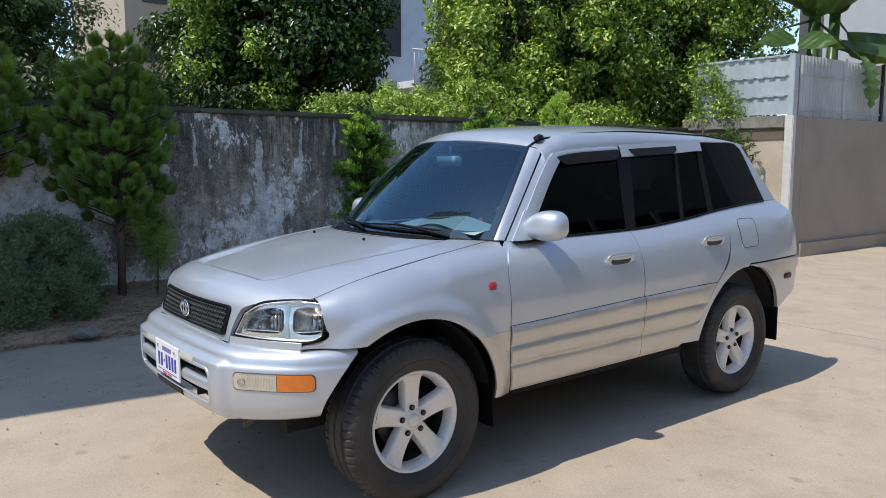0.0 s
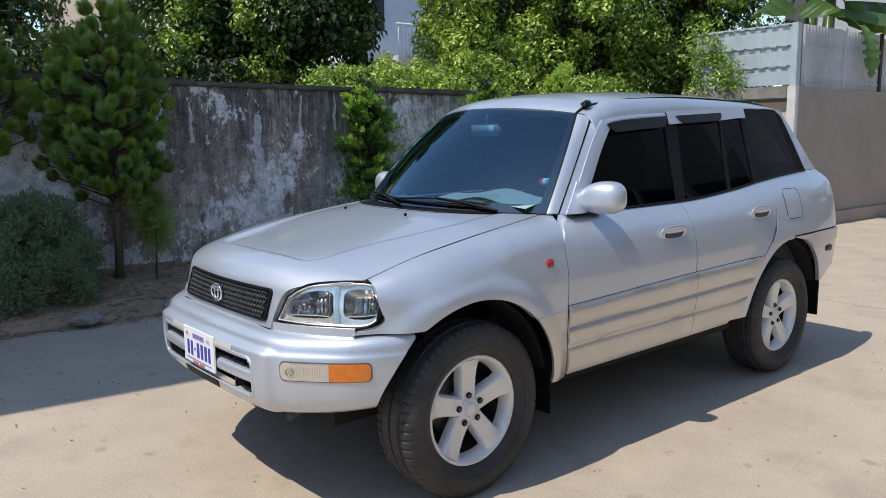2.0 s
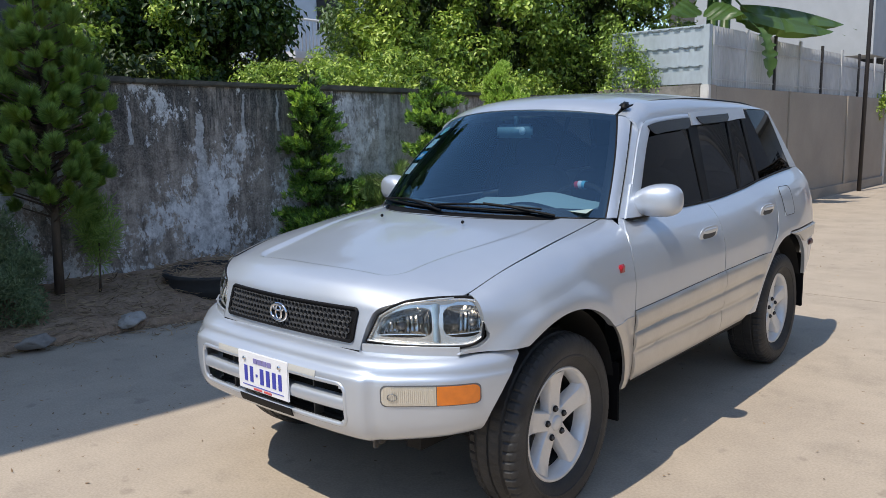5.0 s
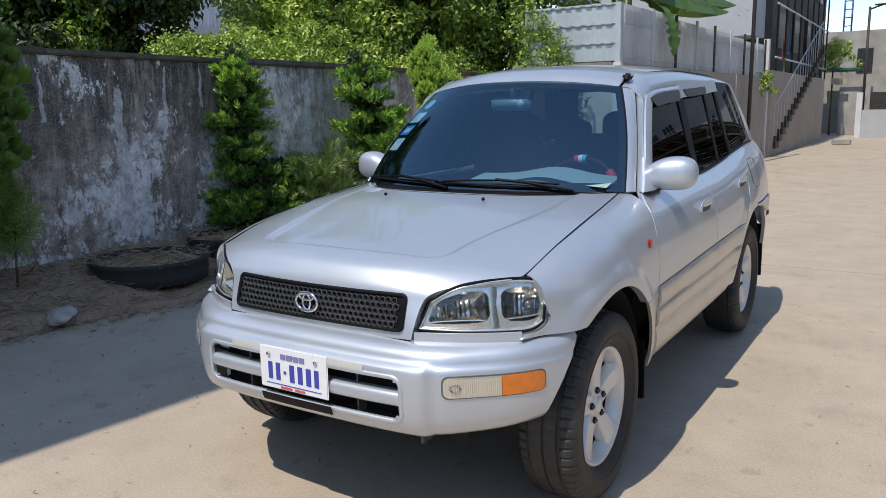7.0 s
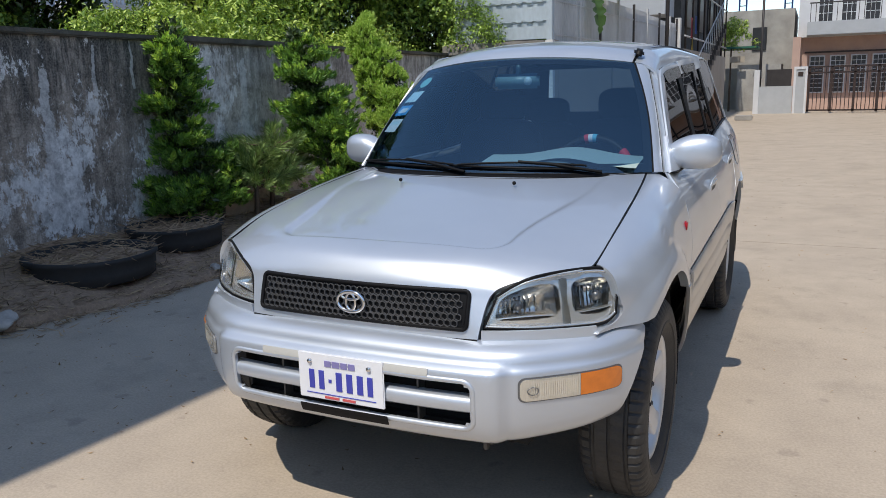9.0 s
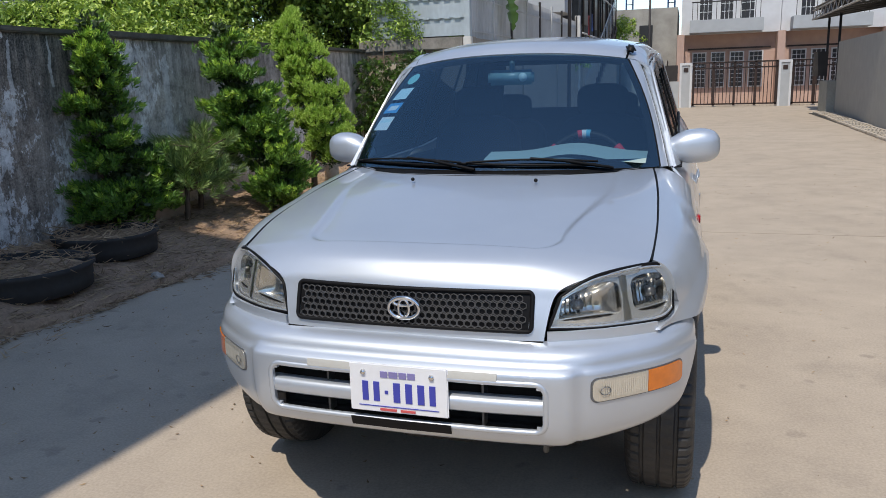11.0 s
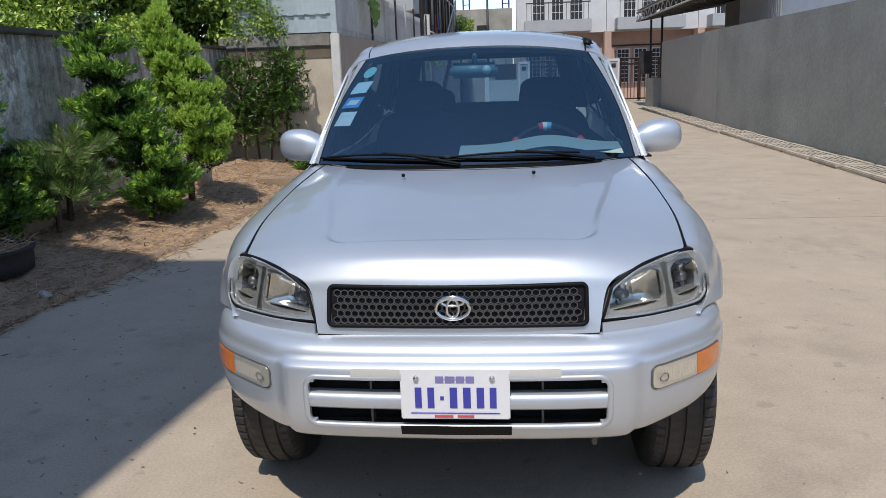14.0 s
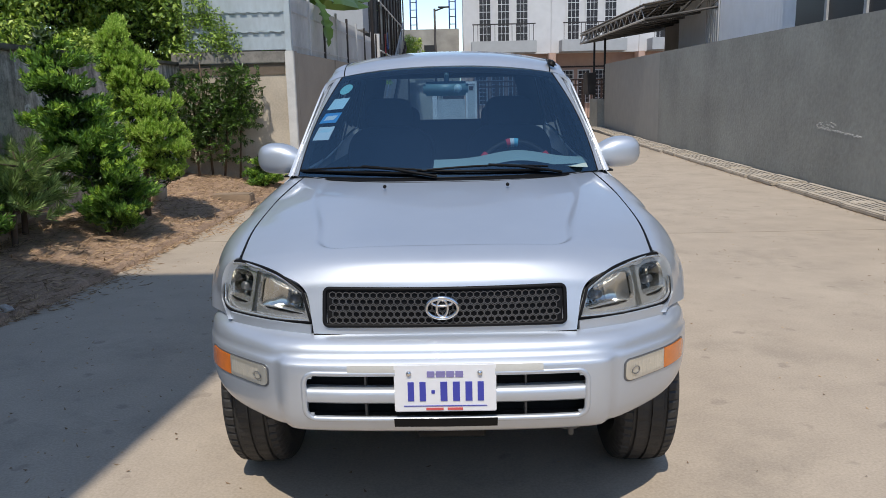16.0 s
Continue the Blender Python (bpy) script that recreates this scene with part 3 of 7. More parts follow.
cs = np.array([(rng.normal() * 0.07, rng.normal() * 0.07, 0.25 + 0.5 * rng.random()) for _ in range(26)])
leaves("crown", rng, cs, np.full((26, 3), 0.07), 90, 0.09, 0.006, PINE, tuft, up=0.6, outward=1.0)

bush = thing("juniper_bush", "low spreading grey-green juniper bush under the pines", "bush", (-3.72, -0.56, 0.12))
trunk("stem", [((0, 0, -0.05), (0.2 * math.cos(a), 0.25 * math.sin(a), 0.45), 0.02, 0.008) for a in (0, 1.1, 2.3, 3.4, 4.6, 5.5)], bush)
d = unit(rng.normal(size=(170, 3)))
d[:, 2] = np.abs(d[:, 2])
cs = d * np.array([0.44, 0.52, 0.82]) * (0.55 + 0.45 * rng.random((170, 1)) ** 0.5) + np.array([0, 0, 0.05])
leaves("crown", rng, cs, np.full((170, 3), 0.085), 230, 0.036, 0.010, JUNIPER, bush, up=0.5, outward=0.9)


def clipped_shrub(at, tiers, seed, label, wall=-4.09, tip_share=0.66, boughs=64):
    """A shrub of level boughs that carry leafy shoots, inner shade and sunlit young tips put into the leaf colours:
    (height, offset x, offset y, radius).
    """
    rng = np.random.default_rng(seed)
    t = thing("shrub", label, "shrub", at)
    tz, tx, ty, tr = np.array(tiers)[::-1].T
    top = tiers[0]
    mid = (top[1] * 0.5, top[2] * 0.5, top[0] * 0.5)
    segs, cs, ws, young, inner = [((0, 0, -0.1), mid, 0.03, 0.02), (mid, (top[1], top[2], top[0]), 0.02, 0.006)], [], [], [], []
    cum = np.cumsum(tr ** 1.3)
    for n in range(boughs):
        z = float(tz[min(len(tz) - 1, np.searchsorted(cum, (n + rng.random()) / boughs * cum[-1]))]) + rng.normal() * 0.03
        ox, oy, r = (float(np.interp(z, tz, q)) for q in (tx, ty, tr))
        a = n * 2.4 + rng.random() * 1.5
        way = np.array([math.cos(a), math.sin(a), rng.uniform(-0.12, 0.42)])
        root = np.array([ox * 0.85, oy * 0.85, max(0.06, z - 0.05)])
        reach = r * rng.uniform(0.55, 1.08)
        segs.append((tuple(root), tuple(root + way * reach * 0.85), 0.009, 0.003))
        k = int(10 + 40 * reach / 0.3)
        f = 0.2 + 0.8 * rng.random(k) ** 0.65
        thick = (0.018 + 0.055 * f * reach / 0.3)[:, None]
        p = root + way * reach * f[:, None] + rng.normal(size=(k, 3)) * thick * np.array([1, 1, 0.42])
        p[:, 0] = np.maximum(p[:, 0], wall - at[0] + 0.03 * rng.random(k))
        keep = p[:, 2] > 0.05
        cs.append(p[keep])
        ws.append((way * 0.8 + np.array([0, 0, 0.75]) + rng.normal(size=(k, 3)) * 0.35)[keep])
        lifted = p[:, 2] > root[2] + way[2] * reach * f - 0.004
        # Bright leaves only on upper outer tips, fewer low down, as sunlight falls.
        young.append((lifted & (f > 0.72) & (rng.random(k) < tip_share * (0.35 + 0.65 * z / top[0])))[keep])
        inner.append(np.array([ox, oy, z]) + unit(rng.normal(size=(12, 3))) * np.array([r, r, 0.12]) * 0.5 * rng.random((12, 1)) ** 0.5)
    trunk("trunk", segs, t)
    cs, ws, young, inner = np.concatenate(cs), np.concatenate(ws), np.concatenate(young), np.concatenate(inner)
    inner[:, 0] = np.maximum(inner[:, 0], wall - at[0])
    sprigs("crown", rng, cs[~young], ws[~young], 12, 0.06, 0.052, 0.017, SHRUB, t, 1.1)
    tagged(sprigs("new_growth", rng, cs[young], ws[young], 11, 0.05, 0.048, 0.017, SHRUB_TIP, t, 0.9), "bright young shoots, sunlight put into their colour", kind="stuff")
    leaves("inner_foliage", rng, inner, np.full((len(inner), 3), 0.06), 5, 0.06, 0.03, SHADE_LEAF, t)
    return t


clipped_shrub((-4.0, 2.72, 0.2), [(1.80, 0.10, 0.0, 0.08), (1.64, 0.10, 0.0, 0.22), (1.46, 0.11, 0.0, 0.28), (1.30, 0.08, 0.06, 0.25), (1.13, 0.10, 0.0, 0.29), (0.97, 0.08, 0.0, 0.22), (0.80, 0.10, 0.05, 0.24), (0.63, 0.18, 0.1, 0.30), (0.45, 0.22, 0.1, 0.38), (0.28, 0.18, 0.08, 0.38), (0.14, 0.1, 0.0, 0.26)], 21,
              "tall dark green clipped shrub with bright tips against the wall")
clipped_shrub((-3.25, 4.32, 0.12), [(1.78, -0.38, -0.15, 0.14), (1.62, -0.33, -0.15, 0.29), (1.44, -0.30, -0.15, 0.32), (1.27, -0.25, -0.12, 0.34), (1.08, -0.26, -0.1, 0.38), (0.96, -0.16, 0.0, 0.36), (0.80, -0.10, 0.0, 0.38), (0.63, 0.0, 0.0, 0.38), (0.46, 0.08, 0.0, 0.36), (0.30, 0.08, 0.0, 0.28), (0.2, 0.1, -0.05, 0.2)], 22,
              "broad dark green shrub with glossy leaves in tiers", boughs=84)
clipped_shrub((-3.82, 3.12, 0.15), [(0.72, 0.05, 0.0, 0.13), (0.55, 0.0, 0.05, 0.18), (0.38, 0.05, 0.0, 0.2)], 26, "small low shrub between taller shrubs", boughs=24)

thuja = thing("thuja_tree", "bright yellow-green thuja with soft rounded sprays", "tree", (-3.3, 5.3, 0.12))
rng = np.random.default_rng(31)
trunk("trunk", [((0, 0, -0.1), (0.05, 0, 1.0), 0.04, 0.025), ((0.05, 0, 1.0), (-0.18, 0, 2.0), 0.025, 0.008)], thuja)
cs, ws, cores = [], [], []
tz, tx, tr, tk = np.array([(0.45, 0.26, 0.10, 2), (0.58, 0.25, 0.20, 10), (0.78, 0.21, 0.28, 18), (1.02, 0.13, 0.29, 22), (1.26, 0.04, 0.28, 22), (1.46, -0.06, 0.27, 20), (1.66, -0.12, 0.26, 18), (1.84, -0.18, 0.18, 12), (2.02, -0.22, 0.07, 5)]).T
cum = np.cumsum(tk)
for n in range(120):
    z = float(np.interp((n + rng.random()) / 120 * cum[-1], cum, tz))
    ox, r = float(np.interp(z, tz, tx)), float(np.interp(z, tz, tr))
    a = rng.random() * 6.283
    d = np.array([math.cos(a), math.sin(a), rng.uniform(-0.2, 0.35)])
    c = np.array([ox, 0, z]) + d * r * rng.uniform(0.35, 1.0)
    cores.append(c)
    # each lobe a rounded fan of fine shoots that stands upright
    q = unit(rng.normal(size=(70, 3)))
    q[:, 2] = np.abs(q[:, 2]) * 0.9 + q[:, 2] * 0.1
    size = rng.uniform(0.7, 1.15)
    cs.append(c + q * np.array([0.085, 0.085, 0.12]) * size)
    ws.append(q * 0.8 + d * 0.35 + np.array([0, 0, 0.7]))
sprigs("crown", rng, np.concatenate(cs), np.concatenate(ws), 11, 0.05, 0.027, 0.012, THUJA, thuja, 1.0)
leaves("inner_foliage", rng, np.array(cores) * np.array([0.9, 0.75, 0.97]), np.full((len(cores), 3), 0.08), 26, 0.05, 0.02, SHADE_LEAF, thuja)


def stiff_conifer(at, seed):
    """A small open conifer: a bare stem with level boughs of long stiff needles."""
    rng = np.random.default_rng(seed)
    t = thing("conifer", "small open conifer with long stiff needles in the bed", "conifer", at)
    segs, cs, ws = [((0, 0, -0.1), (0.03, 0.0, 0.36), 0.03, 0.022), ((0.03, 0, 0.36), (0.0, 0.05, 0.66), 0.022, 0.008)], [], []
    boughs = []
    for k in range(30):
        a, z0 = rng.random() * 6.283, rng.uniform(0.30, 0.64)
        ln = rng.uniform(0.22, 0.60) * (1.15 - 0.7 * (z0 - 0.30))
        way = np.array([math.cos(a), math.sin(a), rng.uniform(-0.05, 0.45)])
        p0 = np.array([0.02, 0.0, z0])
        p1 = p0 + unit(way) * ln
        p1[0] = max(p1[0], -4.05 - at[0])
        boughs.append((tuple(p0), tuple(p1), 0.010, 0.004))
        for f in np.linspace(0.35, 1.0, 5):
            cs.append(p0 + (p1 - p0) * f + rng.normal(size=3) * 0.025)
            ws.append(way + np.array([0, 0, 0.35]) + rng.normal(size=3) * 0.3)
    trunk("trunk", segs, t)
    for b in boughs:
        trunk("bough", [b], t)
    sprigs("crown", rng, np.array(cs), np.array(ws), 46, 0.10, 0.105, 0.0042, NEEDLE, t, 0.85)
    return t


stiff_conifer((-3.70, 3.47, 0.15), 41)
stiff_conifer((-3.86, 3.92, 0.2), 42)

creeper = thing("climbing_shrub", "dark climbing shrub with hanging leaves in the wall corner", "shrub", (-3.75, 8.45, 0.1))
rng = np.random.default_rng(51)
trunk("stem", [((0.1, 0.3, -0.1), (0.0, 0.35, 1.8), 0.02, 0.008), ((0.25, 0.28, -0.1), (0.45, 0.3, 1.6), 0.02, 0.008), ((-0.05, 0.1, -0.1), (-0.1, 0.25, 1.7), 0.02, 0.008), ((0.5, 0.25, -0.1), (0.62, 0.3, 1.5), 0.018, 0.008)], creeper)
cs = np.concatenate([np.stack([rng.normal(size=k) * sx + x, rng.uniform(-0.12, 0.36, k), rng.uniform(z0, z1, k)], 1) for x, sx, z0, z1, k in ((0.60, 0.15, 0.85, 1.72, 430), (0.28, 0.15, 0.75, 1.5, 260), (-0.1, 0.14, 0.55, 1.65, 340), (0.2, 0.3, 0.35, 0.8, 120))])
cs[:, 0] = np.clip(cs[:, 0], -0.33, 0.92)
bright = rng.random(len(cs)) < 0.22
for nm, sel, mt in (("crown", ~bright, BROAD), ("new_growth", bright, SHRUB)):
    sprigs(nm, rng, cs[sel], rng.normal(size=(sel.sum(), 3)) * 0.5 + np.array([0.1, -0.6, -0.15]), 9, 0.09, 0.065, 0.02, mt, creeper, 0.9)
clipped_shrub((-2.86, 8.5, 0.06), [(0.42, 0.05, 0, 0.12), (0.30, 0.0, 0.03, 0.18), (0.16, 0.03, 0, 0.22)], 27, "low green shrub at the foot of the beige wall", boughs=26)

# ---- trees behind the wall ----
def big_tree(at, spread, z0, z1, clumps, per, length, width, material, label, seed, clump=0.35, droop=0.2, limbs=9, hollow=0.35):
    rng = np.random.default_rng(seed)
    t = thing("tree", label, "tree", at)
    segs = [((0, 0, -0.1), (0, 0, z0), 0.16, 0.12)]
    d = unit(rng.normal(size=(clumps, 3)))
    r = hollow + (1 - hollow) * rng.random((clumps, 1)) ** 0.5
    wob = 1 + 0.28 * np.sin(d[:, :1] * 5 + d[:, 1:2] * 7 + seed) * np.cos(d[:, 2:] * 6)
    cs = d * r * wob * np.array([spread[0], spread[1], (z1 - z0) / 2]) + np.array([0, 0, (z0 + z1) / 2])
    for k in range(limbs):
        p = cs[k * (clumps // limbs)]
        m = (p[0] * 0.45, p[1] * 0.45, z0 + (p[2] - z0) * 0.35)
        segs += [((0, 0, z0 * 0.75), m, 0.09, 0.05), (m, tuple(p), 0.05, 0.012)]
    trunk("trunk", segs, t)
    rr = np.full((clumps, 3), clump) * rng.uniform(0.6, 1.35, (clumps, 1)) * np.array([1, 1, 0.8])
    leaves("crown", rng, cs, rr, per, length, width, material, t, up=-droop, outward=0.6, faced=0.45)
    big = unit(rng.normal(size=(clumps, 3)) + np.array([0.5, -0.6, 0.2]))
    spots = big * np.array([spread[0], spread[1], (z1 - z0) / 2]) * rng.uniform(0.9, 1.12, (clumps, 1)) + np.array([0, 0, (z0 + z1) / 2])
    sprigs("hanging_growth", rng, spots, rng.normal(size=(clumps, 3)) * 0.6 + np.array([0.4, -0.5, -0.3]), 12, length * 2.6, length * 1.0, width * 0.95, material, t, 1.0)
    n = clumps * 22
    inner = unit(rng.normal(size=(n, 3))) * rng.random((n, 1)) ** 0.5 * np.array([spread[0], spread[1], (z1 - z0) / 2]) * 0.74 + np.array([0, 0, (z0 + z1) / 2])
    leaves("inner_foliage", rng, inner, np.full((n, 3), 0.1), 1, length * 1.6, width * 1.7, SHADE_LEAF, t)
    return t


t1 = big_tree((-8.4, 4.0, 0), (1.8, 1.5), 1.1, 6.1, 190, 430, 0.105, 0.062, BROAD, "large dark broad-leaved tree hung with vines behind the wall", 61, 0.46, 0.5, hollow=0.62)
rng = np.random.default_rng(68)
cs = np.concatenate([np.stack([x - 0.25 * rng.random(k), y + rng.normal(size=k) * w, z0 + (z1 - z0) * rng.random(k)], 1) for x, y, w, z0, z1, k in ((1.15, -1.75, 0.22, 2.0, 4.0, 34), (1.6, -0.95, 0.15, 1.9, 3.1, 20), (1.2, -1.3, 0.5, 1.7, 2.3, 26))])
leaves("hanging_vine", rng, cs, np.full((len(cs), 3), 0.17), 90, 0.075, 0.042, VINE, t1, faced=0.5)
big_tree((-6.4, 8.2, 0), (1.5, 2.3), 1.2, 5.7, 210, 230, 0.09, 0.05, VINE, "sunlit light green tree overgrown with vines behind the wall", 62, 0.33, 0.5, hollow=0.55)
big_tree((-5.5, 10.9, 0), (1.7, 1.7), 1.2, 5.7, 210, 230, 0.085, 0.046, SHADED_VINE, "dense light green tree hanging over the metal sheets", 63, 0.31, 0.5, hollow=0.55)
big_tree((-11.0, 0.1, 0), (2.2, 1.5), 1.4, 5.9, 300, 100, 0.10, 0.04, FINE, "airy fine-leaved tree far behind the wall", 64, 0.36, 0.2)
# This thicket wears the shade colour all through, not only inside.
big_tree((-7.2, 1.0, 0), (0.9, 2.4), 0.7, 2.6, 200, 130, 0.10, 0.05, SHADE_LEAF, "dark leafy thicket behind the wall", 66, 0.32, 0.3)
big_tree((-13.2, -0.6, 0), (2.0, 2.1), 1.3, 6.0, 300, 100, 0.12, 0.05, FINE, "distant dark tree behind the wall", 67, 0.45, 0.2)
big_tree((-10.0, 11.5, 0), (2.0, 2.6), 1.0, 6.3, 330, 70, 0.14, 0.06, FINE, "dark tree behind the sunlit foliage", 65, 0.4, 0.2)
big_tree((-5.6, 6.0, 0), (0.75, 1.5), 0.9, 2.75, 120, 150, 0.075, 0.03, VINE, "sunlit feathery bush rising behind the wall", 69, 0.24, 0.2, limbs=6)
big_tree((-5.2, 3.9, 0), (0.45, 1.25), 1.5, 2.26, 120, 170, 0.05, 0.022, VINE, "sunlit light green bush leaning over the wall", 70, 0.2, 0.1, limbs=6)
hang = thing("wall_creeper", "light green creeper spilling over the top of the wall", "creeper")
rng = np.random.default_rng(71)
yy = rng.uniform(2.6, 8.8, 260)
cs = np.stack([-4.45 - 0.5 * rng.random(260), yy, 1.82 + 0.42 * rng.random(260) * (0.5 + 0.5 * np.sin(yy * 1.9))], 1)
leaves("crown", rng, cs, np.full((260, 3), 0.13), 44, 0.06, 0.034, VINE, hang, up=0.3, faced=0.5)
over = rng.uniform(0, 1, (70, 3))
cs = np.stack([-4.05 + over[:, 0] * 0.85, 8.85 + 0.2 * over[:, 1], 2.0 + 1.1 * over[:, 2] * (1 - over[:, 0] * 0.6)], 1)
leaves("trailing_growth", rng, cs, np.full((70, 3), 0.1), 30, 0.06, 0.026, SHADED_VINE, hang, up=-0.3)


def banana_leaf(bm, root, way, length, width, droop, torn=0.0, seed=0, fold=0.35):
    rnd = random.Random(seed)
    p, d = Vector(root), Vector(way).normalized()
    n, prev = 26, None
    for k in range(n + 1):
        f = k / n
        w = width * (math.sin(min(1, f * 1.08 + 0.06) * math.pi) ** 0.55) if 0 < k < n else 0.01
        s = d.cross(Vector((0, 0, 1)))
        s = s.normalized() if s.length > 1e-4 else Vector((1, 0, 0))
        up = s.cross(d)
        cut = 0.5 if torn and rnd.random() < torn else 1.0
        row = [bm.verts.new(p + s * w * cut * a + up * abs(a) * w * fold) for a in (-1, -0.5, 0, 0.5, 1)]
        if prev:
            for i in range(4):
                bm.faces.new((prev[i], prev[i + 1], row[i + 1], row[i]))
        prev = row
        p = p + d * (length / n)
        d = (d + Vector((0, 0, -droop / n))).normalized()


ban = thing("banana_plant", "banana plant with broad torn leaves over the fence", "banana plant", (-2.95, 10.9, 0))
stem = bmesh.new()
add_tube(stem, (-0.35, 0.2, 0), (-0.3, 0.2, 3.75), 0.14, 0.09, 12)
add_tube(stem, (-0.6, 1.3, 0), (-0.5, 1.3, 3.95), 0.13, 0.09, 12)
part("stem", stem, BANANA, ban)
B1, B2 = (-0.3, 0.2, 3.7), (-0.5, 1.3, 3.9)
blades = [((0.52, 0.02, 3.02), (0.45, -0.25, -0.35), 1.05, 0.13, 3.2, 0.6),
          ((0.0, -0.5, 3.42), (0.75, -0.65, -0.12), 1.15, 0.24, 0.5, 0.2), ((0.15, 0.1, 3.32), (0.85, 0.75, -0.12), 1.9, 0.26, 0.25, 0.3), ((-0.1, 0.9, 3.55), (0.9, 0.7, -0.05), 2.1, 0.28, 0.4, 0.3),
          ((-0.4, -0.6, 3.5), (0.2, -0.95, -0.1), 1.4, 0.24, 0.5, 0.2), (B1, (0.5, -0.6, 0.9), 1.9, 0.27, 0.9, 0.1), (B1, (0.6, 0.35, 1.0), 2.0, 0.28, 0.9, 0.1), (B1, (-0.5, -1.0, 0.9), 1.7, 0.26, 1.0, 0.2),
          (B1, (-0.9, -0.5, 0.9), 1.8, 0.25, 1.0, 0.2), (B2, (0.5, -0.8, 1.0), 2.0, 0.27, 1.0, 0.1), (B2, (0.2, 0.9, 0.9), 1.9, 0.26, 1.0, 0.1),
          (B2, (1.0, 0.1, 0.8), 1.9, 0.24, 1.2, 0.25), (B2, (-0.8, 0.3, 0.8), 1.8, 0.26, 1.0, 0.1)]
for foot, tip in ((B1, blades[0][0]), (B1, blades[1][0]), (B1, blades[2][0]), (B2, blades[3][0]), (B1, blades[4][0])):
    part("leaf_stalk", add_tube(bmesh.new(), foot, tip, 0.025, 0.014, 8), BANANA, ban)
for k, (root, way, ln, wd, dr, tn) in enumerate(blades):
    lb = bmesh.new()
    banana_leaf(lb, root, way, ln, wd * 1.3, dr, tn, k, -0.75 if 0 < k < 5 else 0.3)
    part("leaf", lb, BANANA, ban)

# ---- bed clutter ----
rng = np.random.default_rng(81)
n = 15000
ys = rng.uniform(-4, 8.8, n)
xs = np.array([BED_EDGE(v) for v in ys]) + 0.03 - rng.random(n) ** 1.1 * 1.3
spill = rng.random(n) < 0.10
xs = np.where(spill, np.array([BED_EDGE(v) for v in ys]) + np.abs(rng.normal(size=n)) * 0.10 * (1 + np.sin(ys * 2.7)), xs)
keep = xs > -4.1
xs, ys = xs[keep], ys[keep]
zs = np.array([max(bed_height(a, b), 0) for a, b in zip(xs, ys)]) + 0.008 + 0.014 * rng.random(len(xs))
base = np.stack([xs, ys, zs], 1)
a = unit(np.stack([rng.normal(size=len(xs)), rng.normal(size=len(xs)), 0.15 * rng.normal(size=len(xs))], 1))
tagged(leaf_mesh("needle_litter", base, a, unit(np.cross(a, np.array([0, 0, 1.0]))), rng.uniform(0.04, 0.12, len(xs)), rng.uniform(0.003, 0.012, len(xs)), STRAW), "dry brown needles and leaves scattered on soil", "litter", kind="stuff")
n = 1500
base = np.stack([rng.uniform(-3.1, 3.8, n) ** 1.0, rng.uniform(-2.2, 9, n), np.full(n, 0.004)], 1)
base[: n // 2, 0] = rng.uniform(-3.0, -1.2, n // 2)
edge = rng.uniform(-3, 15, 900)
base = np.concatenate([base, np.stack([4.385 - 0.10 * rng.random(900) ** 2 * (1 + np.sin(edge * 2.3)), edge, np.full(900, 0.006)], 1)])
n = len(base)
a = unit(np.stack([rng.normal(size=n), rng.normal(size=n), 0.1 * np.abs(rng.normal(size=n))], 1))
tagged(leaf_mesh("fallen_leaves", base, a, unit(np.cross(a, np.array([0, 0, 1.0]))), rng.uniform(0.007, 0.030, n), rng.uniform(0.004, 0.012, n), STRAW), "small dry leaves and grit lying on concrete", "litter", kind="stuff")


def planter_tyre(at, r, label):
    t = thing("tyre_planter", label, "planter", at)
    bm = bmesh.new()
    prof = [(r * 0.82, 0.0), (r * 0.98, 0.02), (r, 0.09), (r * 1.0, 0.15), (r * 1.05, 0.17), (r * 1.04, 0.195), (r * 0.95, 0.19), (r * 0.9, 0.12)]
    n = 48
    ring = [[bm.verts.new((pr * math.cos(6.28319 * i / n), pr * math.sin(6.28319 * i / n), pz)) for i in range(n)] for pr, pz in prof]
    for j in range(len(prof) - 1):
        for i in range(n):
            bm.faces.new((ring[j][i], ring[j][(i + 1) % n], ring[j + 1][(i + 1) % n], ring[j + 1][i]))
    part("rim", bm, RUBBER_POT, t)
    sb = bmesh.new()
    bmesh.ops.create_circle(sb, cap_ends=True, segments=32, radius=r * 0.93, matrix=Matrix.Translation((0, 0, 0.14)))
    part("soil_fill", sb, SOIL, t)
    rg = np.random.default_rng(int(r * 1000))
    ang, rad = rg.random(420) * 6.283, r * 1.04 * rg.random(420) ** 0.5
    feet = np.stack([rad * np.cos(ang), rad * np.sin(ang), 0.155 + 0.05 * (rad / r) ** 4 + 0.02 * rg.random(420)], 1)
    way = unit(rg.normal(size=(420, 3)) * np.array([1, 1, 0.25]))
    leaf_mesh("straw", feet, way, unit(np.cross(way, np.array([0.01, 0.02, 1.0]))), rg.uniform(0.05, 0.16, 420), 0.006, STRAW, t)
    return t


planter_tyre((-3.48, 1.32, 0.1), 0.44, "shallow black rubber planter full of soil and straw")
planter_tyre((-3.62, 2.3, 0.13), 0.38, "old black rubber planter beside the shrub")


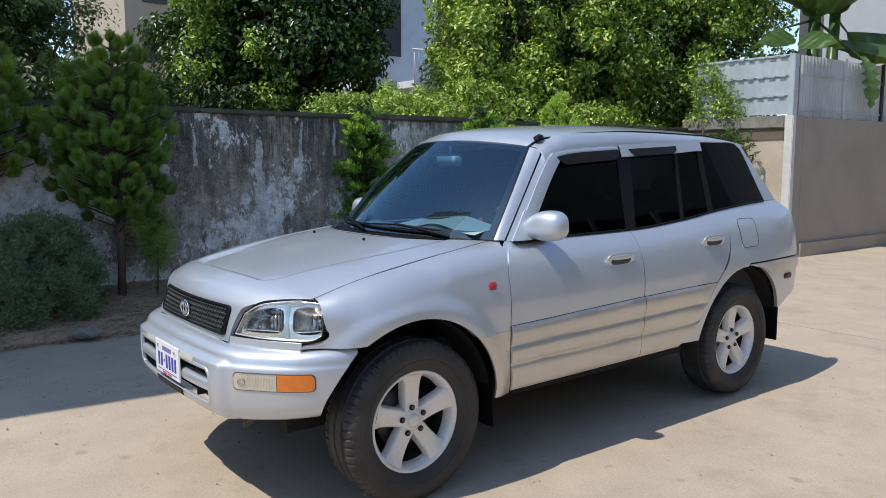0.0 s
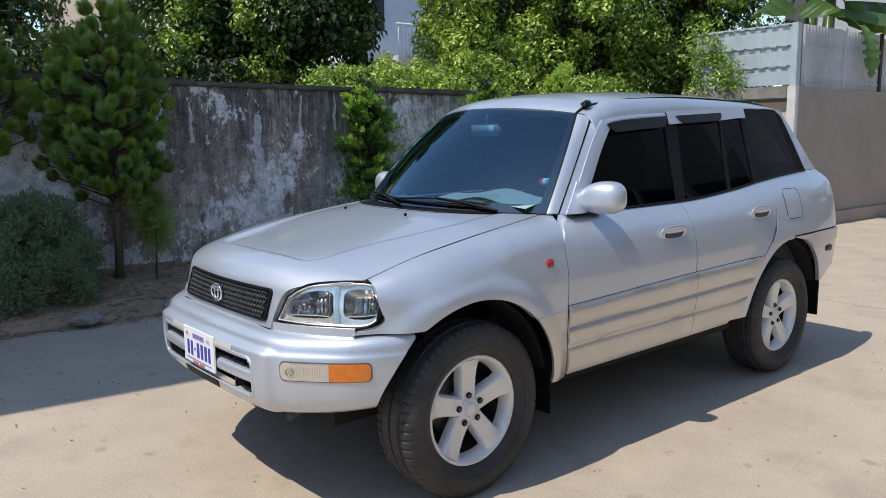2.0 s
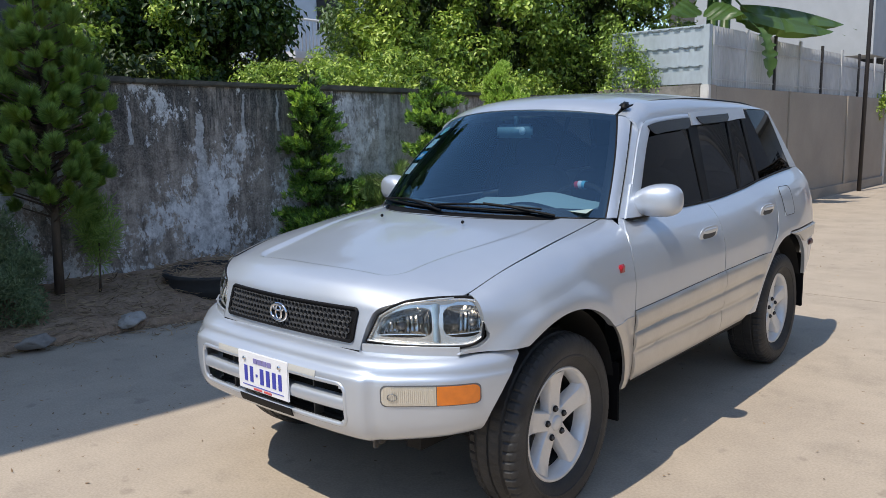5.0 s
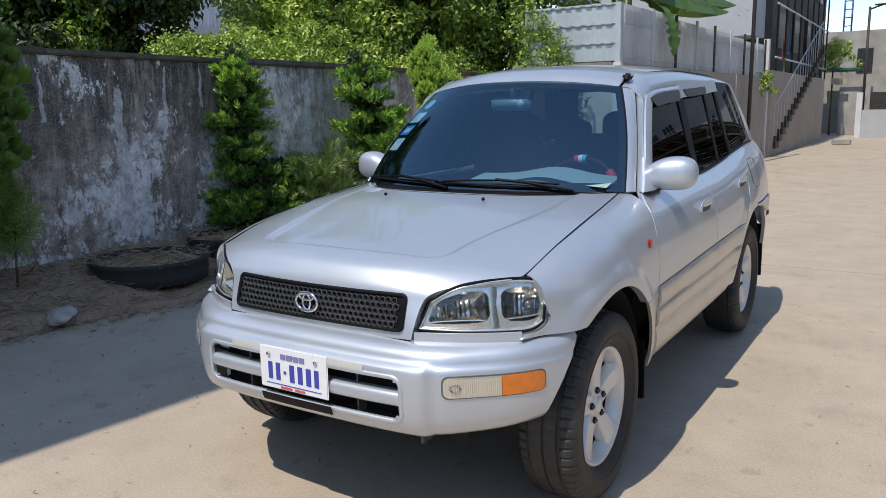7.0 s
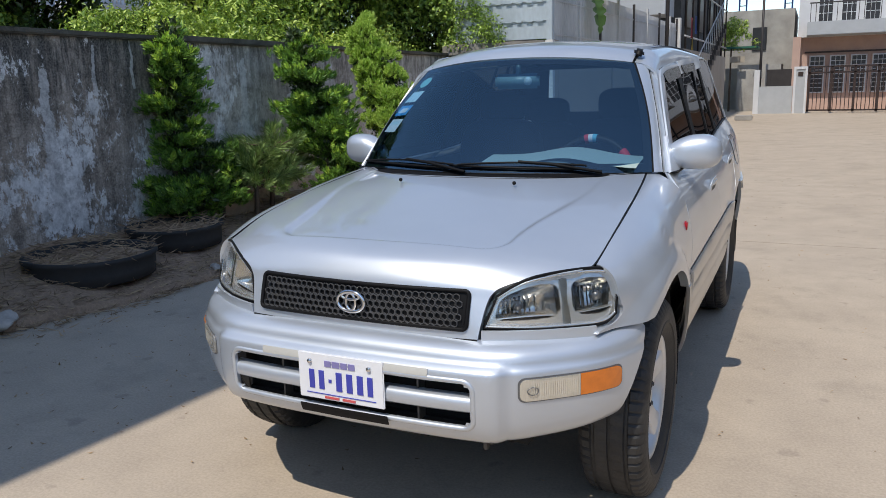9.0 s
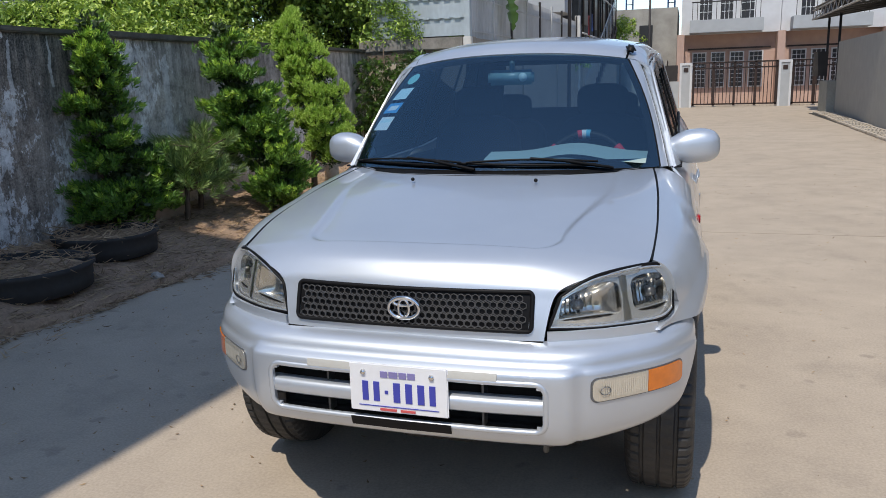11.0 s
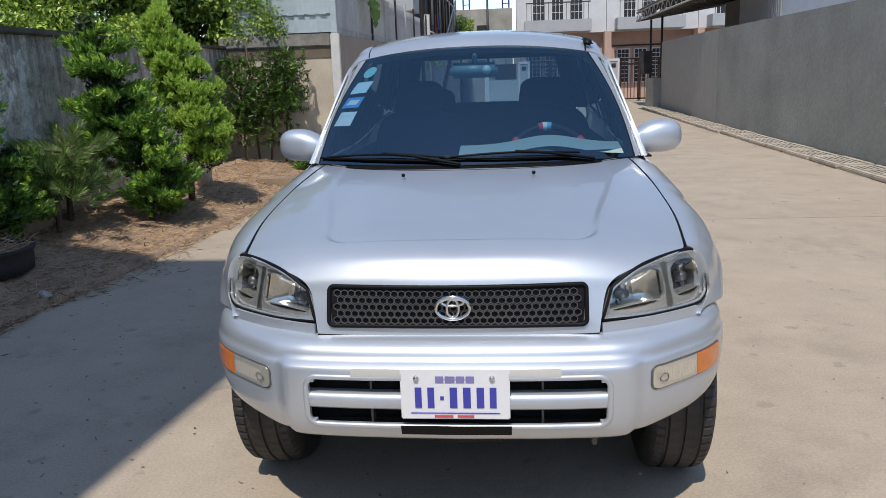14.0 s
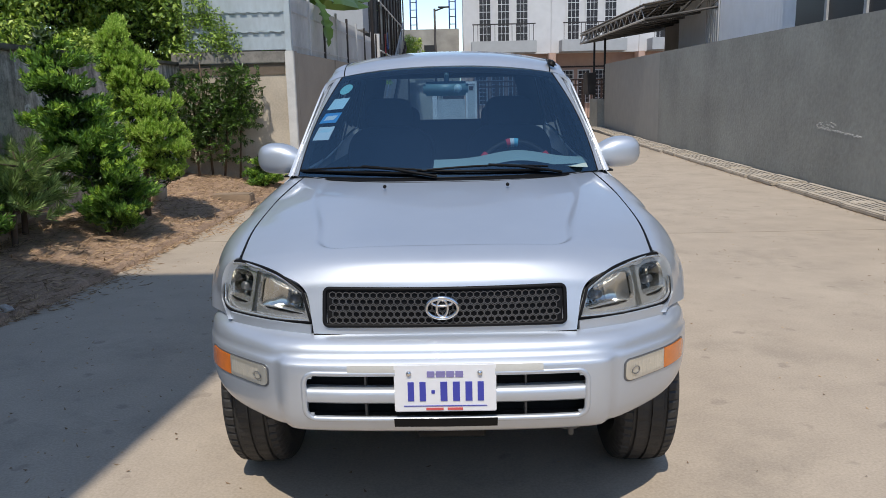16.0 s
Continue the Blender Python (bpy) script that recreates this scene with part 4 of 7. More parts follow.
def rock(name, at, size, seed, label, material=STONE, broken=0):
    bm = bmesh.new()
    bmesh.ops.create_icosphere(bm, subdivisions=4 if broken else 3, radius=1)
    rg = random.Random(seed * 7)
    cuts = [(Vector((rg.gauss(0, 1), rg.gauss(0, 1), rg.gauss(0, 1))).normalized(), rg.uniform(0.5, 0.8)) for _ in range(broken)]
    for v in bm.verts:
        # flat broken faces
        v.co *= min([1.0] + [dist / max(0.01, way.dot(v.co)) for way, dist in cuts if way.dot(v.co) > 0])
        v.co *= 1 + 0.28 * noise.noise(v.co * 1.6 + Vector((seed, 0, 0))) + 0.1 * noise.noise(v.co * 4 + Vector((0, seed, 0)))
        v.co.x, v.co.y, v.co.z = v.co.x * size[0], v.co.y * size[1], max(v.co.z, -0.5) * size[2]
    ob = part(name, bm, material)
    ob.location = at
    return tagged(ob, label, "stone")


PALE_STONE = surface("pale_broken_stone", (0.42, 0.38, 0.34), 0.9, vary=0.25, scale=12, grain=70, relief=0.6)
rock("stone", (-3.12, -0.32, 0.06), (0.12, 0.13, 0.06), 1, "grey stone lying at the bed's edge", broken=9)
rock("stone", (-3.18, 0.36, 0.07), (0.11, 0.12, 0.075), 2, "pale broken stone on the soil", PALE_STONE, 9)
rock("stone", (-2.95, 2.0, 0.05), (0.06, 0.05, 0.04), 4, "small pale stone on the soil", PALE_STONE, 8)
rock("boulder", (-3.98, 3.3, 0.25), (0.16, 0.5, 0.22), 3, "smooth tan boulder against the wall foot", surface("tan_boulder", (0.34, 0.26, 0.19), 0.9, vary=0.2, scale=6))
box_p = part("planter_box", box((-3.12, 6.9, 0.02), (-2.62, 7.14, 0.17), 0.015), surface("worn_wood", (0.30, 0.22, 0.15), 0.9, vary=0.3, scale=6, stretch=(0.3, 1, 1)), smooth=False)
tagged(box_p, "weathered brown wooden planter box on soil", "planter")
stump = part("stump", add_tube(bmesh.new(), (-3.55, 6.3, 0.0), (-3.54, 6.31, 0.62), 0.095, 0.085, 14), surface("pale_post", (0.45, 0.38, 0.29), 0.9, vary=0.25, scale=8))
tagged(stump, "short pale round post in the planting bed", "post")

# ---- far end of the lane ----
def barred_window(parent, x0, x1, y, z0, z1, bars=3, frame_mat=HOUSE_WHITE, sash=4):
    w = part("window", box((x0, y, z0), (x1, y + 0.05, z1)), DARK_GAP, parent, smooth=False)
    fr = bmesh.new()
    add_box(fr, (x0 - 0.05, y - 0.03, z0 - 0.05), (x0, y + 0.02, z1 + 0.05)), add_box(fr, (x1, y - 0.03, z0 - 0.05), (x1 + 0.05, y + 0.02, z1 + 0.05))
    add_box(fr, (x0, y - 0.03, z1), (x1, y + 0.02, z1 + 0.05)), add_box(fr, (x0, y - 0.03, z0 - 0.05), (x1, y + 0.02, z0))
    part("window_frame", fr, frame_mat, w, smooth=False)
    gr = bmesh.new()
    for k in range(1, sash * 2):
        z = z0 + (z1 - z0) * k / (sash * 2)
        add_box(gr, (x0, y - 0.028, z - 0.012), (x1, y - 0.012, z + 0.012))
    for k in range(1, bars):
        x = x0 + (x1 - x0) * k / bars
        add_box(gr, (x - 0.01, y - 0.026, z0), (x + 0.01, y - 0.014, z1))
    part("window_grille", gr, frame_mat, w, smooth=False)
    return w


def townhouse(x0, x1, y, tall):
    h = thing("townhouse", "two-storey white and terracotta townhouse with balcony and barred windows", "house", (0, 0, 0), "row of townhouses")
    part("ground_wall", box((x0, y, -0.1), (x1, y + 6, 3.0)), TERRACOTTA, h, smooth=False)
    part("upper_wall", box((x0, y - 0.4, 3.0), (x1, y + 6, tall)), HOUSE_WHITE, h, smooth=False)
    part("party_pier", box((x0 - 0.15, y - 1.0, -0.1), (x0 + 0.15, y - 0.003, 3.0)), TERRACOTTA, h, smooth=False)
    part("balcony", box((x0 + 0.35, y - 1.5, 3.02), (x1 - 0.75, y - 0.41, 3.55), 0.02), HOUSE_GREY, h, "grey rendered balcony", smooth=False)
    rail = bmesh.new()
    add_box(rail, (x0 + 0.4, y - 1.48, 4.25), (x1 - 0.8, y - 1.44, 4.3))
    for k in range(15):
        xx = x0 + 0.45 + k * (x1 - x0 - 1.35) / 14
        add_box(rail, (xx - 0.012, y - 1.47, 3.55), (xx + 0.012, y - 1.45, 4.25))
    part("balcony_rail", rail, STEEL_DARK, h, smooth=False)
    for k in range(4):
        xx = x0 + 0.55 + k * 0.78
        barred_window(h, xx, xx + 0.5, y - 0.06, 0.75, 2.2)
    trim = bmesh.new()
    add_box(trim, (x0 + 0.3, y - 0.05, 2.35), (x1 - 0.3, y - 0.003, 2.42))
    part("lintel_trim", trim, GATE_BROWN, h, smooth=False)
    for k in range(3):
        xx = x0 + 0.75 + k * 0.85
        barred_window(h, xx, xx + 0.5, y - 0.47, 3.6, 6.2, 3)
    part("roof_slab", box((x0, y - 1.5, tall), (x1, y + 6, tall + 0.25)), HOUSE_GREY, h, smooth=False)
    return h


for k in range(4):
    townhouse(0.35 + 4.05 * k, 4.38 + 4.05 * k, 34.6, 7.6)


def gate(x0, x1, y):
    g = thing("metal_gate", "dark brown barred metal gate, closed", "gate", (0, 0, 0), "gates of the townhouses")
    fr = bmesh.new()
    for z in (0.08, 1.5, 1.72):
        add_box(fr, (x0, y, z), (x1, y + 0.05, z + 0.06))
    for k in range(5):
        xx = x0 + (x1 - x0 - 0.07) * k / 4
        add_box(fr, (xx, y, 0.05), (xx + 0.09, y + 0.05, 1.78))
    part("gate_frame", fr, GATE_BROWN, g, smooth=False)
    n = 23
    for k in range(n):
        xx = x0 + (x1 - x0) * (k + 0.5) / n
        part("bar", box((xx - 0.014, y + 0.01, 0.1), (xx + 0.014, y + 0.04, 1.74)), GATE_BROWN, g, smooth=False)
    return g


for k in range(3):
    gx = 0.62 + 3.72 * k
    p = thing("gate_pillar", "grey gate pillar with white edges", "gate pillar", (0, 0, 0), "gate pillars")
    part("core", box((gx - 0.2, 31.0, -0.1), (gx + 0.2, 31.35, 1.72)), HOUSE_GREY, p, smooth=False)
    eb = bmesh.new()
    add_box(eb, (gx - 0.24, 30.97, -0.1), (gx - 0.16, 31.38, 1.78)), add_box(eb, (gx + 0.16, 30.97, -0.1), (gx + 0.24, 31.38, 1.78)), add_box(eb, (gx - 0.158, 30.97, 1.68), (gx + 0.158, 31.38, 1.78))
    part("edge", eb, HOUSE_WHITE, p, smooth=False)
    part("plate", box((gx - 0.09, 30.98, 1.42), (gx + 0.09, 30.997, 1.58)), GATE_BROWN, p, smooth=False)
    gate(gx + 0.26, gx + 3.46, 31.15)
lw = thing("garden_wall", "low grey garden wall beside the gate", "wall")
part("wall_body", box((-0.85, 31.05, -0.1), (0.36, 31.25, 1.05)), HOUSE_GREY, lw, smooth=False)
part("end_pier", box((-1.05, 31.0, -0.1), (-0.853, 31.3, 1.7)), HOUSE_WHITE, lw, smooth=False)
part("grille_panel", box((-0.6, 31.12, 1.06), (0.3, 31.16, 1.7)), STEEL_DARK, lw, smooth=False)

# building under scaffold along the lane, with its outside stair
site = thing("unfinished_building", "unfinished grey concrete building behind dark scaffold netting", "building")
part("lower_wall", box((-6.5, 19.0, -0.1), (-2.0, 29.4, 2.2)), GREY_PLASTER, site, smooth=False)
part("upper_block", box((-8.5, 20.6, 2.2), (-2.35, 31.5, 9.0)), NETTING, site, smooth=False)
part("white_block", box((-7.0, 19.0, 3.1), (-2.5, 20.4, 6.5)), HOUSE_GREY, site, smooth=False)
st = bmesh.new()
for k in range(18):
    y, z = 19.6 + k * 0.5, 0.35 + k * 0.165
    add_box(st, (-2.03, y, z - 0.16), (-1.93, y + 0.52, z + 0.02)), add_box(st, (-2.02, y, z + 0.02), (-1.94, y + 0.07, z + 0.17))
part("stair_edge", st, STEEL_DARK, site, smooth=False)
for k in range(18):
    y, z = 19.6 + k * 0.5, 0.35 + k * 0.165
    part("rail_post", add_tube(bmesh.new(), (-2.0, y, z), (-2.0, y, z + 0.95), 0.012, n=5), SHEET_GREY, site)
part("stair_rail", add_tube(bmesh.new(), (-2.0, 19.6, 1.3), (-2.0, 28.1, 4.105), 0.02, n=6), SHEET_GREY, site)
for k in range(9):
    part("scaffold_pole", add_tube(bmesh.new(), (-2.2, 20.6 + k * 1.3, 2.2), (-2.2, 20.6 + k * 1.3, 9.0), 0.03, n=6), STEEL_DARK, site)
for k in range(5):
    part("scaffold_pole", add_tube(bmesh.new(), (-2.2, 20.5, 2.6 + k * 1.4), (-2.2, 31.4, 2.6 + k * 1.4), 0.03, n=6), SHEET_GREY, site)
for j in range(3):
    for k in range(4):
        y = 21.3 + k * 2.5
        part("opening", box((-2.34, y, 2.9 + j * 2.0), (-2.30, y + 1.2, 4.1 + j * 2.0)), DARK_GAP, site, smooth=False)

back = thing("concrete_building", "bare grey concrete building at the lane's end", "building")
part("wall", box((-4.5, 36.0, -0.1), (0.15, 42, 4.35)), RAW_CONCRETE, back, smooth=False)
part("low_shed", box((-1.9, 33.5, -0.1), (-0.2, 35.9, 1.95)), RAW_CONCRETE, back, smooth=False)
part("awning", box((-2.7, 33.0, 2.62), (-1.1, 35.5, 2.70)), surface("green_awning", (0.02, 0.12, 0.08), 0.6), back, smooth=False)
part("signboard", box((-2.2, 33.1, 2.05), (-1.6, 33.14, 2.3)), CREAM, back, "faded cream signboard", smooth=False)
part("louvre", box((-1.55, 35.95, 2.6), (-0.95, 35.99, 3.6)), DARK_GAP, back, smooth=False)
for dx in (0.0, 1.9):
    sf = thing("scaffold_frame", "blue steel scaffold frame standing on the flat roof", "scaffold", (-2.2 + dx, 36.4, 4.35), "roof scaffolds")
    for x in (0.0, 0.3):
        part("upright", add_tube(bmesh.new(), (x, 0, 0), (x, 0, 1.5), 0.035, n=8), surface("blue_steel", (0.03, 0.10, 0.32), 0.5, 0.2), sf)
    for k in range(4):
        part("rung", add_tube(bmesh.new(), (0, 0, 0.25 + 0.35 * k), (0.3, 0, 0.25 + 0.35 * k), 0.02, n=6), STEEL_DARK, sf)
rng = np.random.default_rng(91)
small = thing("small_tree", "small green tree beside the bare concrete building", "tree", (-2.2, 33.6, 0))
trunk("trunk", [((0, 0, -0.1), (0, 0, 2.8), 0.05, 0.03)], small)
leaves("crown", rng, np.array([(0, 0, 3.2)]) + rng.normal(size=(60, 3)) * np.array([0.4, 0.4, 0.3]), np.full((60, 3), 0.16), 40, 0.12, 0.05, VINE, small, faced=0.5)
weed = thing("fence_weed", "green weed growing out of the fence end", "weed", (-2.08, 18.3, 1.85))
trunk("stem", [((-0.05, 0, -0.2), (0, 0, 0.2), 0.012, 0.006)], weed)
leaves("foliage", rng, rng.normal(size=(34, 3)) * np.array([0.1, 0.16, 0.18]), np.full((34, 3), 0.08), 26, 0.07, 0.04, VINE, weed, faced=0.5)
block = tagged(part("concrete_block", box((-1.25, 25.7, 0.0), (-0.7, 26.1, 0.16), 0.02), RAW_CONCRETE, smooth=False), "weathered concrete block lying beside the lane", "block")
for y, z, w, h, col, word in ((20.9, 3.1, 0.28, 0.55, (0.20, 0.035, 0.045), "dark red"), (21.1, 2.62, 0.22, 0.42, (0.34, 0.26, 0.07), "yellow"), (21.7, 3.2, 0.3, 0.5, (0.10, 0.16, 0.36), "blue"), (19.85, 1.72, 0.2, 0.35, (0.28, 0.21, 0.25), "faded pink")):
    cl = bmesh.new()
    cv = [[cl.verts.new((-2.08 + 0.03 * math.sin(i * 1.3) * (j / 4), y + w * (i / 8 - 0.5), z - h * j / 4)) for i in range(9)] for j in range(5)]
    for j in range(4):
        for i in range(8):
            cl.faces.new((cv[j][i], cv[j][i + 1], cv[j + 1][i + 1], cv[j + 1][i]))
    bmesh.ops.solidify(cl, geom=cl.faces[:], thickness=0.006)
    tagged(part("hanging_cloth", cl, surface(word.replace(" ", "_") + "_cloth", col, 0.9, vary=0.2)), word + " cloth hung to dry on the scaffold", "laundry", "laundry on the scaffold")
lamp = thing("street_lamp", "slim black street lamp with a solar head", "street lamp")
lb = bmesh.new()
add_tube(lb, (-0.9, 32.0, 0), (-0.9, 32.0, 4.9), 0.06, 0.045, 10)
add_tube(lb, (-0.9, 32.0, 4.8), (-0.45, 32.0, 4.95), 0.03, 0.03, 8)
part("pole", lb, STEEL_DARK, lamp)
part("head", box((-0.75, 31.9, 4.93), (-0.25, 32.1, 4.98), 0.01), STEEL_DARK, lamp, smooth=False)
pole = tagged(part("utility_pole", add_tube(bmesh.new(), (-1.97, 16.2, 0), (-1.95, 16.2, 7.5), 0.045, 0.04, 10), STEEL_DARK), "thin dark steel pole beside the lane wall", "pole")

# buildings beyond the right-hand wall
hall = thing("metal_hall", "pale corrugated metal hall behind the wall", "building")
hv = []
n = 121
for z in (0.0, 7.0):
    for i in range(n):
        y = 12.6 + 4.7 * i / (n - 1)
        hv.append((6.6 + (0.004 if i % 4 in (1, 2) else 0), y, z))
raw("corrugated_wall", hv, [f[::-1] for f in grid_faces(n, 2)], surface("pale_metal", (0.88, 0.89, 0.91), 0.6, 0.0, vary=0.04), hall, smooth=False)
part("end_wall", box((6.66, 17.25, 0), (14, 17.3, 7.0)), HOUSE_GREY, hall, smooth=False)
# The grey of this far bay carries its shade in the colour.
part("grey_bay", box((6.62, 17.33, 0), (9.0, 21.0, 7.0)), surface("shaded_grey_render", (0.52, 0.545, 0.58), 0.8, vary=0.06), hall, smooth=False)
for k in range(7):
    part("sheet_rib", box((6.575, 17.36 + 0.16 * k, 0), (6.617, 17.42 + 0.16 * k, 7.0)), SHEET_GREY, hall, smooth=False)
part("body", box((6.68, 12.6, 0), (14, 17.2, 7.0)), HOUSE_GREY, hall, smooth=False)
part("front_bay", box((6.5, 4.0, 0), (14, 12.58, 7.0)), HOUSE_GREY, hall, smooth=False)
for k in range(6):
    w = part("window", box((6.46, 4.5 + k * 1.35, 2.3), (6.495, 5.75 + k * 1.35, 4.2)), DARK_GAP, hall, smooth=False)
    part("window_frame", add_box(box((6.42, 4.41 + k * 1.35, 2.25), (6.46, 4.5 + k * 1.35, 4.25)), (6.42, 4.5 + k * 1.35, 2.25), (6.46, 5.76 + k * 1.35, 2.3)), SHEET_GREY, w, smooth=False)
# Dark colour stands in for the shade behind the carport.
part("dark_bay", box((7.5, 21.02, 0), (12, 26, 3.6)), surface("shaded_house", (0.18, 0.17, 0.16), 0.9), hall, smooth=False)
# Inner trusses darker than the edge truss: shade under the roof as colour.
TRUSS = surface("shaded_truss_tone", (0.09, 0.085, 0.08), 0.6, vary=0.2)
port = thing("carport", "metal carport roof on light trusses", "carport")
rv = []
n = 61
for x, z in ((4.75, 3.42), (8.5, 4.1)):
    for i in range(n):
        rv.append((x, 17.4 + 10.5 * i / (n - 1), z + (0.03 if i % 2 else 0)))
raw("roof_sheet", rv, grid_faces(n, 2), surface("weathered_roof_sheet", (0.24, 0.225, 0.21), 0.7, vary=0.2), port, smooth=False)
for k in range(8):
    y = 17.5 + k * 1.48
    tb = bmesh.new()
    add_tube(tb, (4.78, y, 3.36), (8.5, y, 4.03), 0.03, n=6)
    add_tube(tb, (4.78, y, 3.06), (8.5, y, 3.6), 0.03, n=6)
    for j in range(9):
        xa, xb = 4.78 + j * 0.41, 4.78 + (j + 1) * 0.41
        za, zb = 3.06 + 0.54 * j / 9, 3.36 + 0.67 * (j + 1) / 9
        add_tube(tb, (xa, y, za), (xb, y, zb), 0.015, n=5)
    part("truss", tb, TRUSS, port)
eb = bmesh.new()
add_tube(eb, (4.78, 17.5, 3.36), (4.78, 27.9, 3.36), 0.03, n=6), add_tube(eb, (4.78, 17.5, 3.06), (4.78, 27.9, 3.06), 0.03, n=6)
for k in range(26):
    add_tube(eb, (4.78, 17.5 + 0.4 * k, 3.06 + 0.3 * (k % 2)), (4.78, 17.9 + 0.4 * k, 3.36 - 0.3 * (k % 2)), 0.014, n=5)
part("edge_truss", eb, surface("pale_truss_paint", (0.42, 0.40, 0.38), 0.6, vary=0.1), port)
for y in (25.6, 27.8):
    part("post", add_tube(bmesh.new(), (5.3, y, -0.1), (5.3, y, 3.1), 0.04, n=8), STEEL_DARK, port)
part("black_panel", box((4.75, 26.5, 1.15), (5.15, 26.9, 1.95)), STEEL_DARK, port, smooth=False)

# houses behind the trees
cream = thing("cream_building", "cream apartment building with a balcony, behind trees", "building")
part("wall", box((-26, 5.0, 0), (-20.0, 8.2, 9.0)), CREAM, cream, smooth=False)
part("roof", box((-26.4, 4.6, 9.0), (-19.6, 8.6, 9.4)), surface("brown_eaves", (0.30, 0.2, 0.12), 0.8), cream, smooth=False)
for k in range(2):
    for j in range(3):
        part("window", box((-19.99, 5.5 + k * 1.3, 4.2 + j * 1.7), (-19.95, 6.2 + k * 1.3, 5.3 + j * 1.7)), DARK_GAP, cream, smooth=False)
blue = thing("blue_building", "pale blue building with a balcony rail, behind trees", "building")
part("wall", box((-24, 11.2, 0), (-17.0, 19.0, 9.0)), PALE_BLUE, blue, smooth=False)
for k in range(3):
    part("window", box((-16.99, 11.6 + k * 2.3, 4.6), (-16.95, 12.4 + k * 2.3, 6.4)), DARK_GAP, blue, smooth=False)
part("balcony_slab", box((-16.9, 12.2, 3.6), (-16.0, 19.0, 3.8)), HOUSE_WHITE, blue, smooth=False)
bb = bmesh.new()
for k in range(50):
    add_tube(bb, (-16.05, 12.25 + k * 0.135, 3.8), (-16.05, 12.25 + k * 0.135, 4.7), 0.02, n=5)
add_tube(bb, (-16.05, 12.2, 4.72), (-16.05, 19.0, 4.72), 0.035, n=6)
part("balcony_rail", bb, HOUSE_WHITE, blue)

# shop-house behind, which shades part of the lane, and the lane's closing wall
RH = 13.5
cx, cy = -0.95 - SUN_DX * RH, 3.2 - SUN_DY * RH
sb = bmesh.new()
foot = ((cx, cy), (-6.2, cy + 0.06), (-6.2, cy - 9.0), (cx - 0.235 * 9.0, cy - 9.0))
lo = [sb.verts.new((x, y, -0.1)) for x, y in foot]
hi = [sb.verts.new((x, y, RH)) for x, y in foot]
sb.faces.new(lo), sb.faces.new(hi[::-1])
for i in range(4):
    sb.faces.new((lo[(i + 1) % 4], lo[i], hi[i], hi[(i + 1) % 4]))
tagged(part("wall_shophouse", sb, surface("shophouse_render", (0.48, 0.465, 0.44), 0.85, vary=0.1), smooth=False), "tall plain rendered shop-house beside the lane", "building", kind="structure")
tagged(part("wall_south", box((-3.5, -14.2, -0.1), (8, -14.0, 2.4)), GREY_PLASTER, smooth=False), "plain grey closing wall", "wall", kind="structure")

# ---- the car: forward is -y, its left side is +x, front axle at y = 0 ----
def car_paint():
    m, t, b, _ = tree_of("silver_metallic_paint")
    v = coords(t)
    flake = noise_of(t, v, 900, 2)
    dust = noise_of(t, v, 4, 5, 0.6)
    c = ramp(t, dust, (0.3, (0.545, 0.590, 0.655)), (0.7, (0.578, 0.623, 0.684)))
    t.links.new(c, b.inputs["Base Color"])
    t.links.new(ramp(t, dust, (0.3, (0.41,) * 3), (0.75, (0.45,) * 3)), b.inputs["Roughness"])
    b.inputs["Metallic"].default_value = 0.60
    b.inputs["Coat IOR"].default_value = 1.52
    b.inputs["Coat Weight"].default_value, b.inputs["Coat Roughness"].default_value = 0.9, 0.04
    bump(t, b, flake, 0.015, 0.0003)
    return m


def glass(name, tint, ior=1.5, sheen=(1, 1, 1)):
    m, t, b, out = tree_of(name)
    t.nodes.remove(b)
    tr, gl, lw, ms = (t.nodes.new(k) for k in ("ShaderNodeBsdfTransparent", "ShaderNodeBsdfGlossy", "ShaderNodeLayerWeight", "ShaderNodeMixShader"))
    tr.inputs[0].default_value = (*tint, 1)
    gl.inputs[0].default_value = (*sheen, 1)
    gl.inputs["Roughness"].default_value = 0.015
    head_on = ((ior - 1) / (ior + 1)) ** 2
    pw, ma = t.nodes.new("ShaderNodeMath"), t.nodes.new("ShaderNodeMath")
    pw.operation, ma.operation = "POWER", "MULTIPLY_ADD"
    t.links.new(lw.outputs["Facing"], pw.inputs[0])
    pw.inputs[1].default_value = 5.0
    t.links.new(pw.outputs[0], ma.inputs[0])
    ma.inputs[1].default_value, ma.inputs[2].default_value = 1 - head_on, head_on
    t.links.new(ma.outputs[0], ms.inputs[0])
    t.links.new(tr.outputs[0], ms.inputs[1])
    t.links.new(gl.outputs[0], ms.inputs[2])
    t.links.new(ms.outputs[0], out.inputs[0])
    return m


PAINT = car_paint()
LOWER_PAINT = surface("dull_silver_cladding", (0.62, 0.60, 0.57), 0.34, 0.72, vary=0.06, scale=5, grain=80, relief=0.03, depth=0.001, coat=0.15)
WINDSHIELD, TINTED, CLEAR = glass("windshield_glass", (0.31, 0.50, 0.67), 2.4, (0.56, 0.84, 1.0)), glass("dark_tinted_glass", (0.016, 0.017, 0.019), 1.34, (0.6, 0.6, 0.62)), glass("clear_lens", (0.93, 0.94, 0.93))
BLACK_TRIM = surface("black_trim", (0.009, 0.009, 0.010), 0.48, vary=0.2, spec=0.13)
RUBBER = surface("tyre_rubber", (0.034, 0.033, 0.032), 0.62, vary=0.45, scale=9, grain=110, relief=0.5, depth=0.003)
UNDER = surface("underbody_black", (0.015, 0.014, 0.013), 0.9, vary=0.4, scale=6)
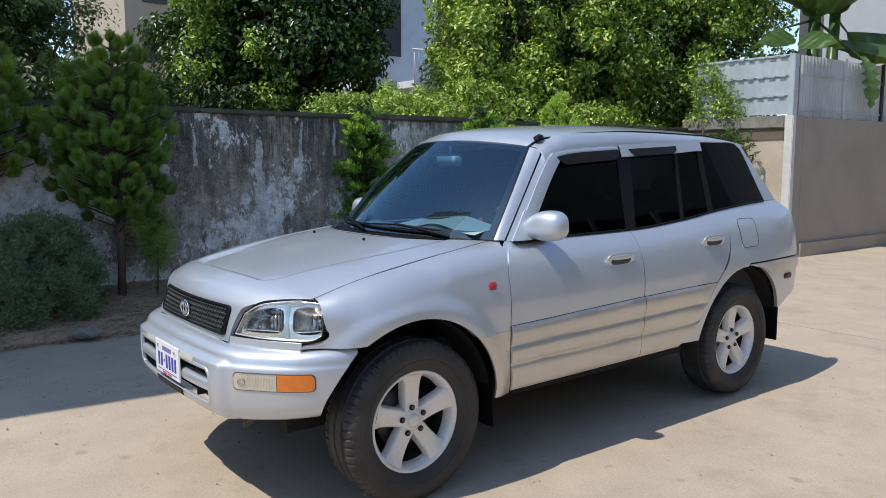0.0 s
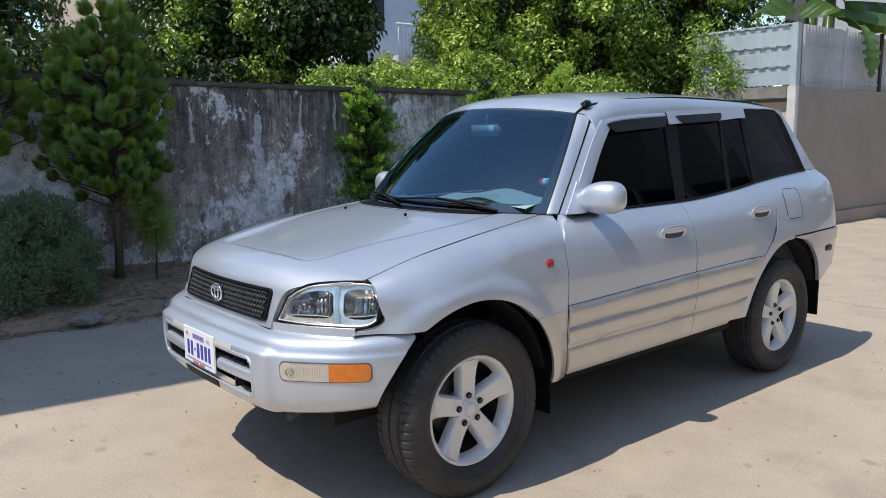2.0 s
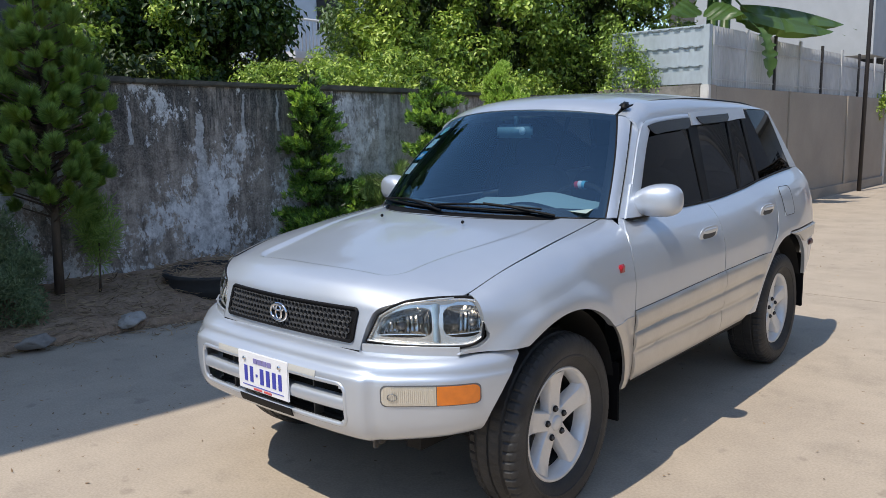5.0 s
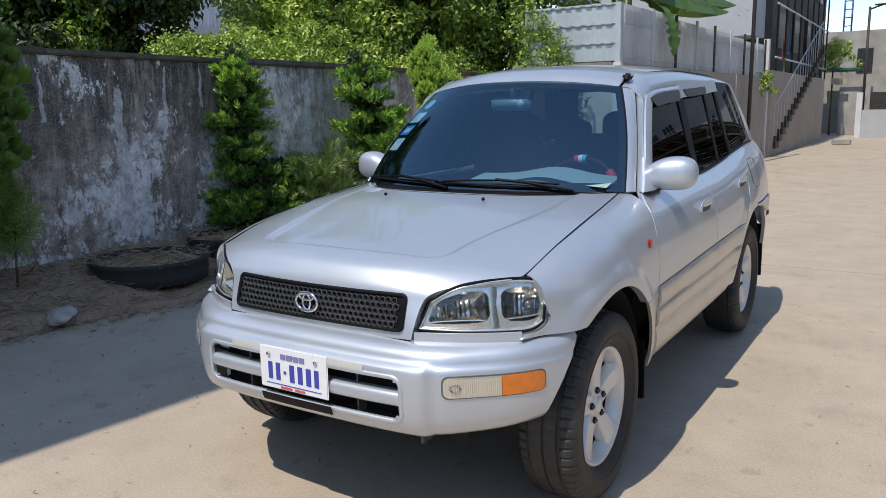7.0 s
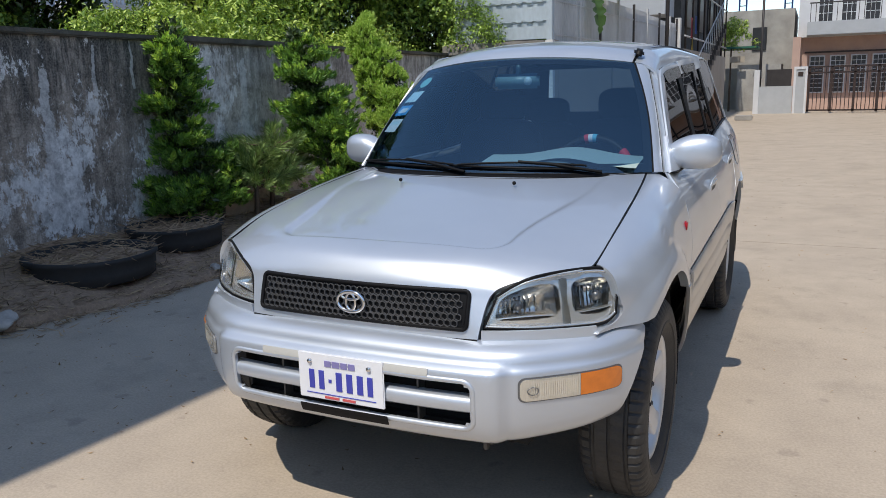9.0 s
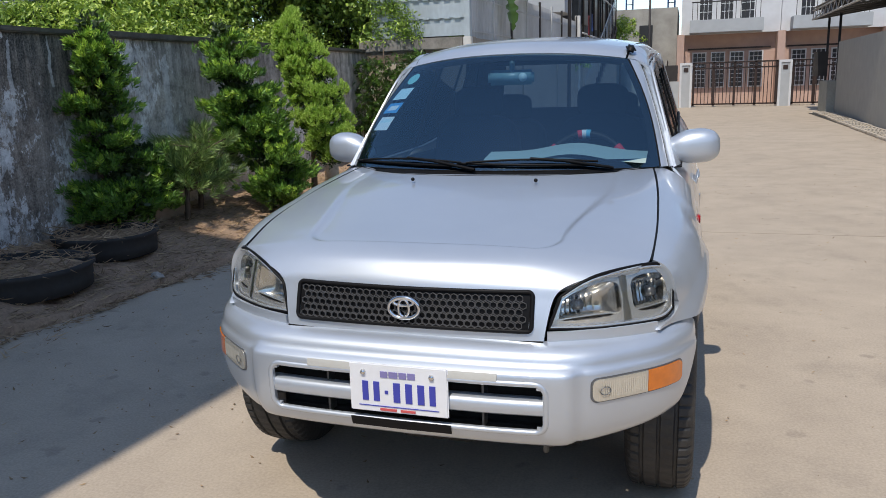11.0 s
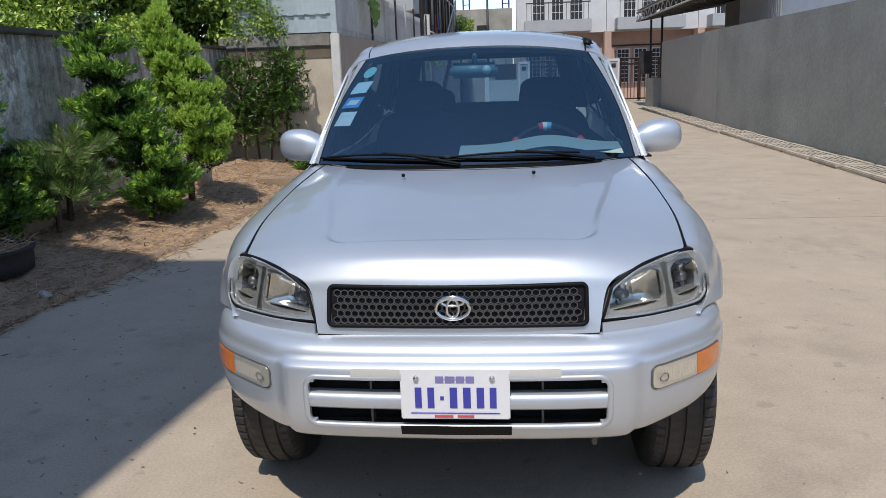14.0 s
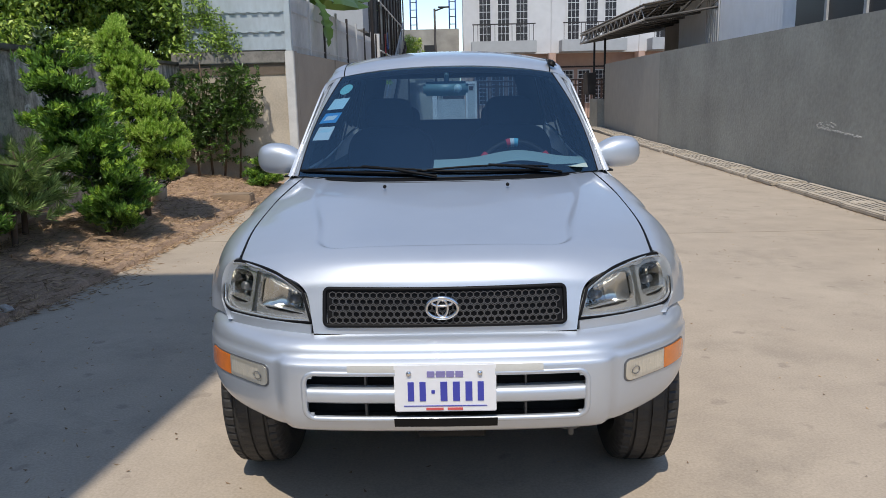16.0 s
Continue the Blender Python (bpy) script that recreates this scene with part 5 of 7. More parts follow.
CHROME = surface("chrome", (0.75, 0.75, 0.76), 0.12, 1.0, vary=0.02, relief=0)
BEZEL = surface("lamp_bezel", (0.80, 0.795, 0.78), 0.26, 0.8, vary=0.1, relief=0)
REFLECTOR = surface("aged_reflector", (0.55, 0.54, 0.515), 0.17, 0.96, vary=0.15, scale=20, relief=0)
ALLOY = surface("painted_alloy", (0.76, 0.755, 0.74), 0.40, 0.35, vary=0.06, scale=8, grain=80, relief=0.03, coat=0.3)
GRILLE_GREY = surface("dark_grey_grille", (0.135, 0.14, 0.15), 0.32, 0.45, vary=0.15)
AMBER = surface("amber_lens", (0.72, 0.18, 0.008), 0.15, vary=0.08, scale=30, coat=1.0)
FOG_LENS = surface("ribbed_clear_lens", (0.66, 0.63, 0.55), 0.16, 0.55, vary=0.12, scale=20, coat=1.0, stretch=(30, 1, 1))
RED_LENS = surface("red_reflector", (0.42, 0.006, 0.012), 0.3, vary=0.08, coat=0.3)
PLATE_WHITE, PLATE_BLUE, PLATE_RED = surface("plate_white", (0.78, 0.79, 0.82), 0.4, vary=0.04), surface("plate_blue", (0.05, 0.06, 0.38), 0.5, vary=0.05), surface("plate_red", (0.6, 0.1, 0.1), 0.5)
PLATE_VIOLET = surface("plate_violet", (0.22, 0.2, 0.42), 0.5)
CLOTH = surface("dark_seat_cloth", (0.05, 0.052, 0.058), 0.95, vary=0.25, grain=150)
DASH_GREY = surface("pale_dash_cover", (0.34, 0.43, 0.40), 0.75, vary=0.06)
DASH_DARK = surface("dark_dash", (0.05, 0.055, 0.06), 0.7, vary=0.15)
SMOKE = surface("smoked_visor", (0.012, 0.012, 0.013), 0.22, vary=0.1, spec=0.3)
STEEL_GREY = surface("brake_steel", (0.12, 0.115, 0.11), 0.5, 0.6, vary=0.25)

car = thing("car", "silver five-door off-road car parked on the concrete, dusty and worn", "car")

belt = curve((-0.5, 1.0), (0.55, 1.04), (1.48, 1.05), (1.95, 1.082), (2.23, 1.115), (2.73, 1.153), (3.2, 1.165))
side_profile = curve((0.28, 0.72), (0.36, 0.762), (0.42, 0.781), (0.55, 0.799), (0.68, 0.811), (0.78, 0.813), (0.86, 0.804), (0.92, 0.788), (0.97, 0.766), (1.01, 0.735), (1.045, 0.700))
plan = curve((-0.47, -0.115), (-0.41, -0.089), (-0.385, -0.076), (-0.3, -0.034), (-0.15, -0.008), (0.05, 0.0), (1.4, 0.006), (2.2, 0.0), (2.7, -0.01), (2.95, -0.03), (3.08, -0.055), (3.16, -0.095), (3.21, -0.16))
R_FRONT, R_REAR, AXLE2 = 0.43, 0.44, 2.41


def sstep(a, b, t):
    t = min(1, max(0, (t - a) / (b - a)))
    return t * t * (3 - 2 * t)


def rounded(x0, x1, z0, z1, r, n=6):
    out = []
    for cx_, cz_, a0 in ((x1 - r, z1 - r, 0), (x0 + r, z1 - r, 90), (x0 + r, z0 + r, 180), (x1 - r, z0 + r, 270)):
        out += [(cx_ + r * math.cos(radians(a0 + 90 * k / n)), cz_ + r * math.sin(radians(a0 + 90 * k / n))) for k in range(n + 1)]
    return out


def subdivide_loop(pts, step):
    out = []
    for (x0, z0), (x1, z1) in zip(pts, pts[1:] + pts[:1]):
        k = max(1, int(math.hypot(x1 - x0, z1 - z0) / step))
        out += [(x0 + (x1 - x0) * i / k, z0 + (z1 - z0) * i / k) for i in range(k)]
    return out


def side_x(y, z):
    b = belt(y)
    if z > b:
        x = 0.70 - 0.315 * (z - b)
    else:
        x = side_profile(z if z < 0.7 else 0.7 + (z - 0.7) * 0.345 / (b - 0.7))
    r1, r2 = math.hypot(y, z - 0.35), math.hypot(y - AXLE2, z - 0.35)
    fl = 0.025 * (1 - sstep(0.455, 0.545, r1)) + 0.013 * (1 - sstep(0.45, 0.61, r2))
    return x + plan(y) * (1 if z < b else 0.75) + (fl if z > 0.33 else 0)


def skin(name, grid, material, parent=None, lip=0.012, flip=False, label="", drop=None, angle=35):
    """A sheet through rows of points, its rim turned inward so that it has an edge and shows its joints."""
    rows, cols = len(grid), len(grid[0])
    bm = bmesh.new()
    vs = [[bm.verts.new(p) for p in row] for row in grid]
    for j in range(rows - 1):
        for i in range(cols - 1):
            if drop and drop(i, j):
                continue
            q = (vs[j][i], vs[j][i + 1], vs[j + 1][i + 1], vs[j + 1][i])
            if len({tuple(round(c, 5) for c in v.co) for v in q}) < 3:
                continue
            bm.faces.new(q[::-1] if flip else q)
    bmesh.ops.remove_doubles(bm, verts=bm.verts, dist=0.0004)
    bm.normal_update()
    if lip:
        edges = [e for e in bm.edges if e.is_boundary]
        nrm = {v: v.normal.copy() for e in edges for v in e.verts}
        g = bmesh.ops.extrude_edge_only(bm, edges=edges)
        fresh = [v for v in g["geom"] if isinstance(v, bmesh.types.BMVert)]
        for v in fresh:
            src = min((e.other_vert(v) for e in v.link_edges if e.other_vert(v) in nrm), key=lambda o: (o.co - v.co).length)
            v.co = v.co - nrm[src] * lip
    me = bpy.data.meshes.new(name)
    bm.to_mesh(me)
    bm.free()
    ob = finish(name, me, material, parent, label)
    me.set_sharp_from_angle(angle=radians(angle))
    return ob


def side_grid(sign, y0, y1, z0, z1, zref, nu, nv, off=0.0):
    """Points on the car's side between y0(z), y1(z) and z0(y), z1(y)."""
    g = []
    for j in range(nv + 1):
        v = j / nv
        zr = zref[0] + (zref[1] - zref[0]) * v
        ya, yb = y0(zr), y1(zr)
        row = []
        for i in range(nu + 1):
            y = ya + (yb - ya) * i / nu
            z = z0(y) + (z1(y) - z0(y)) * v
            row.append((sign * (side_x(y, z) + off), y, z))
        g.append(row)
    return g


def ring_frame(name, pts, r, material, parent, closed=True):
    """A round bar bent along points."""
    cu = bpy.data.curves.new(name, "CURVE")
    cu.dimensions, cu.bevel_depth, cu.bevel_resolution = "3D", r, 3
    sp = cu.splines.new("POLY")
    sp.points.add(len(pts) - 1)
    for p, q in zip(sp.points, pts):
        p.co = (*q, 1)
    sp.use_cyclic_u = closed
    tmp = bpy.data.objects.new(name, cu)
    scene.collection.objects.link(tmp)
    me = bpy.data.meshes.new_from_object(tmp.evaluated_get(bpy.context.evaluated_depsgraph_get()))
    bpy.data.objects.remove(tmp)
    return finish(name, me, material, parent)


def const(v):
    return lambda t: v


def side_panel(name, sign, y0, y1, z0, z1, zref, nu, nv, material, parent=None, off=0.0, lip=0.012, label=""):
    return skin(name, side_grid(sign, y0, y1, z0, z1, zref, nu, nv, off), material, parent or car, lip, flip=(sign < 0), label=label)


def arch_z(r, yc, floor):
    return lambda y: max(floor, 0.35 + math.sqrt(max(0.0, r * r - (y - yc) ** 2)))


def arch_y(r, yc, sg):
    return lambda z: yc + sg * math.sqrt(max(0.0, r * r - (z - 0.35) ** 2))


hood_x = curve((-0.40, 0.662), (-0.2, 0.668), (0.1, 0.660), (0.4, 0.640), (0.56, 0.622))
hood_z = curve((-0.40, 0.883), (-0.2, 0.938), (0.0, 0.973), (0.2, 1.004), (0.4, 1.03), (0.56, 1.048))
door_front = curve((0.36, 0.535), (0.41, 0.53), (0.67, 0.505), (0.88, 0.505), (1.0, 0.545), (1.045, 0.60))
rear_door_edge = curve((0.39, 1.80), (0.449, 1.90), (0.55, 1.965), (0.65, 2.03), (0.72, 2.09), (0.8, 2.17), (0.9, 2.24), (0.97, 2.262), (1.05, 2.255), (1.12, 2.225))
mould = curve((0.4, 0.678), (0.5, 0.68), (1.44, 0.71), (2.1, 0.722))
sill = curve((0.4, 0.375), (1.84, 0.392), (2.2, 0.395))


def fender(sign):
    ny, g = 74, []
    y_front = curve((0.70, -0.474), (0.720, -0.464), (0.734, -0.440), (0.750, -0.412), (0.79, -0.386), (0.83, -0.372), (0.87, -0.372), (0.93, -0.388))
    cols = []
    for i in range(ny + 1):
        f = i / ny
        col = []
        for j in range(27):
            v = j / 26
            zr = 0.70 + 0.345 * v
            y = y_front(zr) + (door_front(zr) - 0.004 - y_front(zr)) * f
            lo = arch_z(R_FRONT, 0, 0.66 if y > 0 else 0.703)(y)
            zt, xt = hood_z(y), hood_x(y) + 0.005
            zb = zt - 0.12
            k = 0.58
            if v < k:
                z = lo + (zb - lo) * v / k
                x = side_x(y, z)
            else:
                s = (v - k) / (1 - k)
                xb = side_x(y, zb)
                slope = xb - side_x(y, zb - 0.03)
                p1x, p1z = xb + slope * 2.2, zt - 0.012
                x = (1 - s) ** 2 * xb + 2 * s * (1 - s) * p1x + s * s * xt
                z = (1 - s) ** 2 * zb + 2 * s * (1 - s) * p1z + s * s * zt
            col.append((sign * x, y, z))
        cols.append(col)
    grid = [[cols[i][j] for i in range(ny + 1)] for j in range(27)]
    p = skin("front_fender", grid, PAINT, car, 0.03, flip=(sign < 0))
    side_panel("fender_rear_strip", sign, arch_y(R_FRONT, 0, 1), lambda z: door_front(z) - 0.004, const(0.365), const(0.662), (0.365, 0.662), 8, 14, LOWER_PAINT, p, off=0.003)
    m = bmesh.new()
    x = side_x(0.40, 0.868)
    add_box(m, (-0.008, 0.379, 0.849), (0.005, 0.426, 0.887), 0.006)
    mk = part("side_marker", m, RED_LENS, p, "red rectangular marker lens")
    mk.location.x = sign * x
    return p


def doors(sign):
    fd = side_panel("front_door", sign, door_front, const(1.436), lambda y: mould(y) + 0.004, lambda y: belt(y), (0.70, 1.045), 34, 18, PAINT)
    rd = side_panel("rear_door", sign, const(1.442), lambda z: rear_door_edge(z), lambda y: mould(y) + 0.004, lambda y: belt(y), (0.72, 1.10), 30, 18, PAINT)
    # lower cladding in three swelling bands
    for d, ya, yb in ((fd, lambda z: door_front(z), const(1.437)), (rd, const(1.440), lambda z: rear_door_edge(z) - 0.01)):
        rows = []
        for k in range(43):
            v = k / 42
            zr = 0.385 + 0.32 * v
            row = []
            for i in range(31):
                y = ya(zr) + (yb(zr) - ya(zr)) * i / 30
                z = sill(y) + (mould(y) + 0.002 - sill(y)) * v
                cuts = (sill(y) - 0.02, 0.503 + 0.011 * (y - 0.52) / 1.45, 0.589 + 0.030 * (y - 0.52) / 1.45, mould(y) + 0.002)
                q = max(n for n in range(3) if z >= cuts[n])
                t = min(1.0, (z - cuts[q]) / (cuts[q + 1] - cuts[q]))
                swell = 0.013 * (1 - (2 * abs(t - 0.5)) ** 2.6) ** 0.8
                fade = sstep(1.86 + 0.07 * (q > 0), 1.93 + 0.07 * (q > 0), y)
                row.append((sign * (side_x(y, z) + 0.003 + swell * (1 - fade) + 0.011 * fade), y, z))
            rows.append(row)
        skin("cladding", rows, LOWER_PAINT, d, 0.012, flip=(sign < 0), angle=60)
    for d, y, z in ((fd, 1.26, 0.914), (rd, 2.085, 0.953)):
        x = side_x(y, z)
        # The cavity is a dark oval laid on, its shade given as colour.
        for nm, sx, sy, sz, mt, dx in (("handle_recess", 0.006, 0.105, 0.042, PAINT, 0.004), ("handle_cavity_shade", 0.004, 0.078, 0.022, DASH_DARK, 0.0075), ("handle", 0.009, 0.080, 0.013, PAINT, 0.010)):
            hb = bmesh.new()
            bmesh.ops.create_uvsphere(hb, u_segments=24, v_segments=12, radius=1.0)
            for v in hb.verts:
                s = lambda q, e: math.copysign(abs(q) ** e, q)
                v.co = Vector((s(v.co.x, 0.7) * sx, s(v.co.y, 0.6) * sy, s(v.co.z, 0.7) * sz))
            h = part(nm, hb, mt, d)
            h.location = (sign * (x + dx), y, z + (0.017 if nm == "handle" else 0))
            h.rotation_euler = (0, sign * 0.2, 0)
    return fd, rd


def quarter(sign):
    shoulder = curve((0.80, 3.21), (0.94, 3.20), (1.02, 3.13), (1.08, 3.04), (1.13, 2.93))
    q = side_panel("rear_quarter", sign, lambda z: rear_door_edge(z) + 0.004, shoulder, lambda y: 0.805 if y > 2.42 else max(0.785, 0.0), lambda y: belt(y), (0.80, 1.13), 44, 16, PAINT)
    side_panel("arch_strip", sign, lambda z: rear_door_edge(z) + 0.004, arch_y(R_REAR, AXLE2, -1), const(0.40), const(0.788), (0.40, 0.788), 6, 22, PAINT, q, lip=0.02)
    bp = side_panel("rear_bumper_side", sign, lambda z: arch_y(R_REAR, AXLE2, 1)(z) + 0.003, const(3.235), lambda y: 0.49 + 0.30 * max(0.0, y - 2.83), const(0.796), (0.52, 0.79), 26, 10, PAINT, q, off=0.004, lip=0.02)
    side_panel("bumper_shoulder", sign, lambda z: arch_y(R_REAR, AXLE2, 1)(z) + 0.02, const(3.228), const(0.722), const(0.788), (0.722, 0.788), 26, 4, LOWER_PAINT, bp, off=0.013, lip=0.012)
    side_panel("gap_strip", sign, const(2.43), const(3.15), const(0.790), const(0.808), (0.790, 0.808), 20, 1, BLACK_TRIM, q, off=-0.006, lip=0)
    mb = bmesh.new()
    add_box(mb, (-0.006, 2.87, 0.665), (0.012, 2.965, 0.70), 0.005)
    k = part("side_marker", mb, surface("faded_marker", (0.10, 0.022, 0.02), 0.4, vary=0.15), q, "dull dark red side marker")
    k.location.x = sign * (side_x(2.92, 0.68) + 0.002)
    k.rotation_euler = (0, 0, 0)
    fl = []
    for j in range(9):
        for_z = 0.90 + 0.165 * j / 8
        fl.append([(sign * (side_x(2.37 + 0.18 * i / 8, for_z) + 0.0025), 2.37 + 0.18 * i / 8, for_z) for i in range(9)])
    flap = skin("fuel_flap", fl, PAINT, q, 0.004, flip=(sign < 0))
    rp = rounded(2.37, 2.55, 0.90, 1.065, 0.03)
    ring_frame("flap_seam", [(sign * (side_x(y, z) + 0.002), y, z) for y, z in subdivide_loop(rp, 0.03)], 0.002, DASH_DARK, flap)
    return q


for sg in (1, -1):
    fender(sg)
    doors(sg)
    quarter(sg)

# hood with its front panel
h_yc = curve((0, -0.636), (0.1, -0.638), (0.25, -0.617), (0.32, -0.600), (0.39, -0.570), (0.5, -0.48), (0.65, -0.28), (0.8, -0.03), (0.9, 0.12), (1, 0.225))
h_zc = curve((0, 0.692), (0.1, 0.745), (0.25, 0.840), (0.32, 0.872), (0.39, 0.903), (0.5, 0.938), (0.65, 0.977), (0.8, 1.018), (0.9, 1.043), (1, 1.058))
h_xe = curve((0, 0.392), (0.1, 0.398), (0.22, 0.412), (0.28, 0.436), (0.36, 0.532), (0.45, 0.637), (0.5, 0.660), (0.65, 0.668), (0.8, 0.660), (0.9, 0.645), (1, 0.622))
h_ye = curve((0, -0.628), (0.1, -0.617), (0.22, -0.592), (0.28, -0.576), (0.36, -0.518), (0.45, -0.43), (0.5, -0.385), (0.65, -0.19), (0.8, 0.08), (0.9, 0.32), (1, 0.56))
h_ze = curve((0, 0.698), (0.1, 0.738), (0.22, 0.806), (0.28, 0.838), (0.36, 0.866), (0.45, 0.877), (0.5, 0.886), (0.65, 0.940), (0.8, 0.988), (0.9, 1.02), (1, 1.049))


def hood_point(u, v):
    e = abs(u)
    py = 2.0 + 1.2 * sstep(0.3, 0.6, v)
    x = u * h_xe(v)
    y = h_yc(v) + (h_ye(v) - h_yc(v)) * e ** py
    z = h_zc(v) + (h_ze(v) - h_zc(v)) * e ** 2.6
    # shallow raised field
    qx, qy = abs(x) - 0.325 - 0.10 * sstep(-0.42, 0.2, y), -0.398 - (y - 0.06 * e * e)
    edge = math.hypot(max(qx, 0), max(qy, 0)) - 0.08
    z -= 0.013 * (1 - sstep(-0.014, 0.014, edge)) * (1 - 0.6 * sstep(-0.3, 0.1, y))
    return (x, y, z)


NU, NV = 128, 150
hood = skin("hood", [[hood_point(-1 + 2 * i / NU, j / NV) for i in range(NU + 1)] for j in range(NV + 1)], PAINT, car, 0.03, angle=50)


def hood_front(x, z):
    """The hood's front panel: y at that x and z."""
    v = min((k / 200 for k in range(70)), key=lambda q: abs(h_zc(q) + (h_ze(q) - h_zc(q)) * (abs(x) / h_xe(q)) ** 2.6 - z))
    return hood_point(x / h_xe(v), v)[1]


for sg in (1, -1):
    ring_frame("hood_seam", [(sg * (hood_x(y) + 0.004), y, hood_z(y) - 0.003) for y in [-0.39 + 0.945 * k / 40 for k in range(41)]], 0.0038, BLACK_TRIM, hood, closed=False)
ring_frame("hood_front_seam", [(hood_point(u, 0)[0], hood_point(u, 0)[1] + 0.004, hood_point(u, 0)[2] - 0.004) for u in [-1 + k / 20 for k in range(41)]], 0.007, BLACK_TRIM, hood, closed=False)

# grille
GX, GZ0, GZ1 = 0.355, 0.727, 0.826


def grille_half(z):
    return GX - 0.006 * (GZ1 - z) / (GZ1 - GZ0)


grille = skin("grille", [[(x, hood_front(x, z) - 0.002, z) for x in [-grille_half(z) + 2 * grille_half(z) * i / 30 for i in range(31)]] for z in [GZ0 + (GZ1 - GZ0) * j / 6 for j in range(7)]], BLACK_TRIM, car, 0.004, label="dark honeycomb grille")
cell = bmesh.new()
pitch, row_h = 0.0205, 0.0181
for r in range(5):
    z = GZ0 + 0.0133 + r * row_h
    n = 33
    for k in range(n):
        x = (k - (n - 1) / 2 + (0.25 if r % 2 else -0.25)) * pitch
        if abs(x) > GX - 0.016:
            continue
        y = hood_front(x, z) - 0.003
        outer = [(x + 0.0119 * math.cos(a), z + 0.0119 * math.sin(a)) for a in [math.pi / 6 + math.pi / 3 * q for q in range(6)]]
        inner = [(x + 0.0098 * math.cos(a), z + 0.0095 * math.sin(a)) for a in [math.pi / 6 + math.pi / 3 * q for q in range(6)]]
        vo = [cell.verts.new((px, y - 0.006, pz)) for px, pz in outer]
        vi = [cell.verts.new((px, y - 0.006, pz)) for px, pz in inner]
        vd = [cell.verts.new((px, y + 0.0015, pz)) for px, pz in inner]
        for q in range(6):
            w = (q + 1) % 6
            cell.faces.new((vo[q], vo[w], vi[w], vi[q])), cell.faces.new((vi[q], vi[w], vd[w], vd[q]))
part("honeycomb", cell, GRILLE_GREY, grille, smooth=False)


loop = subdivide_loop(rounded(-GX - 0.003, GX + 0.003, GZ0 - 0.003, GZ1 + 0.004, 0.014), 0.03)
ring_frame("grille_surround", [(x, hood_front(x, z) - 0.004, z) for x, z in loop], 0.0065, BLACK_TRIM, grille)
emb = ring_frame("badge", [(0.046 * math.cos(a), 0, 0.031 * math.sin(a)) for a in [2 * math.pi * k / 40 for k in range(40)]], 0.0055, CHROME, grille)
emb.location = (-0.006, -0.652, 0.779)
bi = ring_frame("badge_oval", [(0.016 * math.cos(a), 0, 0.026 * math.sin(a)) for a in [2 * math.pi * k / 32 for k in range(32)]], 0.0045, CHROME, grille)
bi.location = (-0.006, -0.652, 0.779)

bj = ring_frame("badge_oval", [(0.030 * math.cos(a), 0, 0.0105 * math.sin(a)) for a in [2 * math.pi * k / 32 for k in range(32)]], 0.0045, CHROME, grille)
bj.location = (-0.006, -0.652, 0.796)

# front bumper
b_x = curve((0, 0.0), (0.2, 0.22), (0.4, 0.42), (0.5, 0.515), (0.62, 0.620), (0.74, 0.712), (0.82, 0.760), (0.9, 0.792), (0.96, 0.806), (1.0, 0.812))
b_y = curve((0, -0.718), (0.2, -0.714), (0.4, -0.700), (0.5, -0.672), (0.62, -0.597), (0.74, -0.510), (0.82, -0.436), (0.9, -0.36), (0.96, -0.31), (1.0, -0.275))
b_in = curve((0.396, 0.090), (0.408, 0.052), (0.424, 0.030), (0.455, 0.013), (0.5, 0.003), (0.55, 0.0), (0.6, 0.0), (0.63, 0.003), (0.642, 0.013), (0.655, 0.016), (0.672, 0.024), (0.687, 0.045), (0.695, 0.07), (0.697, 0.085))
b_lift = curve((0, 0.0), (0.4, 0.002), (0.6, 0.012), (0.8, 0.034), (1, 0.055))


def bumper_point(s, z, off=0.0):
    e, sg = abs(s), (1 if s >= 0 else -1)
    x, y = b_x(e), b_y(e)
    dx, dy = b_x(min(1, e + 0.01)) - b_x(max(0, e - 0.01)), b_y(min(1, e + 0.01)) - b_y(max(0, e - 0.01))
    ln = math.hypot(dx, dy) or 1
    nx, ny = dy / ln, -dx / ln                      # outward: to the front and side
    zz = z + b_lift(e) * max(0, (0.56 - z) / 0.2)
    top = b_in(z) * (1 if e < 0.5 else 1 - 0.45 * sstep(0.5, 0.95, e)) if z > 0.6 else b_in(z)
    # the middle stands a little proud of the corners
    step = 0.019 * (1 - sstep(0.452, 0.486, e)) * (1 - sstep(0.636, 0.65, z))
    d = off + step - top - 0.006 * sstep(0.9, 1.0, e)
    return (sg * (x + d * abs(nx)), y - d * abs(ny), zz)


S_LIST = [-1 + 2 * i / 120 for i in range(121)]
O_S = 0.39
Z_LIST = [0.396, 0.402, 0.408, 0.416, 0.424, 0.438, 0.452, 0.467, 0.477, 0.505, 0.535, 0.57, 0.592, 0.604, 0.614, 0.622, 0.63, 0.636, 0.643, 0.652, 0.66, 0.667, 0.674, 0.68, 0.686, 0.691, 0.695, 0.6965, 0.697]


def in_opening(i, j):
    s0, s1 = abs(S_LIST[i]), abs(S_LIST[i + 1])
    z0, z1 = Z_LIST[j], Z_LIST[j + 1]
    edge = O_S - (0.02 if (z0 < 0.474 or z1 > 0.598) else 0)
    return max(s0, s1) <= edge + 1e-6 and z0 >= 0.466 and z1 <= 0.605


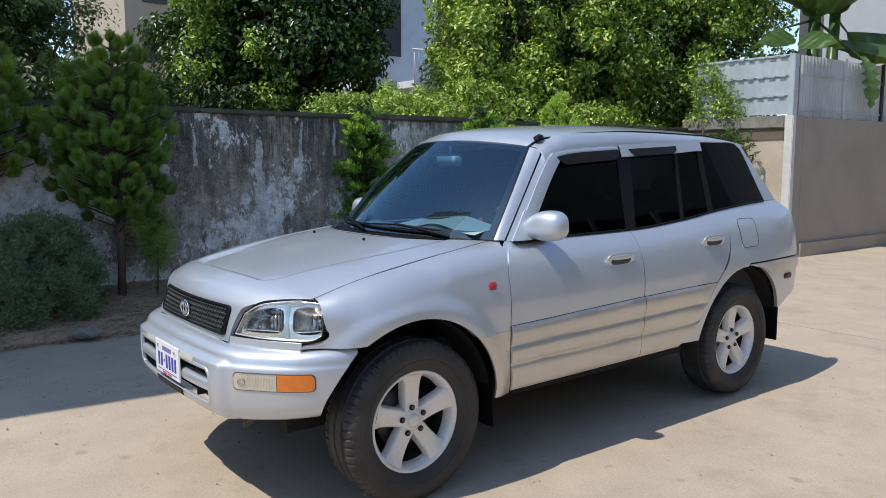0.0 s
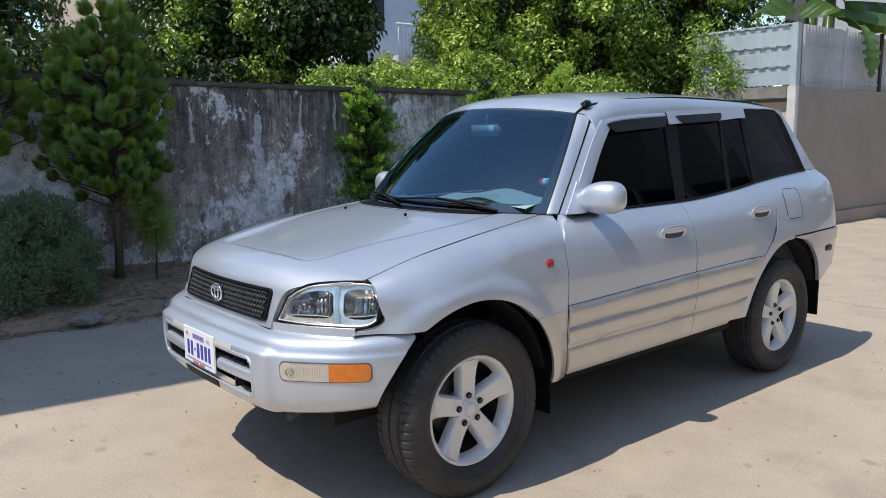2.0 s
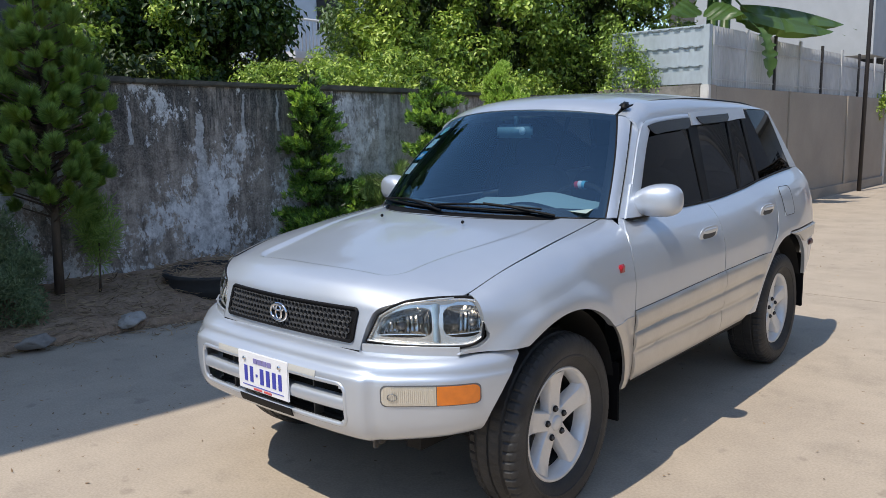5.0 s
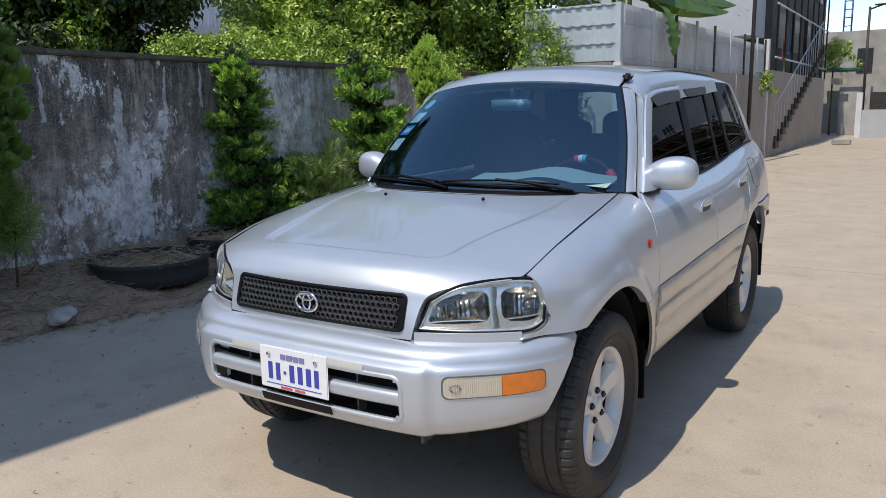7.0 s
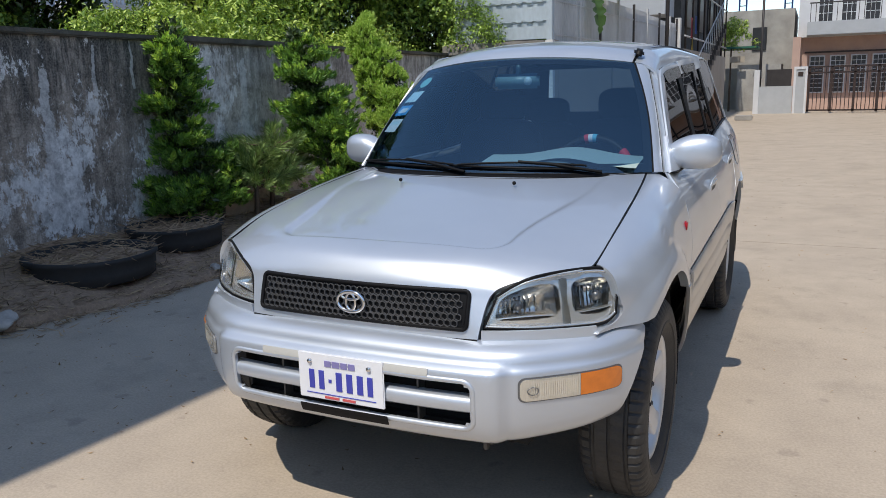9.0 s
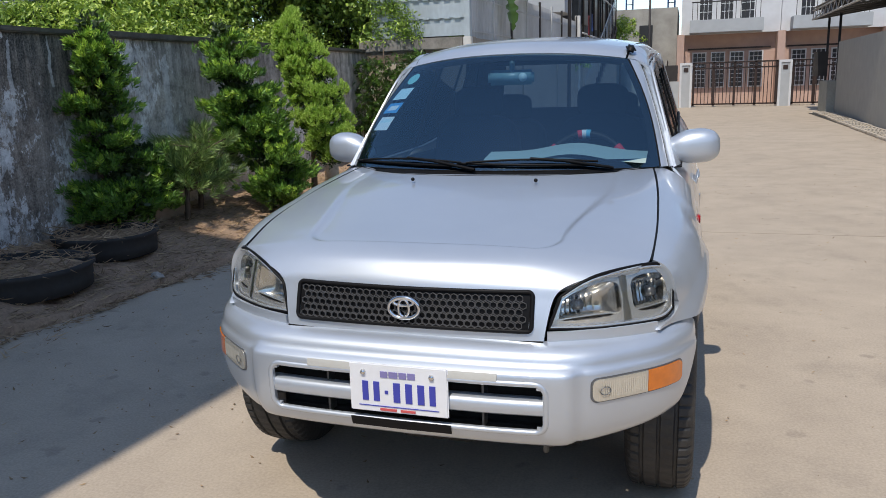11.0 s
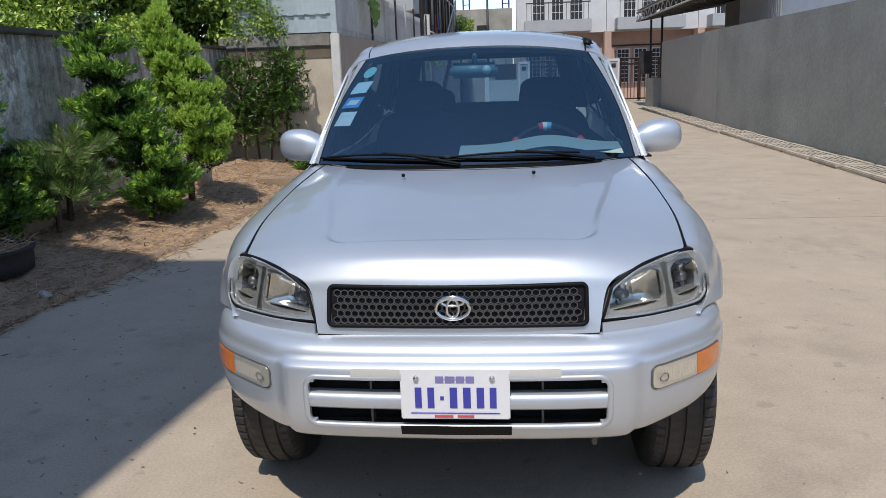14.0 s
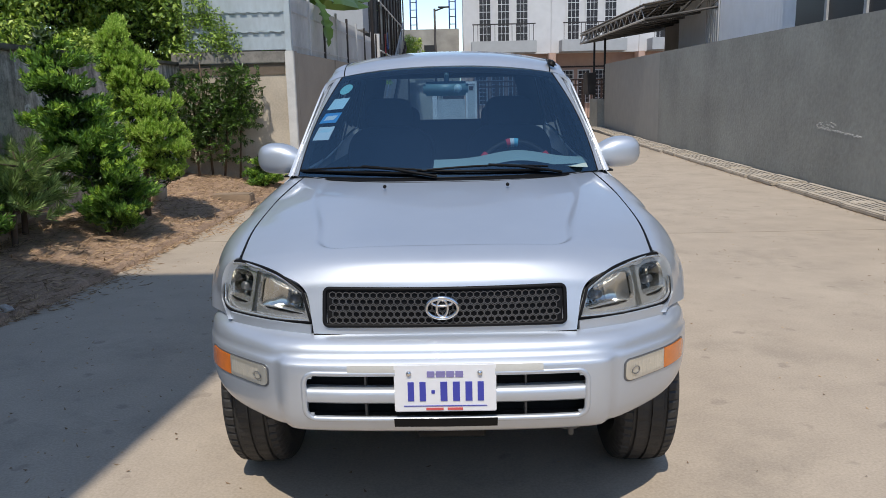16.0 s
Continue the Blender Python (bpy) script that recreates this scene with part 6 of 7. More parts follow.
def trimmed(s, z):
    """Draws the bumper's ends in to the wheel arch."""
    y_end = min(-0.275, -math.sqrt(max(0.0, R_FRONT ** 2 - (min(z, 0.69) - 0.35) ** 2)))
    end = min((k / 1000 for k in range(600, 1001)), key=lambda q: abs(b_y(q) - y_end))
    return s if abs(s) < 0.5 else math.copysign(0.5 + (abs(s) - 0.5) * (end - 0.5) / 0.5, s)


bumper = skin("front_bumper", [[bumper_point(trimmed(s, z), z) for s in S_LIST] for z in Z_LIST], PAINT, car, 0.012, drop=in_opening, angle=40)
part("bumper_recess", add_box(box((-0.42, -0.63, 0.43), (0.42, -0.55, 0.64)), (-0.41, -0.65, 0.445), (0.41, -0.63, 0.455)), UNDER, bumper, "black opening behind the bumper bars", smooth=False)
skin("bumper_bar", [[bumper_point(s, z, o) for s in [-0.40 + 0.8 * i / 40 for i in range(41)]] for z, o in ((0.509, -0.04), (0.511, -0.014), (0.518, -0.005), (0.531, -0.002), (0.543, -0.003), (0.553, -0.007), (0.558, -0.014), (0.560, -0.04))], PAINT, bumper, 0.0)
rim_s = subdivide_loop(rounded(-0.392, 0.392, 0.463, 0.608, 0.034, 8), 0.02)
ring_frame("opening_rim", [bumper_point(x, z, -0.004) for x, z in rim_s], 0.0085, PAINT, bumper)
for sx in (-0.235, 0.235):
    part("bumper_bracket", box((sx - 0.003, -0.70, 0.46), (sx + 0.003, -0.66, 0.61)), STEEL_GREY, bumper, smooth=False)
skin("bumper_lip_pad", [[bumper_point(s, z, 0.004) for s in [-0.26 + 0.52 * i / 30 for i in range(31)]] for z in (0.613, 0.624, 0.634)], surface("bare_plastic_pad", (0.56, 0.55, 0.51), 0.5, 0.2, vary=0.08), bumper, 0.004)
skin("lower_pad", [[bumper_point(s, z, 0.011) for s in [-0.135 + 0.27 * i / 20 for i in range(21)]] for z in (0.442, 0.455, 0.470)], BLACK_TRIM, bumper, 0.004)
for sg in (1, -1):
    fl = (sg < 0)
    def lamp_grid(s0, s1, n, off, z0=0.547, z1=0.617, ends=(1, 1)):
        zc, hz = (z0 + z1) / 2, (z1 - z0) / 2
        g = []
        rib = 0.0016 if n > 40 else 0.0
        for j in range(9):
            t = -1 + j / 4
            row = []
            for i in range(n + 1):
                f = i / n if n > 40 else 0.5 - 0.5 * math.cos(math.pi * i / n)
                cw = 0.020 / (s1 - s0)
                r = sum(e * (1 - math.sqrt(max(0, 1 - max(0, 1 - g_ / cw) ** 2))) for e, g_ in zip(ends, (f, 1 - f))) * 0.55
                row.append(bumper_point(sg * (s0 + (s1 - s0) * f), zc + hz * t * (1 - r), off + (rib if i % 2 and abs(t) < 0.9 and 10 < i < n - 2 else 0.0)))
            g.append(row)
        return g
    rim_lamp = skin("signal_lamp", lamp_grid(0.512, 0.817, 40, 0.002, 0.546, 0.617), GRILLE_GREY, bumper, 0.004, flip=fl, label="fog and turn signal lamp")
    skin("fog_lens", lamp_grid(0.517, 0.680, 56, 0.005, 0.550, 0.613, ends=(1, 0)), FOG_LENS, rim_lamp, 0.005, flip=fl, label="cloudy ribbed clear lens")
    ring_frame("bulb", [bumper_point(sg * (0.55 + 0.014 * math.cos(a)), 0.580 + 0.011 * math.sin(a), 0.009) for a in [math.pi * k / 10 for k in range(20)]], 0.0012, GRILLE_GREY, rim_lamp)
    skin("turn_lens", lamp_grid(0.682, 0.812, 28, 0.005, 0.550, 0.613, ends=(0, 1)), AMBER, rim_lamp, 0.005, flip=fl, label="amber turn signal lens")

# Unseen block added to stop sun leaking through the front end.
part("bay_light_block", box((-0.55, -0.50, 0.44), (0.55, -0.25, 0.69)), UNDER, car, smooth=False)

# licence plate
PY = -0.742
plate = part("licence_plate", box((-0.147, PY + 0.002, 0.493), (0.147, PY + 0.009, 0.638), 0.003), PLATE_WHITE, car, "white plate with blue figures shown as bars", smooth=False)
for k, (x0, x1) in enumerate(((-0.112, -0.086), (-0.078, -0.052), (-0.044, -0.026), (-0.018, 0.010), (0.018, 0.046), (0.054, 0.082), (0.089, 0.115))):
    z0, z1 = (0.527, 0.585) if k != 2 else (0.550, 0.560)
    part("figure_bar", box((x0 + 0.004, PY, z0), (x1 - 0.004, PY + 0.003, z1)), PLATE_BLUE, plate, smooth=False)
for x0, x1 in ((-0.052, -0.030), (-0.026, 0.0), (0.004, 0.026), (0.03, 0.052)):
    part("script_bar", box((x0, PY, 0.599), (x1, PY + 0.003, 0.617)), PLATE_VIOLET, plate, smooth=False)
for x0, x1 in ((-0.056, -0.006), (0.006, 0.050)):
    part("city_bar", box((x0, PY, 0.499), (x1, PY + 0.003, 0.506)), PLATE_RED, plate, smooth=False)
part("underline", box((-0.12, PY, 0.511), (0.12, PY + 0.003, 0.513)), PLATE_BLUE, plate, smooth=False)
for x in (-0.104, 0.100):
    part("screw", add_tube(bmesh.new(), (x, PY + 0.003, 0.611), (x, PY - 0.004, 0.611), 0.0085, 0.0065, 14), CHROME, plate)

# headlights
def coons(sg, a, b, u, v, bow=0.0, back=0.0):
    """Headlight surface: u from the inner to the outer side, v from bottom to top."""
    lo = [Vector(p) for p in ((0.410, -0.606, 0.733), (0.545, -0.543, 0.728), (0.690, -0.441, 0.730), (0.729, -0.396, 0.752))]
    hi = [Vector(p) for p in ((0.434, -0.576, 0.812), (0.525, -0.531, 0.860), (0.668, -0.405, 0.871), (0.726, -0.368, 0.850))]

    def poly(q, t):
        k = min(2, int(t * 3))
        f = t * 3 - k
        p0, p1, p2, p3 = q[max(0, k - 1)], q[k], q[k + 1], q[min(3, k + 2)]
        return 0.5 * ((2 * p1) + (p2 - p0) * f + (2 * p0 - 5 * p1 + 4 * p2 - p3) * f * f + (3 * p1 - p0 - 3 * p2 + p3) * f ** 3)
    p = poly(lo, u).lerp(poly(hi, u), v)
    n = Vector((0.55, -0.8, 0.25)).normalized()
    p = p + n * (bow * math.sin(math.pi * u) * math.sin(math.pi * v) - back)
    return (sg * p.x, p.y, p.z)


def headlight(sg):
    fl = sg < 0
    G = lambda nu, nv, bow, back, u0=0.0, u1=1.0, v0=0.0, v1=1.0: [[coons(sg, 0, 0, u0 + (u1 - u0) * i / nu, v0 + (v1 - v0) * j / nv, bow, back) for i in range(nu + 1)] for j in range(nv + 1)]
    hl = skin("headlight", G(20, 10, 0.0, 0.125), REFLECTOR, car, 0.0, flip=fl, label="clear headlight with chrome reflectors")
    for k, (u0, u1) in enumerate(((0.06, 0.45), (0.53, 0.93))):
        bowl = []
        for j in range(11):
            row = []
            for i in range(25):
                u, v = i / 24, j / 10
                depth = 0.026 + 0.065 * (1 - (2 * u - 1) ** 4) * (1 - (2 * v - 1) ** 4) + 0.003 * (i % 2)
                row.append(coons(sg, 0, 0, u0 + (u1 - u0) * u, 0.1 + 0.8 * v, 0.0, depth))
            bowl.append(row)
        rf = skin("reflector", bowl, REFLECTOR, hl, 0.0, flip=fl)
        # added pale strip stands for the ground mirrored in the chamber, over a dark slot
        skin("ground_reflection_strip", [[coons(sg, 0, 0, u0 + 0.02 + (u1 - u0 - 0.04) * i / 12, 0.235 + 0.02 * math.sin(math.pi * i / 12), 0.0, d) for i in range(13)] for d in (0.022, 0.05, 0.085)], BEZEL, rf, 0.003, flip=fl)
        skin("slot", [[coons(sg, 0, 0, u0 + 0.03 + (u1 - u0 - 0.06) * i / 12, v, 0.0, 0.026) for i in range(13)] for v in (0.165, 0.205)], BLACK_TRIM, rf, 0.002, flip=fl)
        um = (u0 + u1) / 2
        bulb = bmesh.new()
        add_tube(bulb, coons(sg, 0, 0, um, 0.5, 0, 0.08), coons(sg, 0, 0, um, 0.5, 0, 0.05), 0.017, 0.013, 14)
        part("bulb_cap", bulb, GRILLE_GREY, hl)
    skin("divider", [[coons(sg, 0, 0, u, v, 0.0, b) for u, b in ((0.455, 0.04), (0.47, 0.015), (0.49, 0.012), (0.51, 0.015), (0.525, 0.04))] for v in [0.05 + 0.9 * j / 10 for j in range(11)]], REFLECTOR, hl, 0.0, flip=fl)
    def chamber(i, j):
        u, v = (i + 0.5) / 216, (j + 0.5) / 90
        for a, b in ((0.07, 0.468), (0.528, 0.94)):
            q = abs((u - (a + b) / 2) / ((b - a) / 2)) ** 5 + abs((v - 0.52) / 0.36) ** 5
            if q < 1:
                return True
        return False
    skin("lamp_frame", G(216, 90, 0.004, 0.018), BEZEL, hl, 0.02, flip=fl, drop=chamber)
    rimpts = [coons(sg, 0, 0, u, 0.0, 0, 0.006) for u in [i / 24 for i in range(25)]] + [coons(sg, 0, 0, 1.0, v, 0, 0.006) for v in [i / 8 for i in range(1, 8)]] + [coons(sg, 0, 0, u, 1.0, 0, 0.006) for u in [1 - i / 24 for i in range(25)]] + [coons(sg, 0, 0, 0.0, v, 0, 0.006) for v in [1 - i / 8 for i in range(1, 8)]]
    ring_frame("bezel", rimpts, 0.0042, BEZEL, hl)
    loop_uv = [(-0.012 + 1.024 * i / 24, -0.05) for i in range(25)] + [(1.014, i / 8) for i in range(1, 8)] + [(1.012 - 1.024 * i / 24, 1.055) for i in range(25)] + [(-0.014, 1 - i / 8) for i in range(1, 8)]
    ring_frame("seal", [coons(sg, 0, 0, u, v, 0, 0.005) for u, v in loop_uv], 0.0046, BLACK_TRIM, hl)
    lens = skin("lens", G(24, 12, 0.014, 0.0), CLEAR, hl, 0.0, flip=fl)
    lens.visible_shadow = False
    # painted strip under the lamp
    trim = []
    for z in (0.688, 0.706, 0.724):
        trim.append([(sg * p[0], p[1] + 0.001, z) for p in [(0.402, -0.624), (0.47, -0.600), (0.55, -0.562), (0.62, -0.517), (0.665, -0.484), (0.69, -0.463)]])
    skin("headlight_trim", trim, PAINT, hl, 0.008, flip=fl)


headlight(1)
headlight(-1)

# cowl, windshield, roof
def screen(u, v, off=0.0):
    x = (0.650 - 0.160 * v + 0.020 * math.sin(math.pi * v)) * u
    y0, y1 = 0.295 + 0.24 * abs(u) ** 1.9, 0.785 + 0.125 * u * u
    z0, z1 = 1.060 - 0.010 * u * u, 1.509 - 0.032 * u * u
    b = 0.018 * math.sin(math.pi * v)
    return (x, y0 + (y1 - y0) * v - b * 0.6 - off * 0.62, z0 + (z1 - z0) * v + b * 0.75 + off * 0.78)


ws = skin("windshield", [[screen(-1 + 2 * i / 40, j / 20) for i in range(41)] for j in range(21)], WINDSHIELD, car, 0.0, label="clear windshield with dark border")
ws.visible_shadow = False
U_B = [-1, -0.985, -0.955] + [-0.95 + 1.9 * i / 30 for i in range(1, 30)] + [0.955, 0.985, 1]
V_B = [0, 0.03, 0.075] + [0.08 + 0.86 * i / 16 for i in range(1, 16)] + [0.95, 0.975, 1]
skin("black_border", [[screen(u, v, -0.004) for u in U_B] for v in V_B], BLACK_TRIM, ws, 0.0, drop=lambda i, j: 2 <= i < len(U_B) - 3 and 2 <= j < len(V_B) - 3)
skin("cowl", [[(u * 0.635, (1 - w) * (0.205 + 0.335 * abs(u) ** 2.8) + w * (0.315 + 0.235 * abs(u) ** 1.9), 1.052 - 0.025 * math.sin(math.pi * w) + 0.012 * w) for u in [-1 + 2 * i / 30 for i in range(31)]] for w in (0, 0.3, 0.6, 1.0)], BLACK_TRIM, car, 0.0)


def sticker(u, v, w, h, material, name="sticker"):
    g = [[screen(u + w * (i / 6 - 0.5) + 0.02 * (j / 4), v + h * (j / 4 - 0.5), -0.0025) for i in range(7)] for j in range(5)]
    return skin(name, g, material, ws, 0.0)


TEAL, PALE, BLUE_S, WHITE_S = (surface(n, c, 0.6, vary=0.05) for n, c in (("sticker_teal", (0.25, 0.6, 0.58)), ("sticker_pale", (0.55, 0.72, 0.75)), ("sticker_blue", (0.05, 0.32, 0.62)), ("sticker_white", (0.72, 0.74, 0.74))))
disc = []
for j in range(7):
    disc.append([screen(-0.885 + 0.055 * (j / 6) * math.cos(a), 0.84 + 0.058 * (j / 6) * math.sin(a), -0.0025) for a in [2 * math.pi * i / 24 for i in range(25)]])
skin("round_sticker", disc, TEAL, ws, 0.0)
sticker(-0.895, 0.68, 0.14, 0.115, PALE)
sticker(-0.908, 0.535, 0.14, 0.10, BLUE_S)
sticker(-0.908, 0.535, 0.085, 0.045, WHITE_S, "sticker_panel")
sticker(-0.916, 0.385, 0.13, 0.125, WHITE_S)
sticker(-0.916, 0.41, 0.10, 0.03, PALE, "sticker_panel")
mirror = bmesh.new()
add_box(mirror, (-0.108, 0.79, 1.380), (0.100, 0.825, 1.446), 0.012)
add_tube(mirror, (0.0, 0.81, 1.43), (0.0, 0.82, 1.505), 0.012, n=10)
im = part("inner_mirror", mirror, surface("mirror_back", (0.17, 0.30, 0.32), 0.4), car, "rear-view mirror with a pale teal back")
part("mirror_label", add_tube(bmesh.new(), (0.052, 0.7885, 1.413), (0.052, 0.7905, 1.413), 0.019, 0.019, 24), surface("mirror_label", (0.52, 0.66, 0.68), 0.5), im)

r_hw = curve((0.78, 0.47), (0.93, 0.484), (1.5, 0.512), (2.2, 0.518), (2.52, 0.508), (2.72, 0.485))
r_zc = curve((0.78, 1.511), (0.84, 1.543), (0.93, 1.569), (1.2, 1.598), (1.7, 1.616), (2.3, 1.606), (2.52, 1.592), (2.66, 1.572), (2.75, 1.540))
r_drop = curve((0.78, 0.034), (1.1, 0.046), (2.0, 0.048), (2.75, 0.045))


def roof_point(u, f):
    y0 = 0.787 + 0.125 * u * u
    y = y0 + (2.75 - 0.07 * u * u - y0) * f
    yy = y - 0.125 * u * u * (1 - f) ** 2
    return (u * r_hw(y), y, r_zc(yy) - r_drop(yy) * abs(u) ** 2.4)


roof = skin("roof", [[roof_point(-1 + 2 * i / 40, (j / 50) ** 1.3) for i in range(41)] for j in range(51)], PAINT, car, 0.015)
win_top = curve((0.93, 1.40), (1.0, 1.438), (1.15, 1.458), (1.5, 1.478), (2.0, 1.502), (2.2, 1.515), (2.5, 1.516), (2.65, 1.508), (2.8, 1.49))
ant = bmesh.new()
add_box(ant, (-0.022, -0.03, 0.0), (0.022, 0.03, 0.022), 0.01)
an = part("antenna_base", ant, BLACK_TRIM, car)
an.location, an.rotation_euler = (0.497, 0.975, 1.512), (0.35, 0.25, 0.3)


def upper_side(sg):
    fl = sg < 0
    # A-pillar between the screen and the door frame
    g, frame_rows, seam, fill, lining = [], [], [], [], []
    for j in range(17):
        v = j / 16
        edge = Vector(screen(1.0, v))
        yo = 0.615 + 0.365 * v + 0.0 * v
        zo = 1.045 + 0.40 * v
        b = Vector((side_x(yo, zo) + 0.004, yo - 0.004, zo))
        a = edge.lerp(b, 0.09) + Vector((0.002, -0.004, 0.001))
        fill.append([(sg * p.x, p.y, p.z) for p in (edge + Vector((-0.01, -0.003, 0.0)), edge.lerp(a, 0.5), a + Vector((0.004, 0.004, -0.002)))])
        lining.append([(sg * p.x, p.y, p.z) for p in (edge + Vector((-0.02, 0.03, -0.02)), edge.lerp(b, 0.5) + Vector((-0.03, 0.02, -0.015)), b + Vector((-0.03, 0.03, -0.005)))])
        c = edge.lerp(b, 0.60)
        m = a.lerp(c, 0.5) + Vector((0.007, -0.006, 0.004))
        g.append([(sg * p.x, p.y, p.z) for p in ((1 - t) ** 2 * a + 2 * t * (1 - t) * m + t * t * c for t in [i / 5 for i in range(6)])])
        c = edge.lerp(b, 0.66) + Vector((0.004, -0.002, 0.0))
        frame_rows.append([(sg * p.x, p.y, p.z) for p in (c.lerp(b + Vector((0.004, 0.012, 0)), i / 4) for i in range(5))])
        q = edge.lerp(b, 0.61) + Vector((-0.003, 0.001, -0.002))
        seam.append((sg * q.x, q.y, q.z))
    ap = skin("a_pillar", g, PAINT, car, 0.012, flip=fl)
    skin("screen_edge", fill, BLACK_TRIM, car, 0.0, flip=fl)
    skin("pillar_lining", lining, DASH_DARK, car, 0.0, flip=not fl)
    skin("door_frame", frame_rows, PAINT, car, 0.01, flip=fl)
    ring_frame("door_seal", seam, 0.0045, BLACK_TRIM, car, closed=False)
    # rail over the doors
    g = []
    for i in range(61):
        f = i / 60
        y = 0.93 + 1.75 * f
        a = Vector((r_hw(y) + 0.006, y, r_zc(y) - r_drop(y) - 0.004)) if y > 1.05 else Vector((r_hw(y) + 0.006, y, r_zc(y - 0.125 * (1 - (y - 0.93) / 2.1) ** 2) - r_drop(y) - 0.004))
        zt = win_top(y) + 0.004
        b = Vector((side_x(y, zt), y, zt))
        m = Vector((max(a.x, b.x) - 0.004, y, a.z - 0.012))
        g.append([(sg * p.x, p.y, p.z) for p in ((1 - t) ** 2 * a + 2 * t * (1 - t) * m + t * t * b for t in [k / 6 for k in range(7)])])
    skin("roof_rail", g, PAINT, car, 0.012, flip=fl)
    dl = [(sg * (r_hw(y) + 0.002), y, r_zc(y - 0.125 * (1 - (y - 0.93) / 2.1) ** 2) - r_drop(y) - 0.002) for y in [0.94 + 1.7 * i / 40 for i in range(41)]]
    ring_frame("roof_ditch", dl, 0.0055, BLACK_TRIM, car, closed=False)
    front = curve((1.0, 0.585), (1.045, 0.63), (1.2, 0.765), (1.3, 0.85), (1.38, 0.925), (1.42, 0.97), (1.445, 1.03), (1.47, 1.12))
    rear = curve((1.1, 2.80), (1.15, 2.785), (1.2, 2.765), (1.45, 2.66), (1.49, 2.635), (1.51, 2.59), (1.53, 2.53))
    lo, hi = lambda y: belt(y) + 0.003, lambda y: win_top(y)
    z_at = lambda ya: (belt(ya), win_top(ya))
    # glass and black pillars
    for nm, y0, y1, ref, mat_, off in (("front_window", front, lambda z: 1.425 + (z - 1.05) * 0.12, (1.045, 1.47), TINTED, -0.006), ("b_pillar", lambda z: 1.427 + (z - 1.05) * 0.12, lambda z: 1.50 + (z - 1.05) * 0.22, (1.05, 1.48), BLACK_TRIM, 0.0),
                                       ("rear_window", lambda z: 1.502 + (z - 1.05) * 0.22, lambda z: 1.90 + (z - 1.08) * 0.2, (1.05, 1.49), TINTED, -0.006), ("window_bar", lambda z: 1.902 + (z - 1.08) * 0.2, lambda z: 1.928 + (z - 1.08) * 0.2, (1.08, 1.5), BLACK_TRIM, 0.0),
                                       ("vent_window", lambda z: 1.93 + (z - 1.08) * 0.2, lambda z: 2.165 + (z - 1.1) * 0.06, (1.08, 1.51), TINTED, -0.006), ("c_pillar", lambda z: 2.167 + (z - 1.1) * 0.06, lambda z: 2.215 + (z - 1.1) * 0.05, (1.11, 1.515), BLACK_TRIM, 0.0),
                                       ("quarter_window", lambda z: 2.217 + (z - 1.1) * 0.05, rear, (1.13, 1.51), TINTED, -0.003)):
        w = side_panel(nm, sg, y0, y1, lo, hi, ref, 14, 12, mat_, car, off, lip=0.0 if mat_ is TINTED else 0.01)
    # rear pillar
    side_panel("d_pillar", sg, lambda z: rear(z) + 0.003, lambda z: 2.93 - 0.76 * (z - 1.15), lo, hi, (1.15, 1.51), 16, 14, PAINT, car, 0.0)
    ring_frame("belt_strip", [(sg * (side_x(y, belt(y)) + 0.002), y, belt(y) + 0.003) for y in [0.62 + 2.15 * i / 60 for i in range(61)]], 0.006, BLACK_TRIM, car, closed=False)
    # wind deflectors: silver strip with a smoked lower edge
    dv = []
    for i in range(41):
        f = i / 40
        if f < 0.5:
            z = 1.115 + 0.30 * f / 0.5
            y = front(z)
            inn = (y + 0.055, z - 0.012)
        else:
            y = front(1.415) + (1.485 - front(1.415)) * (f - 0.5) / 0.5
            z = min(win_top(y), 1.415 + (y - front(1.415)) * 0.6)
            k = min(1, (f - 0.5) / 0.1)
            inn = (y + 0.055 * (1 - k), z - 0.012 - 0.004 * k)
        dv.append(((y - 0.012, z + 0.008), inn))
    g = [[(sg * (side_x(y, z) + 0.014 + 0.012 * (t - 0.0) * (1 - t)), y, z) for y, z in [(o[0] + (q[0] - o[0]) * t, o[1] + (q[1] - o[1]) * t) for o, q in dv]] for t in (0, 0.33, 0.66, 1.0)]
    df = skin("door_visor", g, PAINT, car, 0.008, flip=not fl, label="silver and smoked door visor")
    def smoked(y0, y1, dz, off, parent):
        rows = []
        for t in (0, 0.25, 0.5, 0.75, 1):
            row = []
            for i in range(25):
                f = i / 24
                y = y0 + (y1 - y0) * f
                h = dz * (1 - max(0.0, 1 - f / 0.18) ** 2.4) * (1 - max(0.0, (f - 0.86) / 0.14) ** 3 * 0.5)
                z = win_top(y) - 0.010 - h * t
                row.append((sg * (side_x(y, z) + off), y, z))
            rows.append(row)
        return skin("smoked_edge", rows, SMOKE, parent, 0.004, flip=not fl)
    smoked(1.0, 1.475, 0.052, 0.020, df)
    g = [[(sg * (side_x(y, z) + 0.014), y, z) for y, z in [(1.505 + 0.715 * i / 20, win_top(1.505 + 0.715 * i / 20) + 0.014 - 0.064 * t) for i in range(21)]] for t in (0, 0.33, 0.66, 1.0)]
    d2 = skin("door_visor", g, PAINT, car, 0.008, flip=not fl, label="silver and smoked door visor")
    smoked(1.565, 1.98, 0.041, 0.019, d2)
    # outside mirror on its triangular foot
    mb = bmesh.new()
    bmesh.ops.create_uvsphere(mb, u_segments=40, v_segments=24, radius=1.0)
